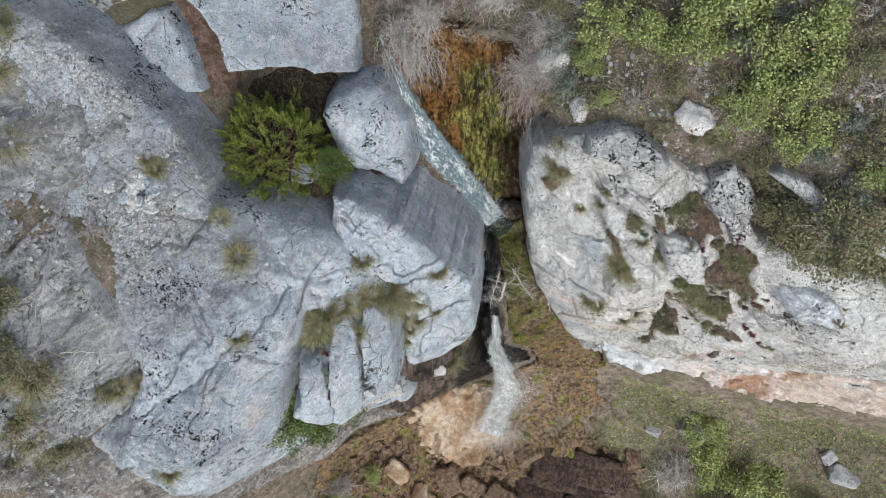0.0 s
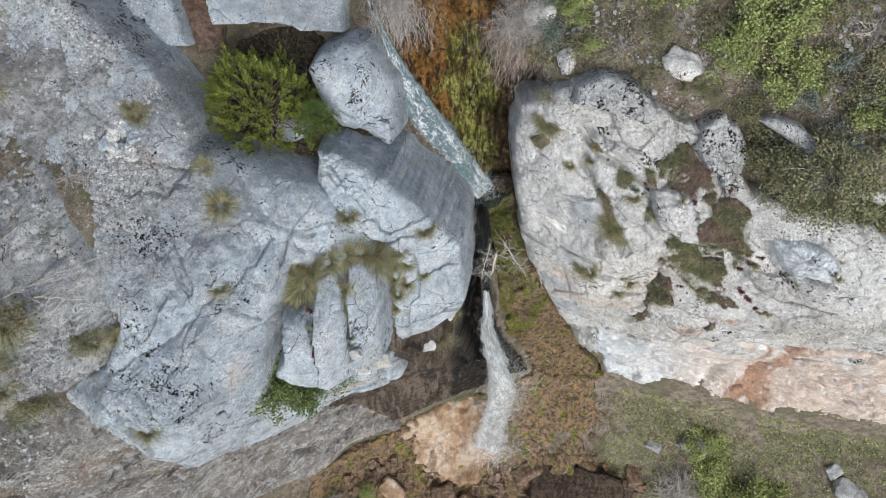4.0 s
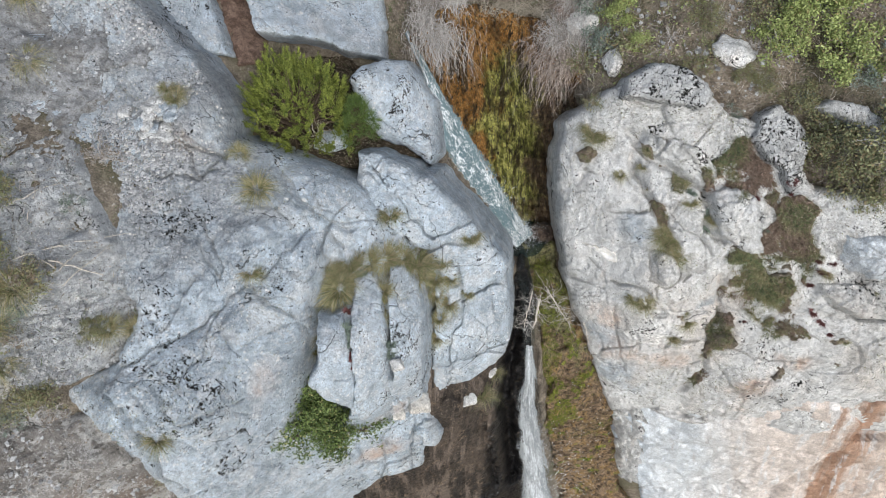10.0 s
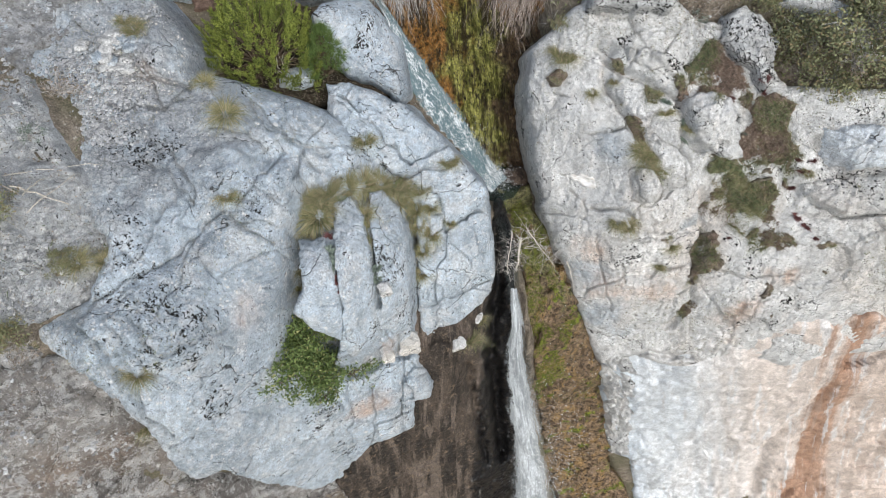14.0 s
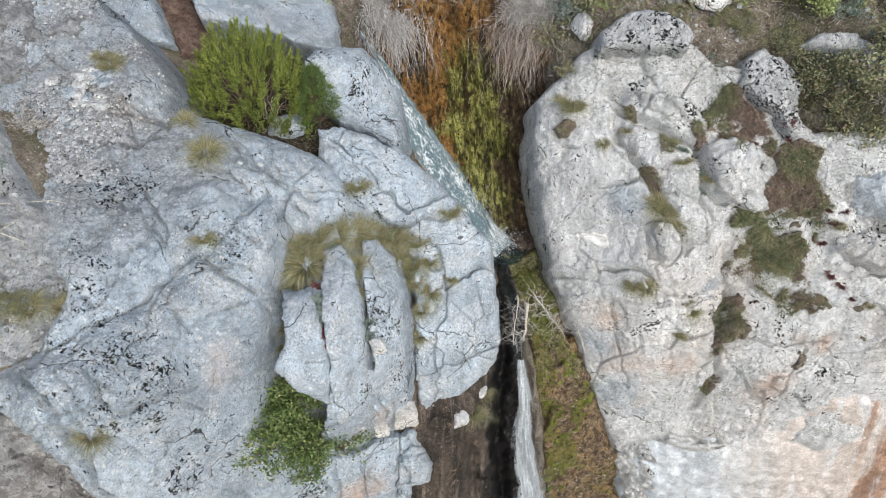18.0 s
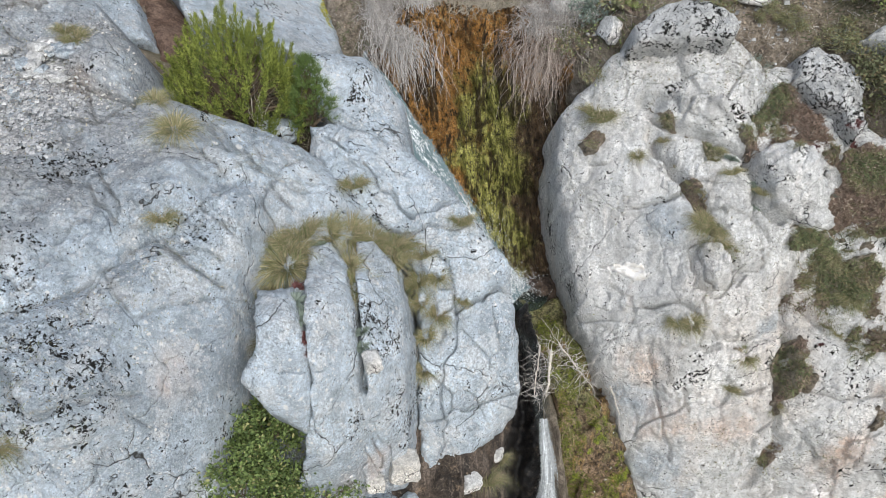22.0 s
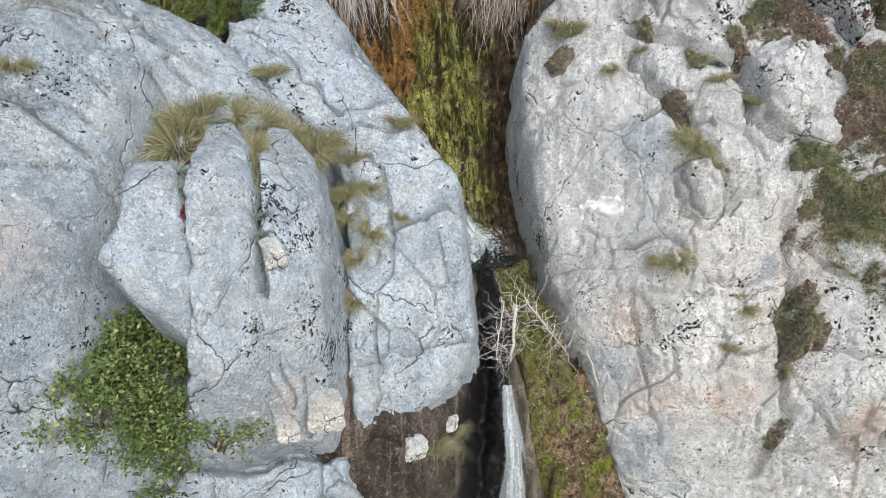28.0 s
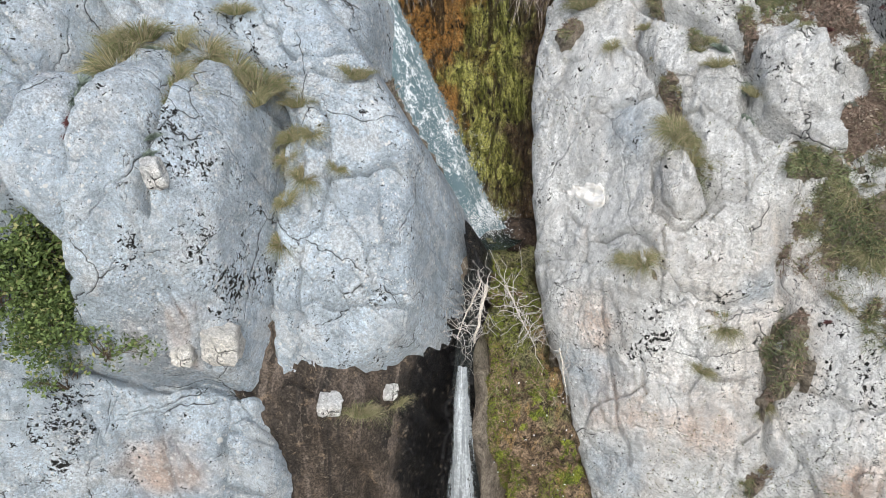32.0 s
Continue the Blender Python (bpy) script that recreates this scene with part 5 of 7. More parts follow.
POCKETS = [([(1.01, 3.11), (1.24, 2.83), (1.57, 2.62), (1.9, 2.41), (2.21, 2.22), (2.18, 2.11), (1.69, 2.1), (1.52, 2.34), (1.2, 2.76)], 41), ([(1.21, 2.44), (1.43, 2.15), (1.61, 1.89), (1.84, 1.64), (1.99, 1.26), (2.1, 1.02), (2.0, 1.02), (1.8, 1.4), (1.62, 1.6), (1.53, 1.8), (1.32, 2.17)], 42),
           ([(2.11, 2.55), (2.34, 2.92), (2.54, 3.1), (2.67, 2.85), (2.95, 2.69), (3.14, 2.43), (3.24, 2.28), (3.12, 2.06), (2.95, 2.1), (2.63, 2.25), (2.42, 2.33), (2.21, 2.33)], 43),
           ([(3.03, 2.08), (3.24, 2.28), (3.55, 2.1), (3.46, 1.86), (3.6, 1.63), (3.78, 1.49), (3.74, 1.23), (3.43, 1.2), (3.42, 1.06), (3.19, 1.35), (3.03, 1.4), (3.08, 1.67), (3.16, 1.86)], 44),
           ([(2.51, 1.4), (2.83, 1.39), (3.06, 1.35), (3.4, 1.15), (3.62, 0.86), (3.7, 0.62), (3.78, 0.6), (3.89, 0.29), (4.12, 0.07), (3.77, 0.04), (3.63, -0.05), (3.33, 0.16), (3.19, 0.31), (3.0, 0.22), (2.9, 0.12), (2.79, 0.43), (2.74, 0.93), (2.6, 1.17)], 45),
           ([(3.0, 0.22), (3.07, -0.32), (2.85, -0.6), (2.77, -0.4), (2.85, 0.06)], 46), ([(2.98, -1.01), (2.88, -1.32), (2.77, -1.54), (2.7, -1.4), (2.77, -1.13)], 47), (ring(3.98, -0.69, 0.1, 0.16), 48), (ring(4.18, -1.23, 0.09, 0.1), 49), (ring(4.6, -0.32, 0.1, 0.13), 61),
           ([(3.65, 1.62), (4.05, 1.45), (4.06, 1.12), (3.89, 1.04), (3.83, 0.86), (3.73, 1.01), (3.74, 1.23)], 62), (ring(0.5, 2.62, 0.22, 0.1), 63), (ring(1.87, 0.3, 0.16, 0.05), 64), (ring(2.4, 0.14, 0.2, 0.08), 65), (ring(4.6, 0.9, 0.25, 0.12), 66), (ring(5.1, 1.55, 0.3, 0.2), 67), (ring(4.45, 0.1, 0.2, 0.12), 68)]
for shape, seed in POCKETS:
    tagged(new("soil_pocket", rock_mesh("soil_pocket", REDDISH if seed in (44, 62) else HUMUS, shape, lambda u, v: ROCKS["front7"][0](u, v)[0], (), 0.05, 0.14, 0.022, 0.1, seed, lift=0.022, ragged=4.5)), "pocket of dry soil and turf in the limestone", "soil", "soil pockets", "structure")
GRAVEL = [(-8.5, 5.0), (-6.3, 4.6), (-5.85, 4.2), (-5.6, 3.7), (-5.65, 3.3), (-5.95, 2.9), (-6.3, 2.6), (-6.4, 2.1), (-7.2, 2.4), (-8.5, 3.2)]
tagged(new("gravel_patch", rock_mesh("gravel_patch", SCREE, GRAVEL, lambda u, v: ROCKS["dome1"][0](u, v)[0], (), 0.05, 0.11, 0.025, 0.1, 69, lift=0.01, ragged=7.0)), "loose grey gravel lying on the outcrop", "gravel", kind="structure")
BAND = [(-5.62, 5.0), (-5.3, 4.95), (-5.05, 4.75), (-4.72, 4.35), (-4.55, 4.0), (-4.5, 3.6), (-4.85, 3.55), (-4.92, 3.75), (-5.25, 4.4), (-5.5, 4.8)]
tagged(new("soil_joint", rock_mesh("soil_joint", SOIL, BAND, [(-5.86, 2.8, 3.78), (-4.86, 2.3, 3.4), (-5.3, 2.3, 3.5), (-4.7, 3.0, 3.5)], (), 0.08, 0.05, 0.025, 0.17, 46)), "red-brown soil filling a joint between slabs", "soil", kind="structure")
# floor of the hollow, coloured near black to stand for its shade
tagged(new("hollow", rock_mesh("hollow", SHADED_SOIL, HOLLOW, [(-4.2, 2.0, 2.75), (-3.2, 2.2, 2.55), (-3.9, 0.8, 2.85), (-3.2, 0.9, 2.65), (-2.4, 0.9, 2.3)], (), 0.1, 0.05, 0.03, 0.17, 47)), "earth hollow between the rocks with shade in its colour", "soil", kind="structure")

# ---- water ----
def ribbon(name, material, path, widths, facing, segs=10, seed=0, ripple=0.03):
    """Running water along a path, bowed across, with its flow in the map."""
    pts, w = [], []
    path = [Vector(p) for p in path]
    for i in range(len(path) - 1):
        for s in range(segs):
            t = s / segs
            pts.append(path[i].lerp(path[i + 1], t)), w.append(widths[i] * (1 - t) + widths[i + 1] * t)
    pts.append(path[-1]), w.append(widths[-1])
    pts = np.array(pts)
    for _ in range(6):
        pts[1:-1] = (pts[:-2] + 2 * pts[1:-1] + pts[2:]) / 4
    ahead = unit(np.gradient(pts, axis=0))
    side = unit(np.cross(ahead, np.array(facing)))
    out = np.cross(side, ahead)
    k = np.linspace(-0.5, 0.5, 13)
    run = np.r_[0, np.cumsum(np.linalg.norm(np.diff(pts, axis=0), axis=1))]
    w = np.array(w)
    n = fbm(k[None] * 3 + 0 * run[:, None], run[:, None] * 0.8, seed, 4, seed + 3)
    grid = pts[:, None] + side[:, None] * (k[None, :, None] * w[:, None, None] * (1 + 0.12 * n[..., None])) + out[:, None] * ((0.25 - k[None] ** 2) * w[:, None] * 0.35 + ripple * n)[..., None]
    me = sheet_mesh(name, grid[..., 0], grid[..., 1], grid[..., 2])
    uv = me.uv_layers.new(name="UVMap")
    uvs = np.stack([np.broadcast_to(k[None] + 0.5, grid.shape[:2]), np.broadcast_to(run[:, None], grid.shape[:2])], -1).reshape(-1, 2)
    idx = np.zeros(len(me.loops), np.int32)
    me.loops.foreach_get("vertex_index", idx)
    uv.data.foreach_set("uv", uvs[idx].ravel())
    me.materials.append(material)
    return me


stream = empty("waterfall", (-0.1, 0.0, 0.0), "white mountain stream falling over the rock lip", "waterfall")
CHUTE = [(-2.5, 3.4, 2.75), (-2.1, 2.75, 2.5), (-1.95, 2.47, 2.2), (-1.5, 2.06, 1.5), (-0.95, 1.68, 0.68), (-0.47, 1.4, 0.1), (-0.3, 1.25, 0.04)]
under(stream, "chute", ribbon("chute", FOAM, CHUTE, [0.08, 0.16, 0.4, 0.62, 0.78, 0.8, 0.6], (0.2, -0.55, 0.8), seed=1, ripple=0.06))
under(stream, "spill", ribbon("spill", RILL, [(-0.35, 1.15, 0.05), (-0.25, 0.7, 0.0), (-0.18, 0.25, -0.05), (-0.12, -0.2, -0.35), (-0.06, -0.55, -0.8)], [0.3, 0.3, 0.26, 0.24, 0.2], (0, -0.6, 0.8), seed=2))
under(stream, "fall", ribbon("fall", VEIL, [(-0.08, -0.42, -0.55), (0.0, -0.68, -1.2), (0.03, -0.74, -2.2), (0.36, -0.95, -4.5), (0.72, -1.2, -7.3), (0.85, -1.6, -12), (0.88, -2.3, -17.2)], [0.16, 0.3, 0.46, 0.72, 1.0, 1.35, 1.8], (0, -1, 0.15), 16, seed=3, ripple=0.03))
under(stream, "side_fall", ribbon("side_fall", RILL, [(0.05, -0.6, -1.2), (0.25, -0.75, -2.4), (0.75, -0.95, -4.6), (1.15, -1.25, -7.5), (1.4, -1.7, -12), (1.6, -2.4, -17.2)], [0.06, 0.2, 0.4, 0.6, 0.9, 1.4], (0, -1, 0.15), 16, seed=5))
under(stream, "brook", ribbon("brook", RILL, [(-3.1, 7.6, 3.9), (-2.7, 6.2, 3.45), (-2.55, 4.8, 3.05), (-2.5, 3.4, 2.8)], [0.3, 0.22, 0.16, 0.1], (0, -0.3, 0.95), seed=4))
bm = bmesh.new()
bmesh.ops.create_circle(bm, cap_ends=True, segments=28, radius=1)
for vtx in bm.verts:
    vtx.co = Vector((-0.32 + vtx.co.x * 0.42 * (1 + 0.15 * noise.noise(vtx.co * 2)), 1.35 + vtx.co.y * 0.4, 0.05))
pool_me = bpy.data.meshes.new("pool")
bm.to_mesh(pool_me)
bm.free()
pool_me.materials.append(POOL)
tagged(new("pool", pool_me), "small clear pool at the foot of the chute", "water", kind="structure")


def drops(name, centre, spread3, count, size, lean=(0, 0, 0)):
    at = np.array(centre) + rng.normal(size=(count, 3)) * np.array(spread3)
    v, f = leaves(at, scatter_dirs(count), rng.uniform(0.4, 1.0, count) * size, 0.9)
    v2, f2 = leaves(at, scatter_dirs(count), rng.uniform(0.4, 1.0, count) * size, 0.9)
    me = faces_mesh(name, *joined((v, f), (v2, f2)))
    me.materials.append(DROPS)
    return me


for me, lab in ((drops("spray", (-0.5, 1.34, 0.18), (0.2, 0.12, 0.11), 4200, 0.013), "white spray thrown up where the chute lands"),
                (drops("spray", (-0.95, 1.62, 0.75), (0.22, 0.13, 0.26), 1500, 0.012), "white drops along the chute"),
                (drops("spray", (0.9, -2.2, -16.6), (0.6, 0.4, 1.0), 10000, 0.026), "mist of drops at the foot of the fall"),
                (drops("spray", (0.95, -1.3, -9), (0.35, 0.25, 3.2), 4200, 0.02), "drops flying beside the fall")):
    tagged(new("spray", me), lab, "spray", kind="stuff")

# ---- stones ----
def stone(name, at, size, turn, material, label, seed, blocky=0.4, group="", sink=0.3, category="stone", cuts=2):
    ob = new(name, stone_mesh(name, material, size, seed, blocky=blocky, cuts=cuts))
    p = rest(*at)
    ob.matrix_basis = Matrix.Translation(p + Vector((0, 0, size[2] * (1 - 2 * sink)))) @ pose(0, 0, 0, *turn)
    return tagged(ob, label, category, group)


stone("pool_boulder", (0.02, 1.38, 0.0), (0.22, 0.2, 0.2), (10, 20, 30), WET_BROWN, "dark brown wet boulder beside the pool", 3, 0.1, sink=0.1, cuts=3)
stone("stone", (-3.35, 0.75, 3.0), (0.26, 0.17, 0.15), (0, 0, 20), LIME, "pale grey stone at the foot of the juniper", 4, 0.3, cuts=3)
stone("wedged_block", (-2.0, -2.2, 2.0), (0.085, 0.08, 0.14), (15, -12, 20), LIME_WARM, "pale stone block wedged between two ribs", 5, 0.85, sink=0.1)
stone("white_block", (-1.03, -1.58, -0.42), (0.13, 0.1, 0.12), (20, 15, 25), LIME_WARM, "angular white limestone block on the dark wall", 6, 0.9)
stone("white_block", (-0.68, -1.2, -0.35), (0.08, 0.06, 0.1), (0, 20, 60), LIME_WARM, "small angular white block below the pillar", 7, 0.9)
stone("white_block", (-2.05, -2.2, 0.36), (0.1, 0.1, 0.1), (5, 0, 10), FRESH, "freshly broken white block under the ribs", 8, 0.95)
stone("white_block", (-1.76, -2.05, 0.4), (0.17, 0.14, 0.2), (8, 4, 15), FRESH, "freshly broken pale block beside the pillar foot", 9, 0.95)
stone("stone", (2.25, 2.25, 3.75), (0.28, 0.22, 0.14), (0, 10, -20), LIME_WARM, "white lichened stone in the turf", 10, 0.2, cuts=3)
stone("stone", (0.27, 2.84, 3.66), (0.28, 0.2, 0.13), (0, 0, 15), LIME_WARM, "white stone among bare twigs", 11, 0.3, cuts=3)
stone("stone", (0.68, 2.1, 3.6), (0.1, 0.2, 0.16), (0, 20, 15), LIME_WARM, "narrow white stone at the buttress top", 12, 0.4, cuts=3)
for k in range(24):
    a = rng.uniform(0, 2 * math.pi)
    r = 0.34 * math.sqrt(rng.uniform(0.02, 1))
    s = rng.uniform(0.05, 0.1)
    stone("stone", (-5.42 + r * math.cos(a) * 1.1, 0.05 + r * math.sin(a), 4.05), (s * 1.25, s, s * 0.55), (rng.uniform(-15, 15), rng.uniform(-15, 15), rng.uniform(0, 360)), LIME_WARM if k % 4 else LIME, "flat pale stone in a small heap on the outcrop", 40 + k, 0.5, "stones of the heap", 0.2)
V_STONES = [(6.11, -2.54, 0.45, 1), (6.6, -2.5, 0.3, 0), (7.86, -1.85, 0.55, 0), (12.9, -2.5, 0.5, 0), (12.4, -1.84, 0.3, 0), (3.42, -3.24, 0.95, 2), (4.84, -3.08, 0.9, 2),
            (2.94, -4.52, 1.0, 2), (0.43, -4.58, 0.5, 1), (1.51, -4.88, 0.55, 1), (-1.41, -4.98, 0.5, 3), (-0.42, -4.47, 0.55, 1), (-2.35, -4.06, 0.45, 3), (1.12, -5.6, 0.6, 2), (2.34, -2.94, 0.5, 1), (4.58, -4.34, 1.1, 2), (-0.96, -5.4, 0.5, 3), (0.08, -5.3, 0.45, 3)]
for k, (x, y, s, kind) in enumerate(V_STONES):
    z = {0: -15, 1: -17, 2: -17.2, 3: -17.2}[kind]
    stone("boulder", (x, y, z), (s * rng.uniform(0.9, 1.2), s * rng.uniform(0.55, 0.9), s * (0.25 if kind == 2 else 0.45)), (rng.uniform(-20, 20), rng.uniform(-20, 20), rng.uniform(0, 360)), (RUBBLY, BROWN_ROCK, WET_BROWN, APRON)[kind],
          ("pale boulder lying in the valley grass", "rust-brown wet boulder below the fall", "dark wet boulder below the fall", "orange-brown rubble stone below the fall")[kind], 80 + k, 0.8, "boulders below the fall", 0.3, "boulder", 3)
count = 900
rub = []
for k in range(count):
    x, y = rng.uniform(-4, 6.5), rng.uniform(-7.5, -2.6)
    s = rng.uniform(0.05, 0.2)
    gx, gv_, _ = tilted(x, y, -17.3)
    p = upright(gx, gv_, float(ground_at(gx, gv_)) + 0.05)
    c = np.array([(a, b, c) for a in (-1, 1) for b in (-1, 1) for c in (-0.6, 0.6)]) * s * rng.uniform(0.6, 1.1, (8, 3))
    q = np.array(Euler(rng.uniform(0, 6, 3)).to_matrix())
    rub.append((c @ q.T + np.array(p), np.array([[0, 1, 3, 2], [4, 6, 7, 5], [0, 4, 5, 1], [2, 3, 7, 6], [0, 2, 6, 4], [1, 5, 7, 3]])))
me = faces_mesh("rubble", *joined(*rub))
me.materials.append(BROWN_ROCK)
tagged(new("rubble", me), "wet brown rubble below the waterfall", "rubble", kind="stuff")

# ---- plants ----
def tuft_mesh(name, material, count, length, width=0.0031, flop=0.75, splay=0.9):
    a = rng.uniform(0, 2 * math.pi, count)
    r = np.sqrt(rng.uniform(0, 1, count)) * 0.16 * length
    base = np.stack([r * np.cos(a), r * np.sin(a), np.full(count, -0.02)], 1)
    s = rng.uniform(0.1, 1, count) * splay
    lean = unit(np.stack([np.cos(a) * s, np.sin(a) * s, np.ones(count) * 0.75], 1))
    v, f = blades(base, lean, length * rng.uniform(0.45, 1.0, count), np.full(count, width) * rng.uniform(0.7, 1.3, count), flop)
    me = faces_mesh(name, v, f)
    me.materials.append(material)
    return me


TUFTS = [tuft_mesh("grass_tuft", m, n, l) for m, n, l in ((STRAW, 1000, 0.36), (STRAW, 1150, 0.42), (SEDGE, 900, 0.34), (STRAW, 850, 0.3))]
SMALL = [tuft_mesh("grass_tuft", m, 320, 0.3, 0.005) for m in (TURF, STRAW, OLIVE)]


def grass_tuft(x, y, z, size, k, label, group, tip=0.0, kinds=TUFTS):
    ob = new("grass_tuft", kinds[k % len(kinds)])
    ob.matrix_basis = Matrix.Translation(rest(x, y, z)) @ pose(0, 0, 0, tip, 0, 77 * k % 360) @ Matrix.Diagonal((size * 1.35, size * 1.35, size * 1.35, 1))
    tagged(ob, label, "grass", group)


OUTCROP_TUFTS = [(-3.96, -0.62, 3.69, 1.15), (-3.86, -1.74, 3.42, 0.95), (-2.29, -0.32, 2.86, 0.85), (-5.17, 0.41, 4.16, 0.8), (-4.29, -0.09, 3.72, 0.8), (-4.73, -3.75, 2.71, 1.1), (-5.29, 0.51, 4.22, 0.7), (-5.1, -4.1, 1.6, 0.9), (-5.44, -2.35, 3.0, 1.0), (-5.2, -2.5, 3.2, 0.8)]
RIB_TUFTS = [(-2.87, -1.47, 2.72, 1.6), (-2.95, -1.68, 2.65, 1.7), (-2.8, -1.3, 2.75, 1.3), (-2.73, -1.15, 2.8, 1.1), (-2.5, -1.0, 2.7, 1.2), (-2.3, -0.9, 2.65, 1.3), (-2.1, -0.8, 2.5, 1.3), (-1.92, -0.78, 2.4, 1.4), (-1.85, -0.95, 2.3, 1.2), (-2.27, -1.5, 2.75, 0.9), (-2.2, -1.65, 2.62, 1.1), (-3.1, -2.1, 2.3, 0.9), (-3.16, -2.25, 2.15, 0.9), (-3.1, -2.35, 2.0, 0.8)]
PILLAR_TUFTS = [(-1.58, -0.69, 2.24, 0.8), (-1.62, -0.8, 2.0, 0.8), (-1.42, -0.76, 2.01, 0.7), (-1.42, -0.99, 1.68, 0.95), (-1.19, -0.32, 2.42, 0.7), (-1.12, -0.3, 2.4, 0.6), (-1.53, -1.15, 1.49, 0.7), (-1.56, -1.4, 1.28, 0.8), (-1.15, -0.85, 1.75, 0.5), (-0.83, -1.37, -0.61, 1.0), (-0.62, -1.11, -0.54, 0.7), (-1.6, -0.9, 1.75, 0.7)]
CLIFF_TUFTS = [(0.51, 1.51, 2.75, 1.1), (0.6, 1.45, 2.72, 0.9), (0.96, 0.97, 2.5, 0.55), (1.66, 0.27, 2.02, 1.1), (1.74, 0.2, 1.95, 1.1), (1.84, 0.06, 1.84, 0.9), (1.45, -0.21, 0.9, 0.9), (1.58, -0.25, 0.88, 0.9), (2.36, -0.24, 0.38, 0.8), (2.24, -0.32, -0.1, 0.6), (1.95, 0.5, 2.55, 0.7), (2.85, -0.4, -0.3, 0.7), (3.4, -0.1, 1.2, 0.8), (3.15, 0.1, 1.6, 0.8), (2.3, 0.4, 2.3, 0.7), (1.25, 0.95, 2.75, 0.6)]
for rows, lab, grp, tip in ((OUTCROP_TUFTS, "tuft of straw-coloured grass rooted in a crack", "tufts on the outcrop", 12), (RIB_TUFTS, "long drooping dry grass tuft between the ribs", "tufts between the ribs", 28),
                            (PILLAR_TUFTS, "small dry grass tuft on the pillar", "tufts on the pillar", 25), (CLIFF_TUFTS, "olive and straw grass tuft on the buttress", "tufts on the buttress", 25)):
    for k, (x, y, z, s) in enumerate(rows):
        grass_tuft(x, y, z, s, k + len(rows), lab, grp, tip)
for k, (x, y, z, s) in enumerate([(-7.0, 0.55, 4.5, 1.3), (-6.25, -2.3, 3.85, 1.5), (-6.35, -3.05, 3.3, 1.2), (-6.6, -2.2, 3.95, 1.2), (-6.4, -2.8, 3.7, 1.2), (-7.2, 1.6, 4.6, 1.2)]):
    grass_tuft(x, y, z, s, 2 + k * 4, "green and straw grass tussock on the scree", "tussocks on the scree")

herb = tuft_mesh("stonecrop", RED, 420, 0.085, 0.011, 0.5, 1.2)
silver = tuft_mesh("silver_herb", SILVER, 420, 0.11, 0.01, 0.5, 1.2)
for k, (x, y, z, s) in enumerate([(-2.71, -1.75, 2.62, 1.3), (-2.56, -2.3, 2.5, 1.3), (-2.55, -2.38, 2.4, 1.1), (3.8, -0.05, 2.2, 1.5), (3.9, -0.1, 2.0, 1.6), (3.85, -0.15, 1.7, 1.4), (3.2, 0.75, 2.95, 1.4), (3.3, 0.7, 2.75, 1.2), (4.0, -0.3, 1.2, 1.5), (4.15, -0.4, 1.1, 1.6), (4.3, -0.5, 0.95, 1.4), (2.75, 0.4, 2.95, 1.0), (3.2, -0.26, 0.62, 0.8), (4.0, -0.15, 2.3, 1.2)]):
    ob = new("stonecrop", herb)
    ob.matrix_basis = Matrix.Translation(rest(x, y, z)) @ pose(0, 0, 0, 25, 0, 50 * k) @ Matrix.Diagonal((s, s, s, 1))
    tagged(ob, "dark red stonecrop growing in a rock joint", "plant", "stonecrop clumps")
for k, (x, y, z, s) in enumerate([(-2.68, -1.95, 2.6, 1.4), (-2.63, -2.1, 2.55, 1.3), (-2.52, -2.55, 2.2, 1.3), (-2.55, -1.25, 2.78, 1.4), (-2.8, -1.25, 2.78, 1.4), (-2.1, -1.9, 2.2, 1.1), (-2.1, -2.0, 2.1, 1.1), (-2.08, -2.2, 1.75, 1.1), (2.2, 0.45, 2.4, 1.3), (2.25, 0.3, 2.2, 1.2), (1.95, 0.6, 2.7, 1.3), (3.05, 0.35, 2.3, 1.2)]):
    ob = new("silver_herb", silver)
    ob.matrix_basis = Matrix.Translation(rest(x, y, z)) @ pose(0, 0, 0, 25, 0, 50 * k) @ Matrix.Diagonal((s, s, s, 1))
    tagged(ob, "silver-green herb growing in a rock joint", "plant", "silver herbs")


def limb_set(base, ends, thick, segs=6, wander=0.02, sag=0.06):
    n = len(ends)
    start = np.repeat(np.array(base, float)[None], n, 0)
    p = arcs(start, ends, rng.uniform(0.3, 1, n) * sag, segs, wander)
    r = thick * np.linspace(1, 0.25, segs)[None] * rng.uniform(0.6, 1.1, n)[:, None]
    return p, r


juniper = empty("juniper_bush", (-3.8, 1.15, 2.95), "dense round green juniper bush in the hollow", "bush")
n, per, steps = 250, 16, 10
a = np.arange(n) * 2.39996 + rng.normal(size=n) * 0.12
el = np.arcsin(np.clip(np.linspace(-0.22, 1, n) + rng.normal(size=n) * 0.02, -0.25, 1))
k = rng.uniform(0.74, 1.0, n) * (1 + 0.2 * fbm(np.cos(a) * 2 * np.cos(el) + 5, np.sin(a) * 2 * np.cos(el) + 5, np.sin(el) * 2, 3, 91))
tip = np.stack([0.86 * k * np.cos(el) * np.cos(a), 0.86 * k * np.cos(el) * np.sin(a), 1.15 * (0.16 + 0.84 * k * np.sin(el))], 1)
axis = unit(tip * np.array([0.5, 0.5, 0.4]) + np.array([0, -0.1, 0.7]) + rng.normal(size=tip.shape) * 0.1)
spots, dirs, size = [], [], []
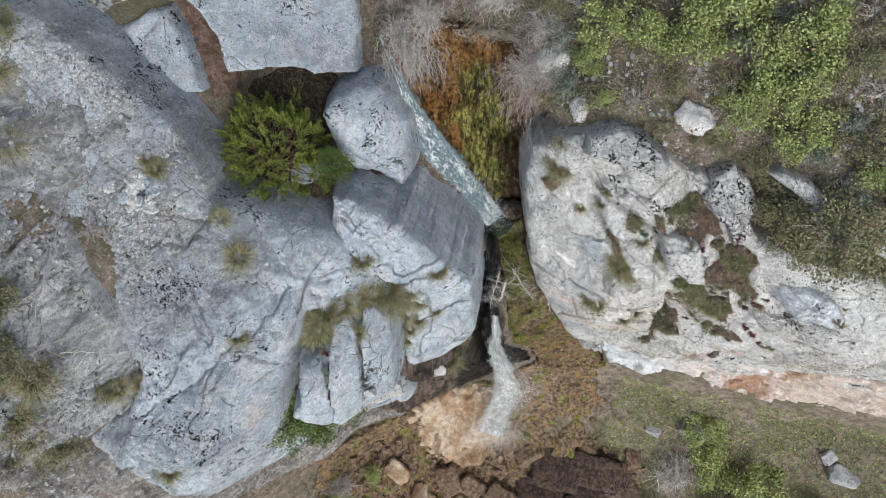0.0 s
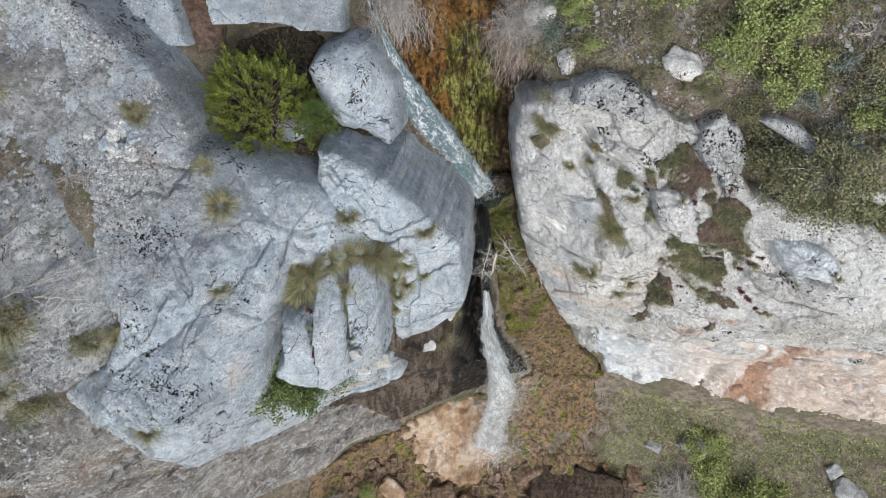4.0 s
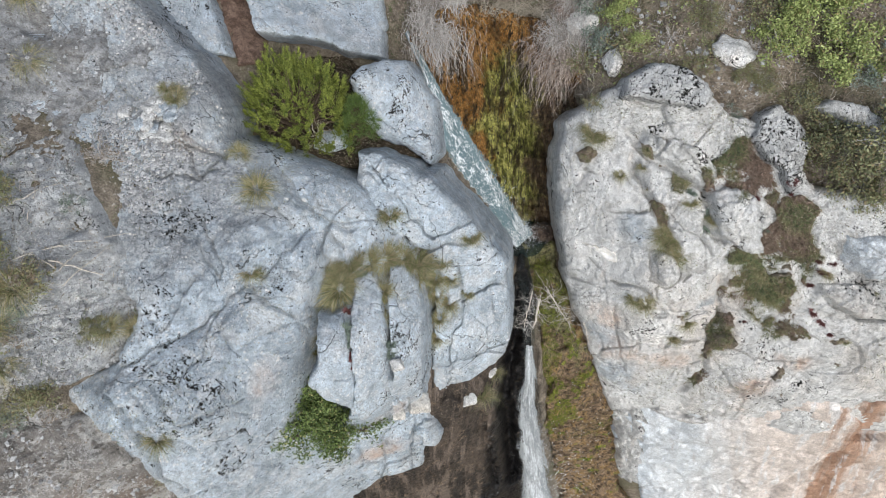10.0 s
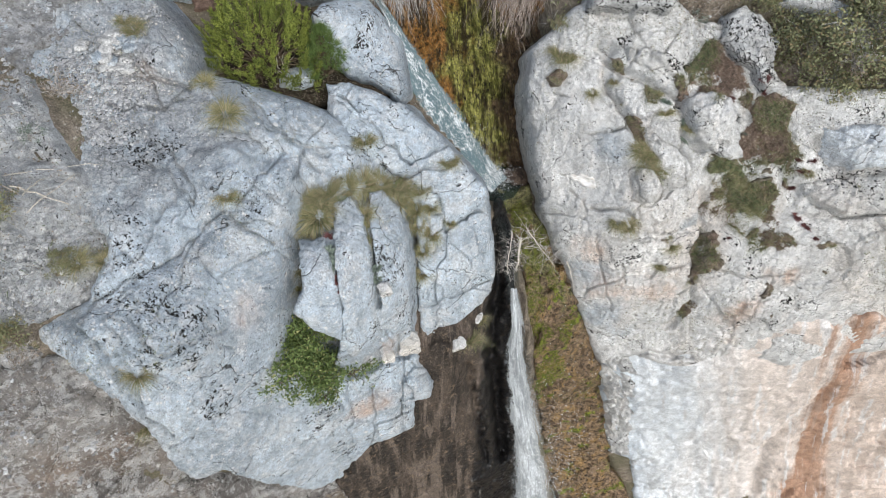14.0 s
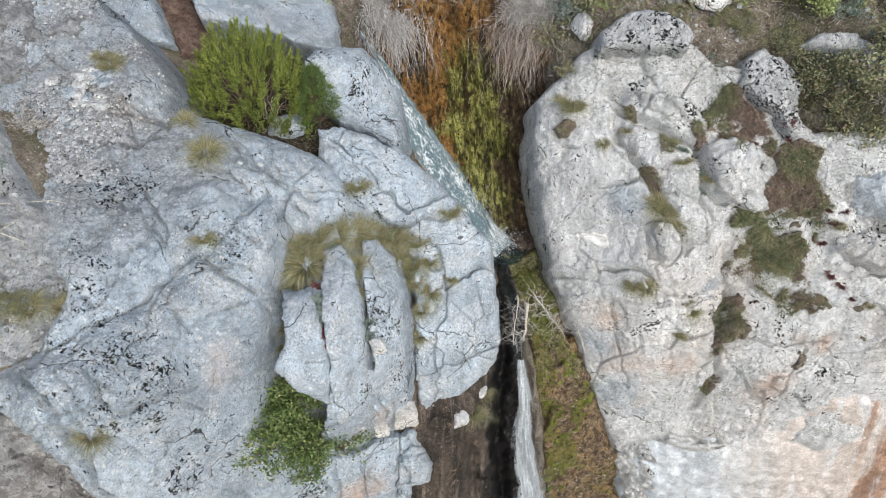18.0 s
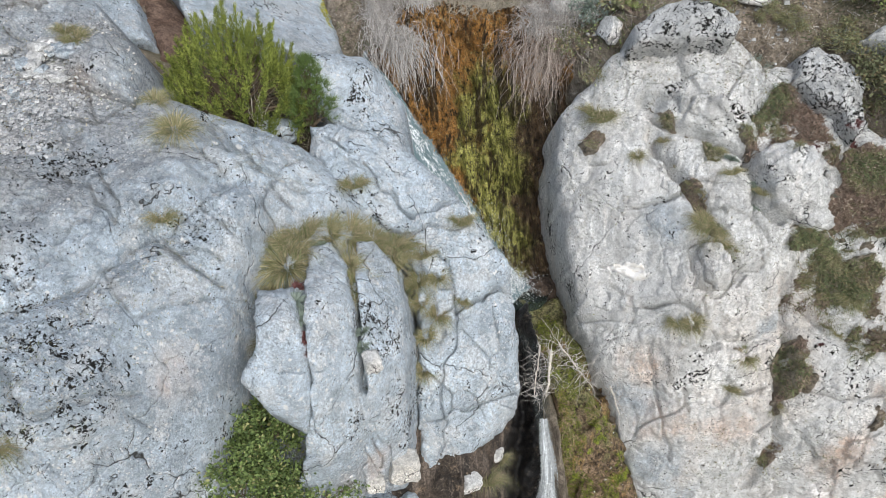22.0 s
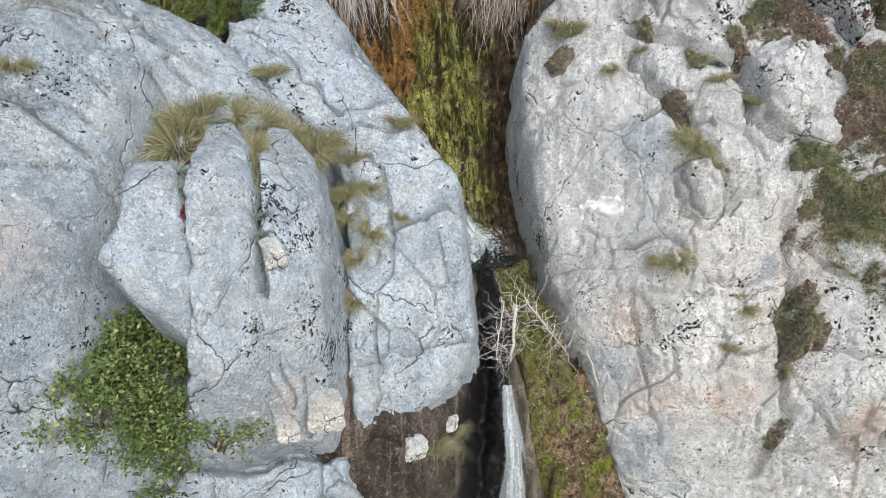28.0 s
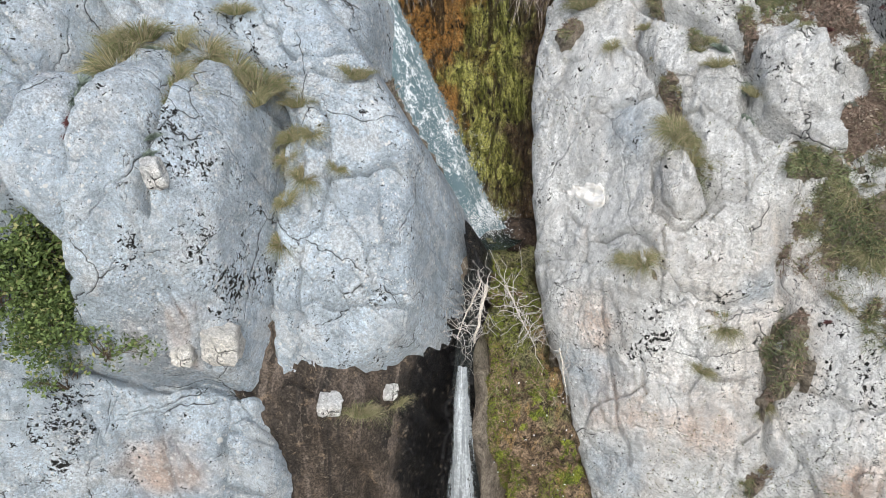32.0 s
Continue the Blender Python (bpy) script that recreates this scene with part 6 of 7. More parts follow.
for q in range(per):
    f = q / per
    root = tip + axis * (0.1 - 0.3 * (1 - f))
    out = unit(axis * (0.75 + 0.9 * f) + unit(np.cross(axis, scatter_dirs(n))) * (0.95 - 0.75 * f))
    for s in range(steps):
        spots.append(root + out * (0.11 * (1.15 - 0.5 * f)) * s / steps)
        dirs.append(unit(out + scatter_dirs(n) * 0.75)), size.append(np.full(n, 0.037 * (1.2 - 0.5 * s / steps)))
v, f = leaves(np.concatenate(spots), np.concatenate(dirs), np.concatenate(size), 0.32)
part("crown", faces_mesh("crown", v, f), JUNIPER, juniper)
p, r = limb_set((0, -0.1, 0), tip[::3] * 0.85, 0.022)
part("branchwork", faces_mesh("branchwork", *tubes(p, r, 4)), BARK, juniper, "brown woody stems")

pine = empty("young_pine", (-2.9, 1.0, 2.85), "young pine with soft green needles beside the boulder", "tree")
n = 260
a = rng.uniform(0, 2 * math.pi, n)
hh = rng.uniform(0.12, 1.0, n)
rr = 0.36 * (1.08 - hh) ** 0.7 * rng.uniform(0.35, 1, n)
at = np.stack([rr * np.cos(a), rr * np.sin(a), hh * 0.85], 1)
per = 22
idx = np.repeat(np.arange(n), per)
d = unit(unit(at * np.array([1, 1, 0.2]) + np.array([0, 0, 0.25]))[idx] + scatter_dirs(n * per) * 0.75)
v, f = blades(at[idx], d, rng.uniform(0.07, 0.13, n * per), np.full(n * per, 0.005), 0.1, 1)
part("needles", faces_mesh("needles", v, f), PINE, pine)
p, r = limb_set((0, 0, 0), at[::4], 0.01)
p2, r2 = limb_set((0, 0, -0.1), np.array([[0.02, 0.0, 0.85]]), 0.025)
part("trunk", faces_mesh("trunk", *joined(tubes(p, r), tubes(p2, r2, 6))), BARK, pine, "slender brown trunk")


def leafy_shrub(count, radius, height, leaf, stems=40, clumps=26):
    """Stems from one foot, with leaves in loose clumps about their ends."""
    c = scatter_dirs(clumps, 0.7) * rng.uniform(0.45, 1.0, clumps)[:, None] * np.array([radius, radius, height])
    c[:, 2] = np.abs(c[:, 2]) + 0.08 * height
    which = rng.integers(0, clumps, count)
    at = c[which] + rng.normal(size=(count, 3)) * radius * np.array([0.125, 0.125, 0.1])
    out = unit(rng.normal(size=(count, 3)) * np.array([1, 1, 0.7]) + np.array([0, 0, 0.35]))
    v, f = leaves(at, out, rng.uniform(0.6, 1.15, count) * leaf, 0.55)
    ends = c[rng.integers(0, clumps, stems)] * rng.uniform(0.8, 1.15, stems)[:, None]
    p, r = limb_set((0, 0, -0.03), ends, 0.007)
    return faces_mesh("foliage", v, f), faces_mesh("stems", *tubes(p, r))


def shrub_kind(leaf_material, stem_material, label, name="shrub", **k):
    """A first shrub of a kind, copied afterwards."""
    ob = empty(name, (0, 0, -200), label, "shrub")
    fol, st = leafy_shrub(**k)
    part("foliage", fol, leaf_material, ob)
    part("branchwork", st, stem_material, ob)
    return ob


def plant_out(kinds, rows, group):
    used = set()
    for k, (x, y, z, s) in enumerate(rows):
        kind = kinds[k % len(kinds)]
        m = Matrix.Translation(rest(x, y, z)) @ pose(0, 0, 0, rng.uniform(-8, 8), rng.uniform(-8, 8), rng.uniform(0, 360))
        if kind.name in used or kind.location.z > -150:
            ob = copy_thing(kind, m)
        else:
            ob = kind
            ob.matrix_basis = m
        used.add(kind.name)
        ob.scale = (s * rng.uniform(0.9, 1.1), s * rng.uniform(0.9, 1.1), s)
        tagged(ob, group=group)


GREENS = [shrub_kind(LEAF, TWIG, "light green leafy shrub on the hillside", count=3400, radius=0.62, height=0.75, leaf=0.062, clumps=34),
          shrub_kind(LEAF, TWIG, "spring-green hillside shrub with open twigs", count=2600, radius=0.55, height=0.7, leaf=0.058, clumps=24),
          shrub_kind(OLIVE, TWIG_RED, "dull olive-brown shrub on the hillside", count=2400, radius=0.55, height=0.55, leaf=0.048, clumps=26, stems=70)]
plant_out(GREENS, [(0.91, 3.15, 4.1, 0.8), (1.53, 2.95, 4.2, 0.8), (3.0, 3.1, 4.7, 0.8), (2.03, 3.05, 4.4, 0.9), (2.93, 2.66, 4.5, 1.0), (4.58, 1.9, 4.3, 0.9), (2.85, 2.2, 4.0, 0.75), (3.35, 2.42, 4.4, 0.95), (4.06, 2.7, 4.9, 0.9),
                   (3.72, 2.0, 4.0, 0.8), (3.62, 2.85, 4.9, 1.0), (0.14, 3.7, 3.9, 0.7), (2.5, 3.4, 4.8, 1.1), (1.2, 3.9, 4.6, 1.1), (5.2, 2.3, 4.8, 1.0)], "green shrubs on the hillside")
plant_out(GREENS, [(4.99, 1.45, 4.1, 0.8), (4.4, 3.6, 5.4, 1.2), (5.6, 1.6, 4.3, 0.9), (0.4, 4.4, 4.6, 1.0), (2.0, 4.4, 5.2, 1.2), (1.9, 2.5, 4.1, 0.5), (3.4, 3.9, 5.3, 1.2), (5.3, 3.1, 5.3, 1.1), (6.2, 2.2, 4.8, 1.0), (0.7, 2.75, 3.9, 0.5), (1.0, 2.3, 3.75, 0.4), (2.4, 1.9, 3.7, 0.4)], "green shrubs on the hillside")
HEATH = [shrub_kind(OLIVE, TWIG_RED, "low brown heath shrub on the hillside", "dwarf_shrub", count=700, radius=0.3, height=0.22, leaf=0.036, clumps=22, stems=42),
         shrub_kind(LITTER, TWIG, "grey leafless dwarf shrub on the hillside", "dwarf_shrub", count=350, radius=0.34, height=0.24, leaf=0.034, clumps=18, stems=60),
         shrub_kind(SILVER, TWIG, "silver-green dwarf shrub on the hillside", "dwarf_shrub", count=900, radius=0.26, height=0.18, leaf=0.032, clumps=20, stems=30)]
spots = []
for k in range(400):
    uu, vv = rng.uniform(0.3, 7.2), rng.uniform(2.4, 6.8)
    if len(spots) < 110 and not any((uu - a) ** 2 + (vv - b) ** 2 < 0.1 for a, b in spots) and all(inside_gap(np.array([uu]), np.array([vv]), o)[0] < 0.05 for o in (RIGHT, TOP, ROCK3, RIDGE)):
        spots.append((uu, vv))
plant_out(HEATH, [(*upright(uu, vv, 3.0), rng.uniform(0.7, 1.4)) for uu, vv in spots], "dwarf shrubs on the hillside")
PRICKLY = [shrub_kind(OLIVE, TWIG, "dark prickly cushion shrub on the slope", count=4200, radius=0.5, height=0.4, leaf=0.042, clumps=44, stems=90)]
plant_out(PRICKLY, [(3.9, 0.85, 3.6, 1.2), (4.4, 0.7, 3.7, 1.3), (4.2, 0.35, 3.4, 1.0), (4.95, 0.3, 3.5, 1.2), (5.5, 0.3, 3.2, 1.0), (3.35, 1.75, 3.5, 0.7), (2.7, 1.95, 3.6, 0.5), (5.8, 0.9, 3.8, 1.1)], "cushion shrubs on the slope")
plant_out(HEATH, [(*upright(rng.uniform(-7.6, -5.7), rng.uniform(-1.0, 2.4), 4.0), rng.uniform(0.7, 1.2)) for k in range(16)], "dwarf shrubs on the scree")
plant_out(PRICKLY, [(-6.6, -2.0, 4.0, 0.8), (-6.9, -2.9, 3.8, 0.9), (-6.2, -3.3, 2.9, 0.7), (-6.75, -1.3, 4.1, 0.7), (-7.3, -0.5, 4.3, 0.9), (-7.1, 2.3, 4.7, 0.8), (-6.5, 3.0, 4.6, 0.5), (-7.4, -3.6, 3.6, 0.9), (-5.6, -2.45, 3.1, 0.45)], "scrub beside the outcrop")
plant_out(GREENS, [(10.1, -3.3, -16.2, 2.0), (8.3, -2.7, -16.3, 1.8), (9.5, -4.0, -16.6, 2.0), (8.2, -1.4, -15.3, 1.3), (12.5, -4.0, -16, 1.8), (6.5, -4.8, -17, 1.4), (-4.4, -5.0, -17, 1.3), (-3.2, -4.2, -17, 1.0)], "green shrubs in the valley")

SIDE = [shrub_kind(CLEFT_LEAF, BARK, "bushy green shrub rooted in the cleft", "cleft_shrub", count=4600, radius=0.52, height=0.62, leaf=0.052, clumps=40, stems=60)]
plant_out(SIDE, [(-3.2, -2.75, 1.55, 1.0), (-3.3, -2.85, 1.0, 1.0), (-2.95, -2.75, 0.75, 0.85)], "shrubs in the cleft")
SAPLING = [shrub_kind(CLEFT_LEAF, BARK, "sparse leafy sapling hanging on the rock", "sapling", count=420, radius=0.42, height=0.4, leaf=0.055, clumps=22, stems=30)]
plant_out(SAPLING, [(-2.55, -2.75, 0.75, 0.9), (-2.9, -2.75, 0.25, 0.9)], "saplings below the cleft")


def bare_shrub(name, material, count, radius, height, label, thick=0.0065, droop=0.15, lean=(0, 0)):
    ob = empty(name, (0, 0, -200), label, "shrub")
    ends = scatter_dirs(count, 0.7) * np.array([radius, radius, height]) * rng.uniform(0.6, 1.1, count)[:, None]
    ends[:, 2] = np.abs(ends[:, 2])
    ends[:, :2] += np.array(lean)
    p = arcs(rng.normal(size=(count, 3)) * 0.3 * radius * np.array([1, 1, 0.1]), ends, np.full(count, droop), 7, 0.018)
    r = thick * np.linspace(1, 0.35, 7)[None] * rng.uniform(0.6, 1.2, count)[:, None]
    forks = rng.integers(0, count, count * 2)
    k = rng.integers(2, 6, count * 2)
    s = p[forks, k]
    e = s + (p[forks, k] - p[forks, k - 1]) * rng.uniform(0.8, 2.2, (count * 2, 1)) + rng.normal(size=s.shape) * 0.09 * radius
    p2 = arcs(s, e, np.zeros(count * 2), 5, 0.012)
    r2 = np.repeat(np.array([[0.5, 0.42, 0.34, 0.28, 0.2]]) * thick, count * 2, 0)
    part("twiggy_crown", faces_mesh("twiggy_crown", *joined(tubes(p, r), tubes(p2, r2))), material, ob)
    return ob


BARE = [bare_shrub("bare_shrub", TWIG, 210, 0.55, 0.65, "leafless grey twiggy shrub above the gully", 0.005), bare_shrub("bare_shrub", TWIG_RED, 120, 0.5, 0.5, "leafless brown twiggy shrub at the gully rim"),
        bare_shrub("bare_shrub", TWIG, 130, 0.45, 0.8, "tall leafless grey shrub beside the stream", 0.0055)]
plant_out(BARE, [(-2.3, 4.1, 2.9, 0.8), (-2.0, 3.7, 3.0, 0.7), (-1.33, 4.0, 3.35, 0.8), (-0.7, 3.9, 3.45, 0.8), (0.0, 3.3, 3.3, 0.7), (0.2, 2.9, 3.2, 0.7), (0.05, 3.3, 3.6, 0.9), (-2.3, 5.3, 3.2, 1.1), (-1.9, 5.9, 3.4, 1.1), (-1.4, 5.3, 3.5, 1.2), (-0.7, 4.7, 3.8, 1.1)], "bare shrubs above the gully")
plant_out(BARE, [(-0.15, 2.95, 3.1, 0.8), (0.15, 2.5, 3.1, 0.75), (-2.2, 3.3, 3.0, 0.7), (-1.7, 3.55, 3.2, 0.8), (-1.0, 4.2, 3.6, 1.0), (-1.9, 4.6, 3.2, 1.0), (-2.5, 6.6, 3.5, 1.2), (0.3, 3.9, 4.1, 0.8), (0.25, 2.65, 3.3, 0.7)], "bare shrubs above the gully")
plant_out(BARE, [(7.6, -3.3, -16.5, 2.0), (5.8, -4.2, -17, 1.8), (-4.2, -4.2, -17, 1.6), (-6.9, -1.7, 4.2, 0.8), (-7.3, -2.4, 4.0, 0.8), (-6.6, -3.6, 3.2, 0.7)], "bare shrubs on the slopes")

def fringe(name, label, count, foot, spread3, reach, material, thick=0.0036):
    """Dead stems that spring from a rim and droop over it."""
    start = np.array(foot) + rng.normal(size=(count, 3)) * np.array(spread3)
    end = start + np.stack([rng.normal(reach[0], 0.2, count), rng.uniform(reach[1], 0.08, count), rng.uniform(reach[2], 0.06, count)], 1)
    v, f = tubes(arcs(start, end, rng.uniform(0.03, 0.26, count), 7, 0.028), np.repeat(np.linspace(thick, thick * 0.45, 7)[None], count, 0))
    me = faces_mesh(name, v, f)
    me.materials.append(material)
    tagged(new(name, me), label, "grass")


fringe("hanging_grass", "bleached dead grass hanging over the gully rim", 420, (-2.0, 3.2, 3.05), (0.2, 0.14, 0.1), (0.1, -0.5, -0.8), TWIG)
fringe("twig_fringe", "grey-brown dead twigs drooping over the gully rim", 620, (0.1, 2.85, 3.15), (0.24, 0.16, 0.12), (-0.16, -0.5, -0.75), TWIG_MIX)
fringe("rim_grass", "pale dead grass matted along the gully rim", 160, (-0.9, 3.3, 3.38), (0.35, 0.06, 0.04), (0.2, -0.16, -0.12), PALE)
SAP = bare_shrub("bare_sapling", DEAD, 9, 0.22, 0.95, "slim leafless pale sapling before the juniper", 0.009, 0.0)
SAP.matrix_basis = Matrix.Translation(rest(-3.52, 0.55, 3.2))

# dead wood
def log(name, a, b, thick, label, forks=0):
    ob = empty(name, a, label, "branch")
    rel = np.array(b) - np.array(a)
    p = arcs(np.zeros((1, 3)), rel[None], np.array([0.02]), 8, 0.008)
    pieces = [tubes(p, thick * np.linspace(1, 0.55, 8)[None], 7)]
    if forks:
        s = p[0, rng.integers(0, 8, forks)]
        e = s + rng.normal(size=(forks, 3)) * np.array([0.2, 0.14, 0.22])
        pieces.append(tubes(arcs(s, e, np.zeros(forks), 6, 0.02), np.repeat(np.linspace(0.0038, 0.0016, 6)[None], forks, 0), 4))
    part("wood", faces_mesh(name, pieces[0][0], pieces[0][1], True), DEAD, ob)
    if forks:
        part("brushwood", faces_mesh("brushwood", *pieces[1]), TWIG, ob)
    return ob


log("dead_stick", (0.02, 0.1, 0.14), (-0.03, -0.18, -0.42), 0.022, "bleached broken stick standing in the spill", 46)
log("dead_branch", (0.7, 0.3, -0.15), (0.95, -0.15, -0.75), 0.012, "tangle of dead roots against the buttress", 40)
log("dead_branch", (0.15, 0.35, 0.02), (0.55, -0.05, -0.35), 0.009, "thin dead branch lying on the mossy ledge", 60)
log("dead_branch", (-0.1, 0.3, 0.05), (-0.2, -0.25, -0.35), 0.009, "thin dead branch caught in the spill", 40)
for k, (x, y, z, turn, ln) in enumerate([(-6.5, -1.4, 4.1, 40, 0.5), (-6.27, -1.57, 3.95, 100, 0.6), (-6.0, -1.74, 3.8, 10, 0.7), (-5.8, -2.05, 3.5, 60, 0.6), (-5.86, -1.87, 3.6, 150, 0.5), (-6.3, -2.0, 3.9, 20, 0.5)]):
    q = rest(x, y, z) + Vector((0, 0, 0.04))
    d = Vector((math.cos(radians(turn)), math.sin(radians(turn)), 0)) * ln
    q2 = rest(*(q + d)) + Vector((0, 0, 0.05))
    log("dry_stick", tuple(q), tuple(q2), 0.007, "bleached dry stick lying on the scree")


log("dead_branch", (-6.1, 2.87, 4.2), (-5.68, 3.3, 4.02), 0.022, "bleached forked branch lying on the soil joint", 5)
log("dry_stick", (-5.95, -2.25, 4.24), (-5.5, -2.12, 3.76), 0.01, "bleached dry stick lying on the scree")
log("dry_stick", (-5.8, -2.35, 4.2), (-5.75, -1.95, 4.02), 0.009, "bleached dry stick lying on the scree")

# turf, litter and pebbles
COVER = [ROCKS[k] for k in ROCKS if not k.startswith(("soil_pocket", "rubble_bed", "cliff_foot", "gravel_patch", "scree", "dirt_bank", "hollow", "soil_joint"))]


def strewn(count, u0, u1, v0, v1, on=None, patch=0.0, seed=0):
    """Spots on the open ground, or on one rock surface, thinned into patches."""
    u, v = rng.uniform(u0, u1, count), rng.uniform(v0, v1, count)
    if patch:
        ok = fbm(u * 0.9, v * 0.9, seed, 3, seed + 5) > patch * rng.uniform(0.2, 1.6, count) - 0.5
        u, v = u[ok], v[ok]
    if on:
        h, gap = ROCKS[on][0](u, v)
        u, v, h = u[gap > 0.03], v[gap > 0.03], h[gap > 0.03]
    else:
        h = ground_height(u, v)
        free = np.ones(len(u), bool)
        for height, (a, b, c, d) in COVER:
            near = (u > a) & (u < b) & (v > c) & (v < d)
            if near.any():
                hh, gap = height(u[near], v[near])
                free[near] &= ~((gap > 0) & (hh > h[near]))
        u, v, h = u[free], v[free], h[free]
    return np.stack(upright(u, v, h), 1)


def turf(name, at, length, width, material, label, lean=0.5, droop=0.35):
    n = len(at)
    d = unit(scatter_dirs(n) * lean + np.array([0, -0.15, 0.8]))
    v, f = blades(at, d, rng.uniform(0.4, 1, n) * length, np.full(n, width), droop, 2)
    me = faces_mesh(name, v, f)
    me.materials.append(material)
    return tagged(new(name, me), label, "grass", kind="stuff")


def litter(name, at, size, material, label, category="leaves"):
    n = len(at)
    v, f = leaves(at + np.array([0, -0.004, 0.008]), unit(rng.normal(size=(n, 3)) * np.array([1, 1, 0.35])), rng.uniform(0.5, 1.2, n) * size, 0.6)
    me = faces_mesh(name, v, f)
    me.materials.append(material)
    return tagged(new(name, me), label, category, kind="stuff")


hill = strewn(52000, -3.0, 7.5, 2.2, 8.5, patch=0.5, seed=1)
turf("hill_turf", hill, 0.17, 0.011, TURF, "short mixed turf on the hillside", 0.8)
litter("hill_litter", strewn(36000, -3.0, 7.5, 2.2, 8.5), 0.05, LITTER, "dry leaves strewn over the hillside")
litter("hill_herbs", strewn(30000, 0.2, 7.5, 2.4, 8.0, patch=0.6, seed=4), 0.05, LEAF, "low green herbs in the hillside turf")
turf("hill_twigs", strewn(14000, -2.5, 7.5, 2.2, 7.5), 0.24, 0.007, TWIG, "dead grey twigs lying on the hillside", 2.6, 0.0)
turf("bank_twigs", strewn(2500, -8.0, -5.0, -1.0, 4.0, on="scree36"), 0.22, 0.006, TWIG, "dead twigs strewn on the scree", 2.6, 0.0)
turf("bank_turf", strewn(30000, -8.5, -5.0, -4.0, 6.0, patch=0.6, seed=2), 0.16, 0.01, TURF, "sparse dry grass beside the outcrop", 0.8)
for k in ("scree36", "dirt_bank35"):
    turf("scree_grass", strewn(16000, -8.5, -4.7, -4.4, 5.8, on=k, patch=0.75, seed=8), 0.16, 0.01, TURF, "sparse dry grass growing through the rubble", 0.8)
    litter("scree_litter", strewn(9000, -8.5, -4.7, -4.4, 5.8, on=k), 0.03, LITTER, "dry leaves and chips on the rubble")
turf("valley_grass", strewn(36000, -9, 17, -16, -9.5, patch=0.15, seed=6), 0.3, 0.016, GRASS, "rough grass on the valley floor", 0.9)
litter("valley_herbs", strewn(30000, 5.0, 17, -15.5, -9.0, patch=0.2, seed=7), 0.085, LEAF, "green herbs on the valley floor")
for shape, seed in POCKETS:
    us, vs = [q[0] for q in shape], [q[1] for q in shape]
    wide = (max(us) - min(us)) * (max(vs) - min(vs))
    at = strewn(int(20000 * wide) + 160, min(us) - 0.1, max(us) + 0.1, min(vs) - 0.1, max(vs) + 0.1, on="soil_pocket%d" % seed)
    if len(at) < 5:
        continue
    grow = fbm(at[:, 0] * 2.6, at[:, 2] * 2.6, 3.0, 4, 17) + rng.normal(size=len(at)) * 0.12
    turf("pocket_grass", at[(grow > -0.05) & (grow < 0.3)], 0.11, 0.007, STRAW, "bleached grass in a pocket of the buttress", 1.0)
    if (grow > 0.2).sum() > 5:
        turf("pocket_turf", at[grow > 0.2], 0.13, 0.009, HERB, "green herbs and turf in a pocket of the buttress", 1.0)
    if (grow < 0.0).sum() > 5:
        turf("pocket_heath", at[grow < 0.0], 0.1, 0.008, HEATHER, "brown low heath in a pocket of the buttress", 1.1)
    for k in range(min(9, int(wide * 14))):
        q = at[rng.integers(0, len(at))]
        grass_tuft(*q, rng.uniform(0.35, 0.6), 2 + seed + k, "small olive tuft in the turf pocket", "tufts in the pockets", 20, SMALL)
    litter("pocket_herbs", at[::3], 0.036, (OLIVE, HEATHER, LITTER)[seed % 3], "low herbs in a pocket of the buttress", "herbs")
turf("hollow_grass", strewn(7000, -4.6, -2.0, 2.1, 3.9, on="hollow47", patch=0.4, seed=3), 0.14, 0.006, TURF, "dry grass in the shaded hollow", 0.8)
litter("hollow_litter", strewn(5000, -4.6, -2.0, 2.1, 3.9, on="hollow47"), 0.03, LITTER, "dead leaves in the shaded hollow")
moss_at = strewn(16000, -0.3, 2.2, -3.5, 1.0, on="mossy_ledge33", patch=0.8, seed=12)
turf("ledge_moss", moss_at, 0.045, 0.009, MOSSY, "bright green moss and liverwort on the ledge", 1.0, 0.6)
slab_moss = strewn(30000, -4.2, -2.7, 4.3, 6.8, on="rock_slab5")
mu, mv, _ = tilted(*slab_moss.T)
turf("slab_moss", slab_moss[line_gap(mu, mv, [(-3.62, 6.5), (-3.3, 5.95), (-3.02, 4.95)]) < 0.07 + 0.05 * fbm(mu * 3, mv * 3, 0.0, 2, 3)], 0.06, 0.014, YELLOW_MOSS, "yellow-green moss along the slab edge", 1.0, 0.6)
cushion = strewn(60000, -0.3, 1.4, -3.6, 1.0, on="mossy_ledge33")
cu, cv, _ = tilted(*cushion.T)
near = np.full(len(cushion), 9.0)
for mu, mv, mr in ((0.3, -0.3, 0.2), (0.3, -0.85, 0.22), (0.22, -1.15, 0.2), (0.45, -1.7, 0.22), (0.1, 0.4, 0.2), (0.4, 0.15, 0.16), (0.75, -2.6, 0.3), (0.62, -0.6, 0.12), (0.95, -1.6, 0.14)):
    near = np.minimum(near, np.hypot(cu - mu, (cv - mv) * 0.6) / mr)
turf("moss_cushion", cushion[near + 0.5 * fbm(cu * 5, cv * 5, 1.5, 3, 14) < 1.0], 0.05, 0.012, MOSSY, "thick yellow-green moss cushions beside the fall", 1.0, 0.6)
turf("ledge_grass", strewn(3000, -0.2, 0.9, -0.9, 1.0, on="mossy_ledge33", patch=0.4, seed=13), 0.2, 0.005, STRAW, "dead grass trailing over the ledge", 1.0, 0.9)


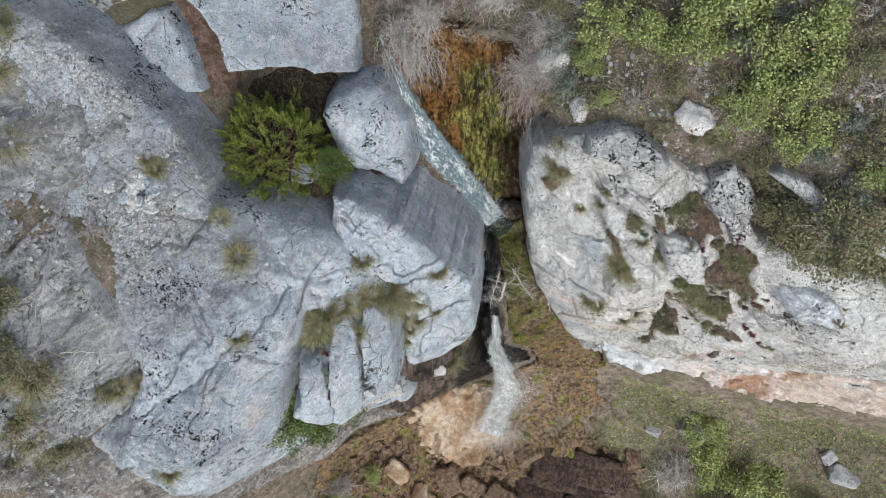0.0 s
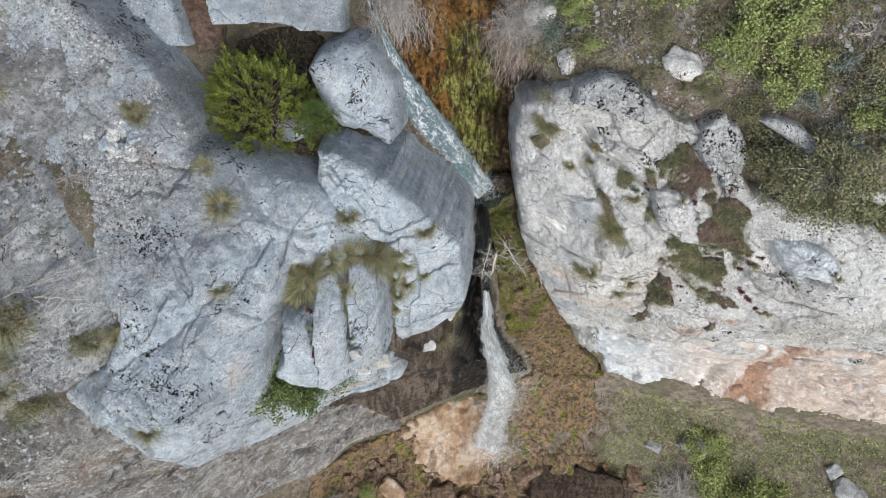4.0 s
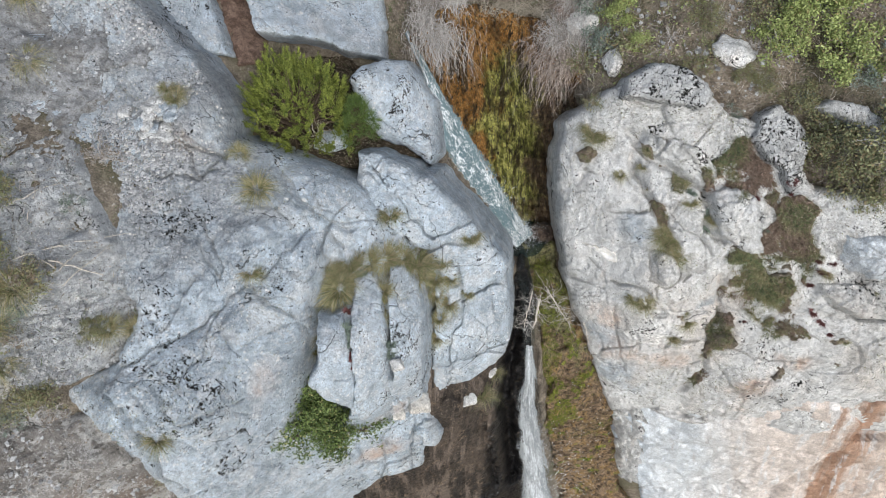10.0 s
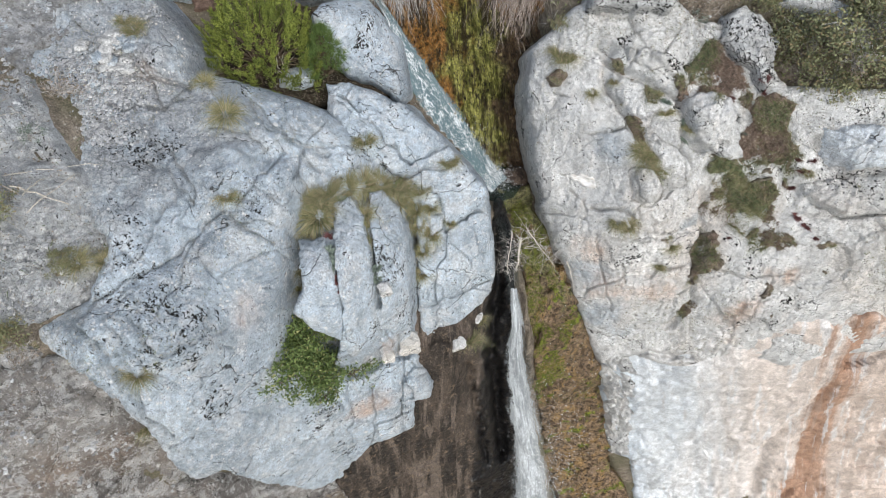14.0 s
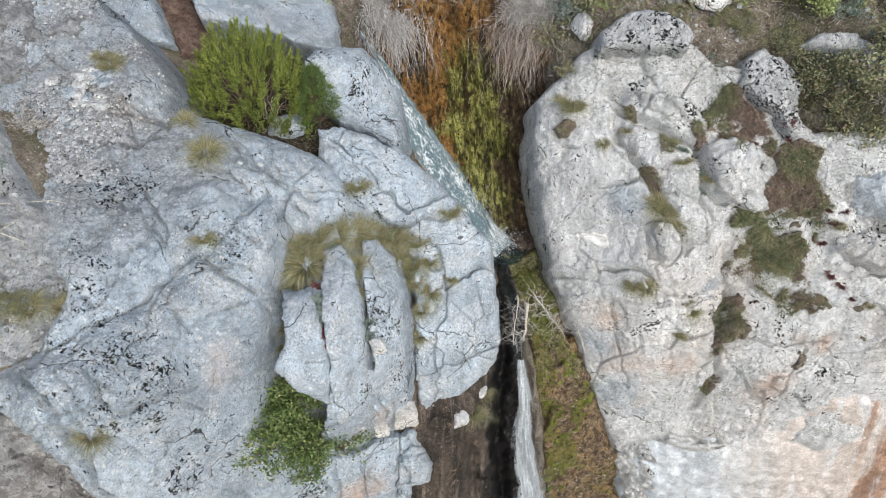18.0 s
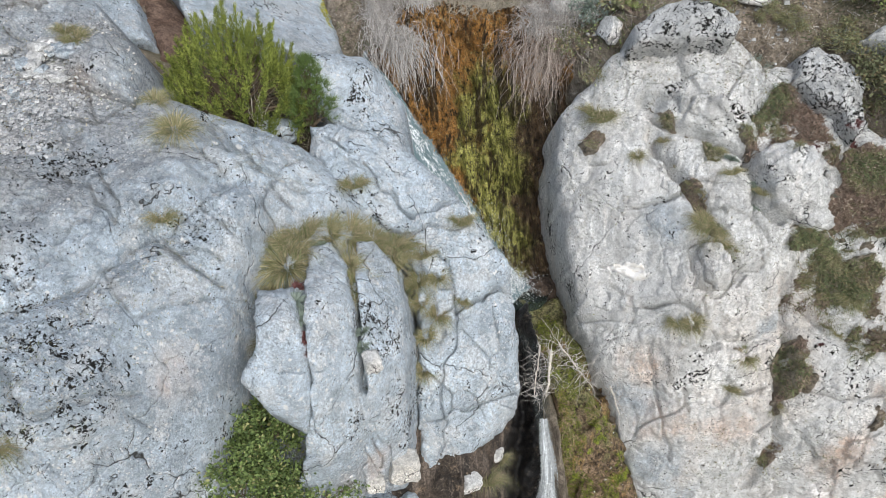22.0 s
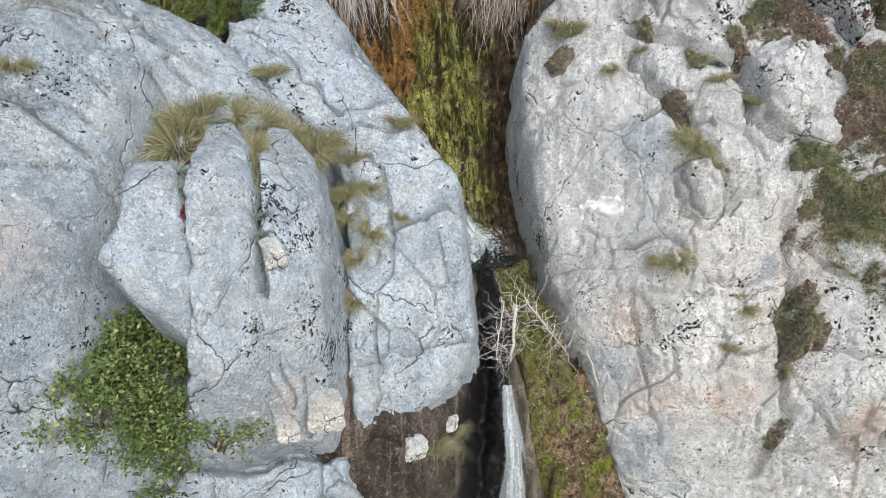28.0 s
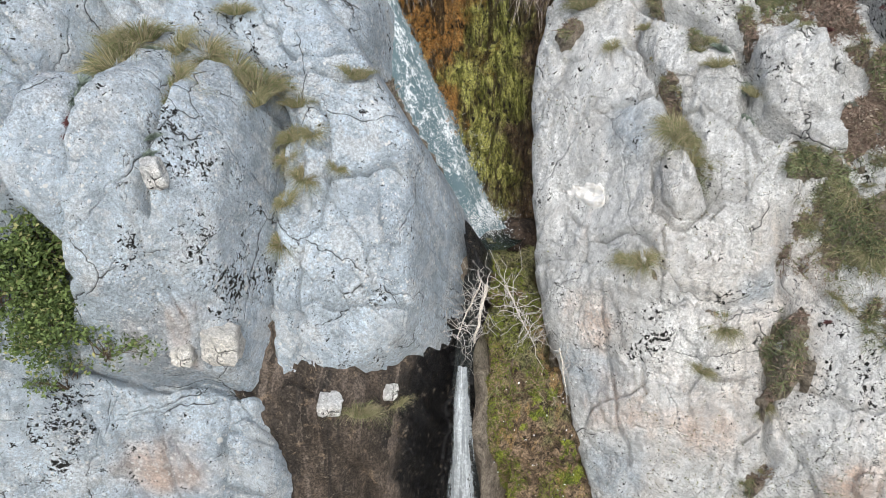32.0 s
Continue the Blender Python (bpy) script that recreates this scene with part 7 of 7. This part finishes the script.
def pebbles(name, at, small, large, material, label):
    """Loose angular stones, each a worn block of its own."""
    n = len(at)
    s = small + (large - small) * rng.uniform(0, 1, n) ** 2.2
    c = np.array([(a, b, c) for a in (-1, 1) for b in (-1, 1) for c in (-0.6, 0.6)])[None] * rng.uniform(0.45, 1.0, (n, 8, 3)) * s[:, None, None]
    a = rng.uniform(0, 6.3, n)
    x, y = c[..., 0] * np.cos(a)[:, None] - c[..., 1] * np.sin(a)[:, None], c[..., 0] * np.sin(a)[:, None] + c[..., 1] * np.cos(a)[:, None]
    c = np.stack([x, y + 0.4 * c[..., 2], c[..., 2]], -1) + at[:, None] + np.array([0, -0.3, 0.4]) * s[:, None, None] * 0.6
    q = np.array([[0, 1, 3, 2], [4, 6, 7, 5], [0, 4, 5, 1], [2, 3, 7, 6], [0, 2, 6, 4], [1, 5, 7, 3]])
    me = faces_mesh(name, c.reshape(-1, 3), (np.arange(n)[:, None, None] * 8 + q[None]).reshape(-1, 4))
    me.materials.append(material)
    return tagged(new(name, me), label, "gravel", kind="stuff")


pebbles("gravel", strewn(19000, -8.5, -4.9, -1.2, 6.0, on="scree36", patch=0.8, seed=27), 0.006, 0.032, PEBBLE, "loose grey gravel on the scree")
pebbles("gravel", strewn(6500, -8.5, -5.5, 2.0, 5.0, on="gravel_patch69", patch=0.5, seed=31), 0.006, 0.032, PEBBLE, "loose grey gravel lying on the outcrop")
pebbles("gravel", strewn(11000, -6.8, -4.9, 1.5, 4.5, on="dome1", patch=0.6, seed=9), 0.006, 0.028, PEBBLE, "pale pebbles scattered on the outcrop")
pebbles("gravel", strewn(9000, -8.5, -4.7, -4.4, 0.0, on="dirt_bank35", patch=0.6, seed=28), 0.006, 0.035, PEBBLE, "loose rubble on the soiled bank")
pebbles("gravel", strewn(5000, 0.3, 7.5, 2.3, 7.0, patch=0.7, seed=23), 0.012, 0.05, PEBBLE, "pale stones lying on the hillside")
chips = strewn(2600, -6.9, -4.4, 2.1, 4.5, on="dome1", patch=0.75, seed=9)
litter("rock_chips", chips, 0.05, FRESH, "pale stone chips scattered on the outcrop", "gravel")
at = strewn(60000, 0.1, 6.5, -2.0, 3.6, on="front7", patch=1.05, seed=17)
turf("ledge_tufts", at, 0.07, 0.006, TURF, "small dry plants rooted in pits of the buttress", 0.9)
litter("rock_herbs", at[::4], 0.028, OLIVE, "low olive herbs in pits of the buttress", "herbs")
at = strewn(30000, -6.5, -2.6, -1.2, 4.4, on="dome1", patch=1.15, seed=19)
turf("crack_grass", at, 0.06, 0.006, STRAW, "short dry grass in cracks of the outcrop", 0.9)
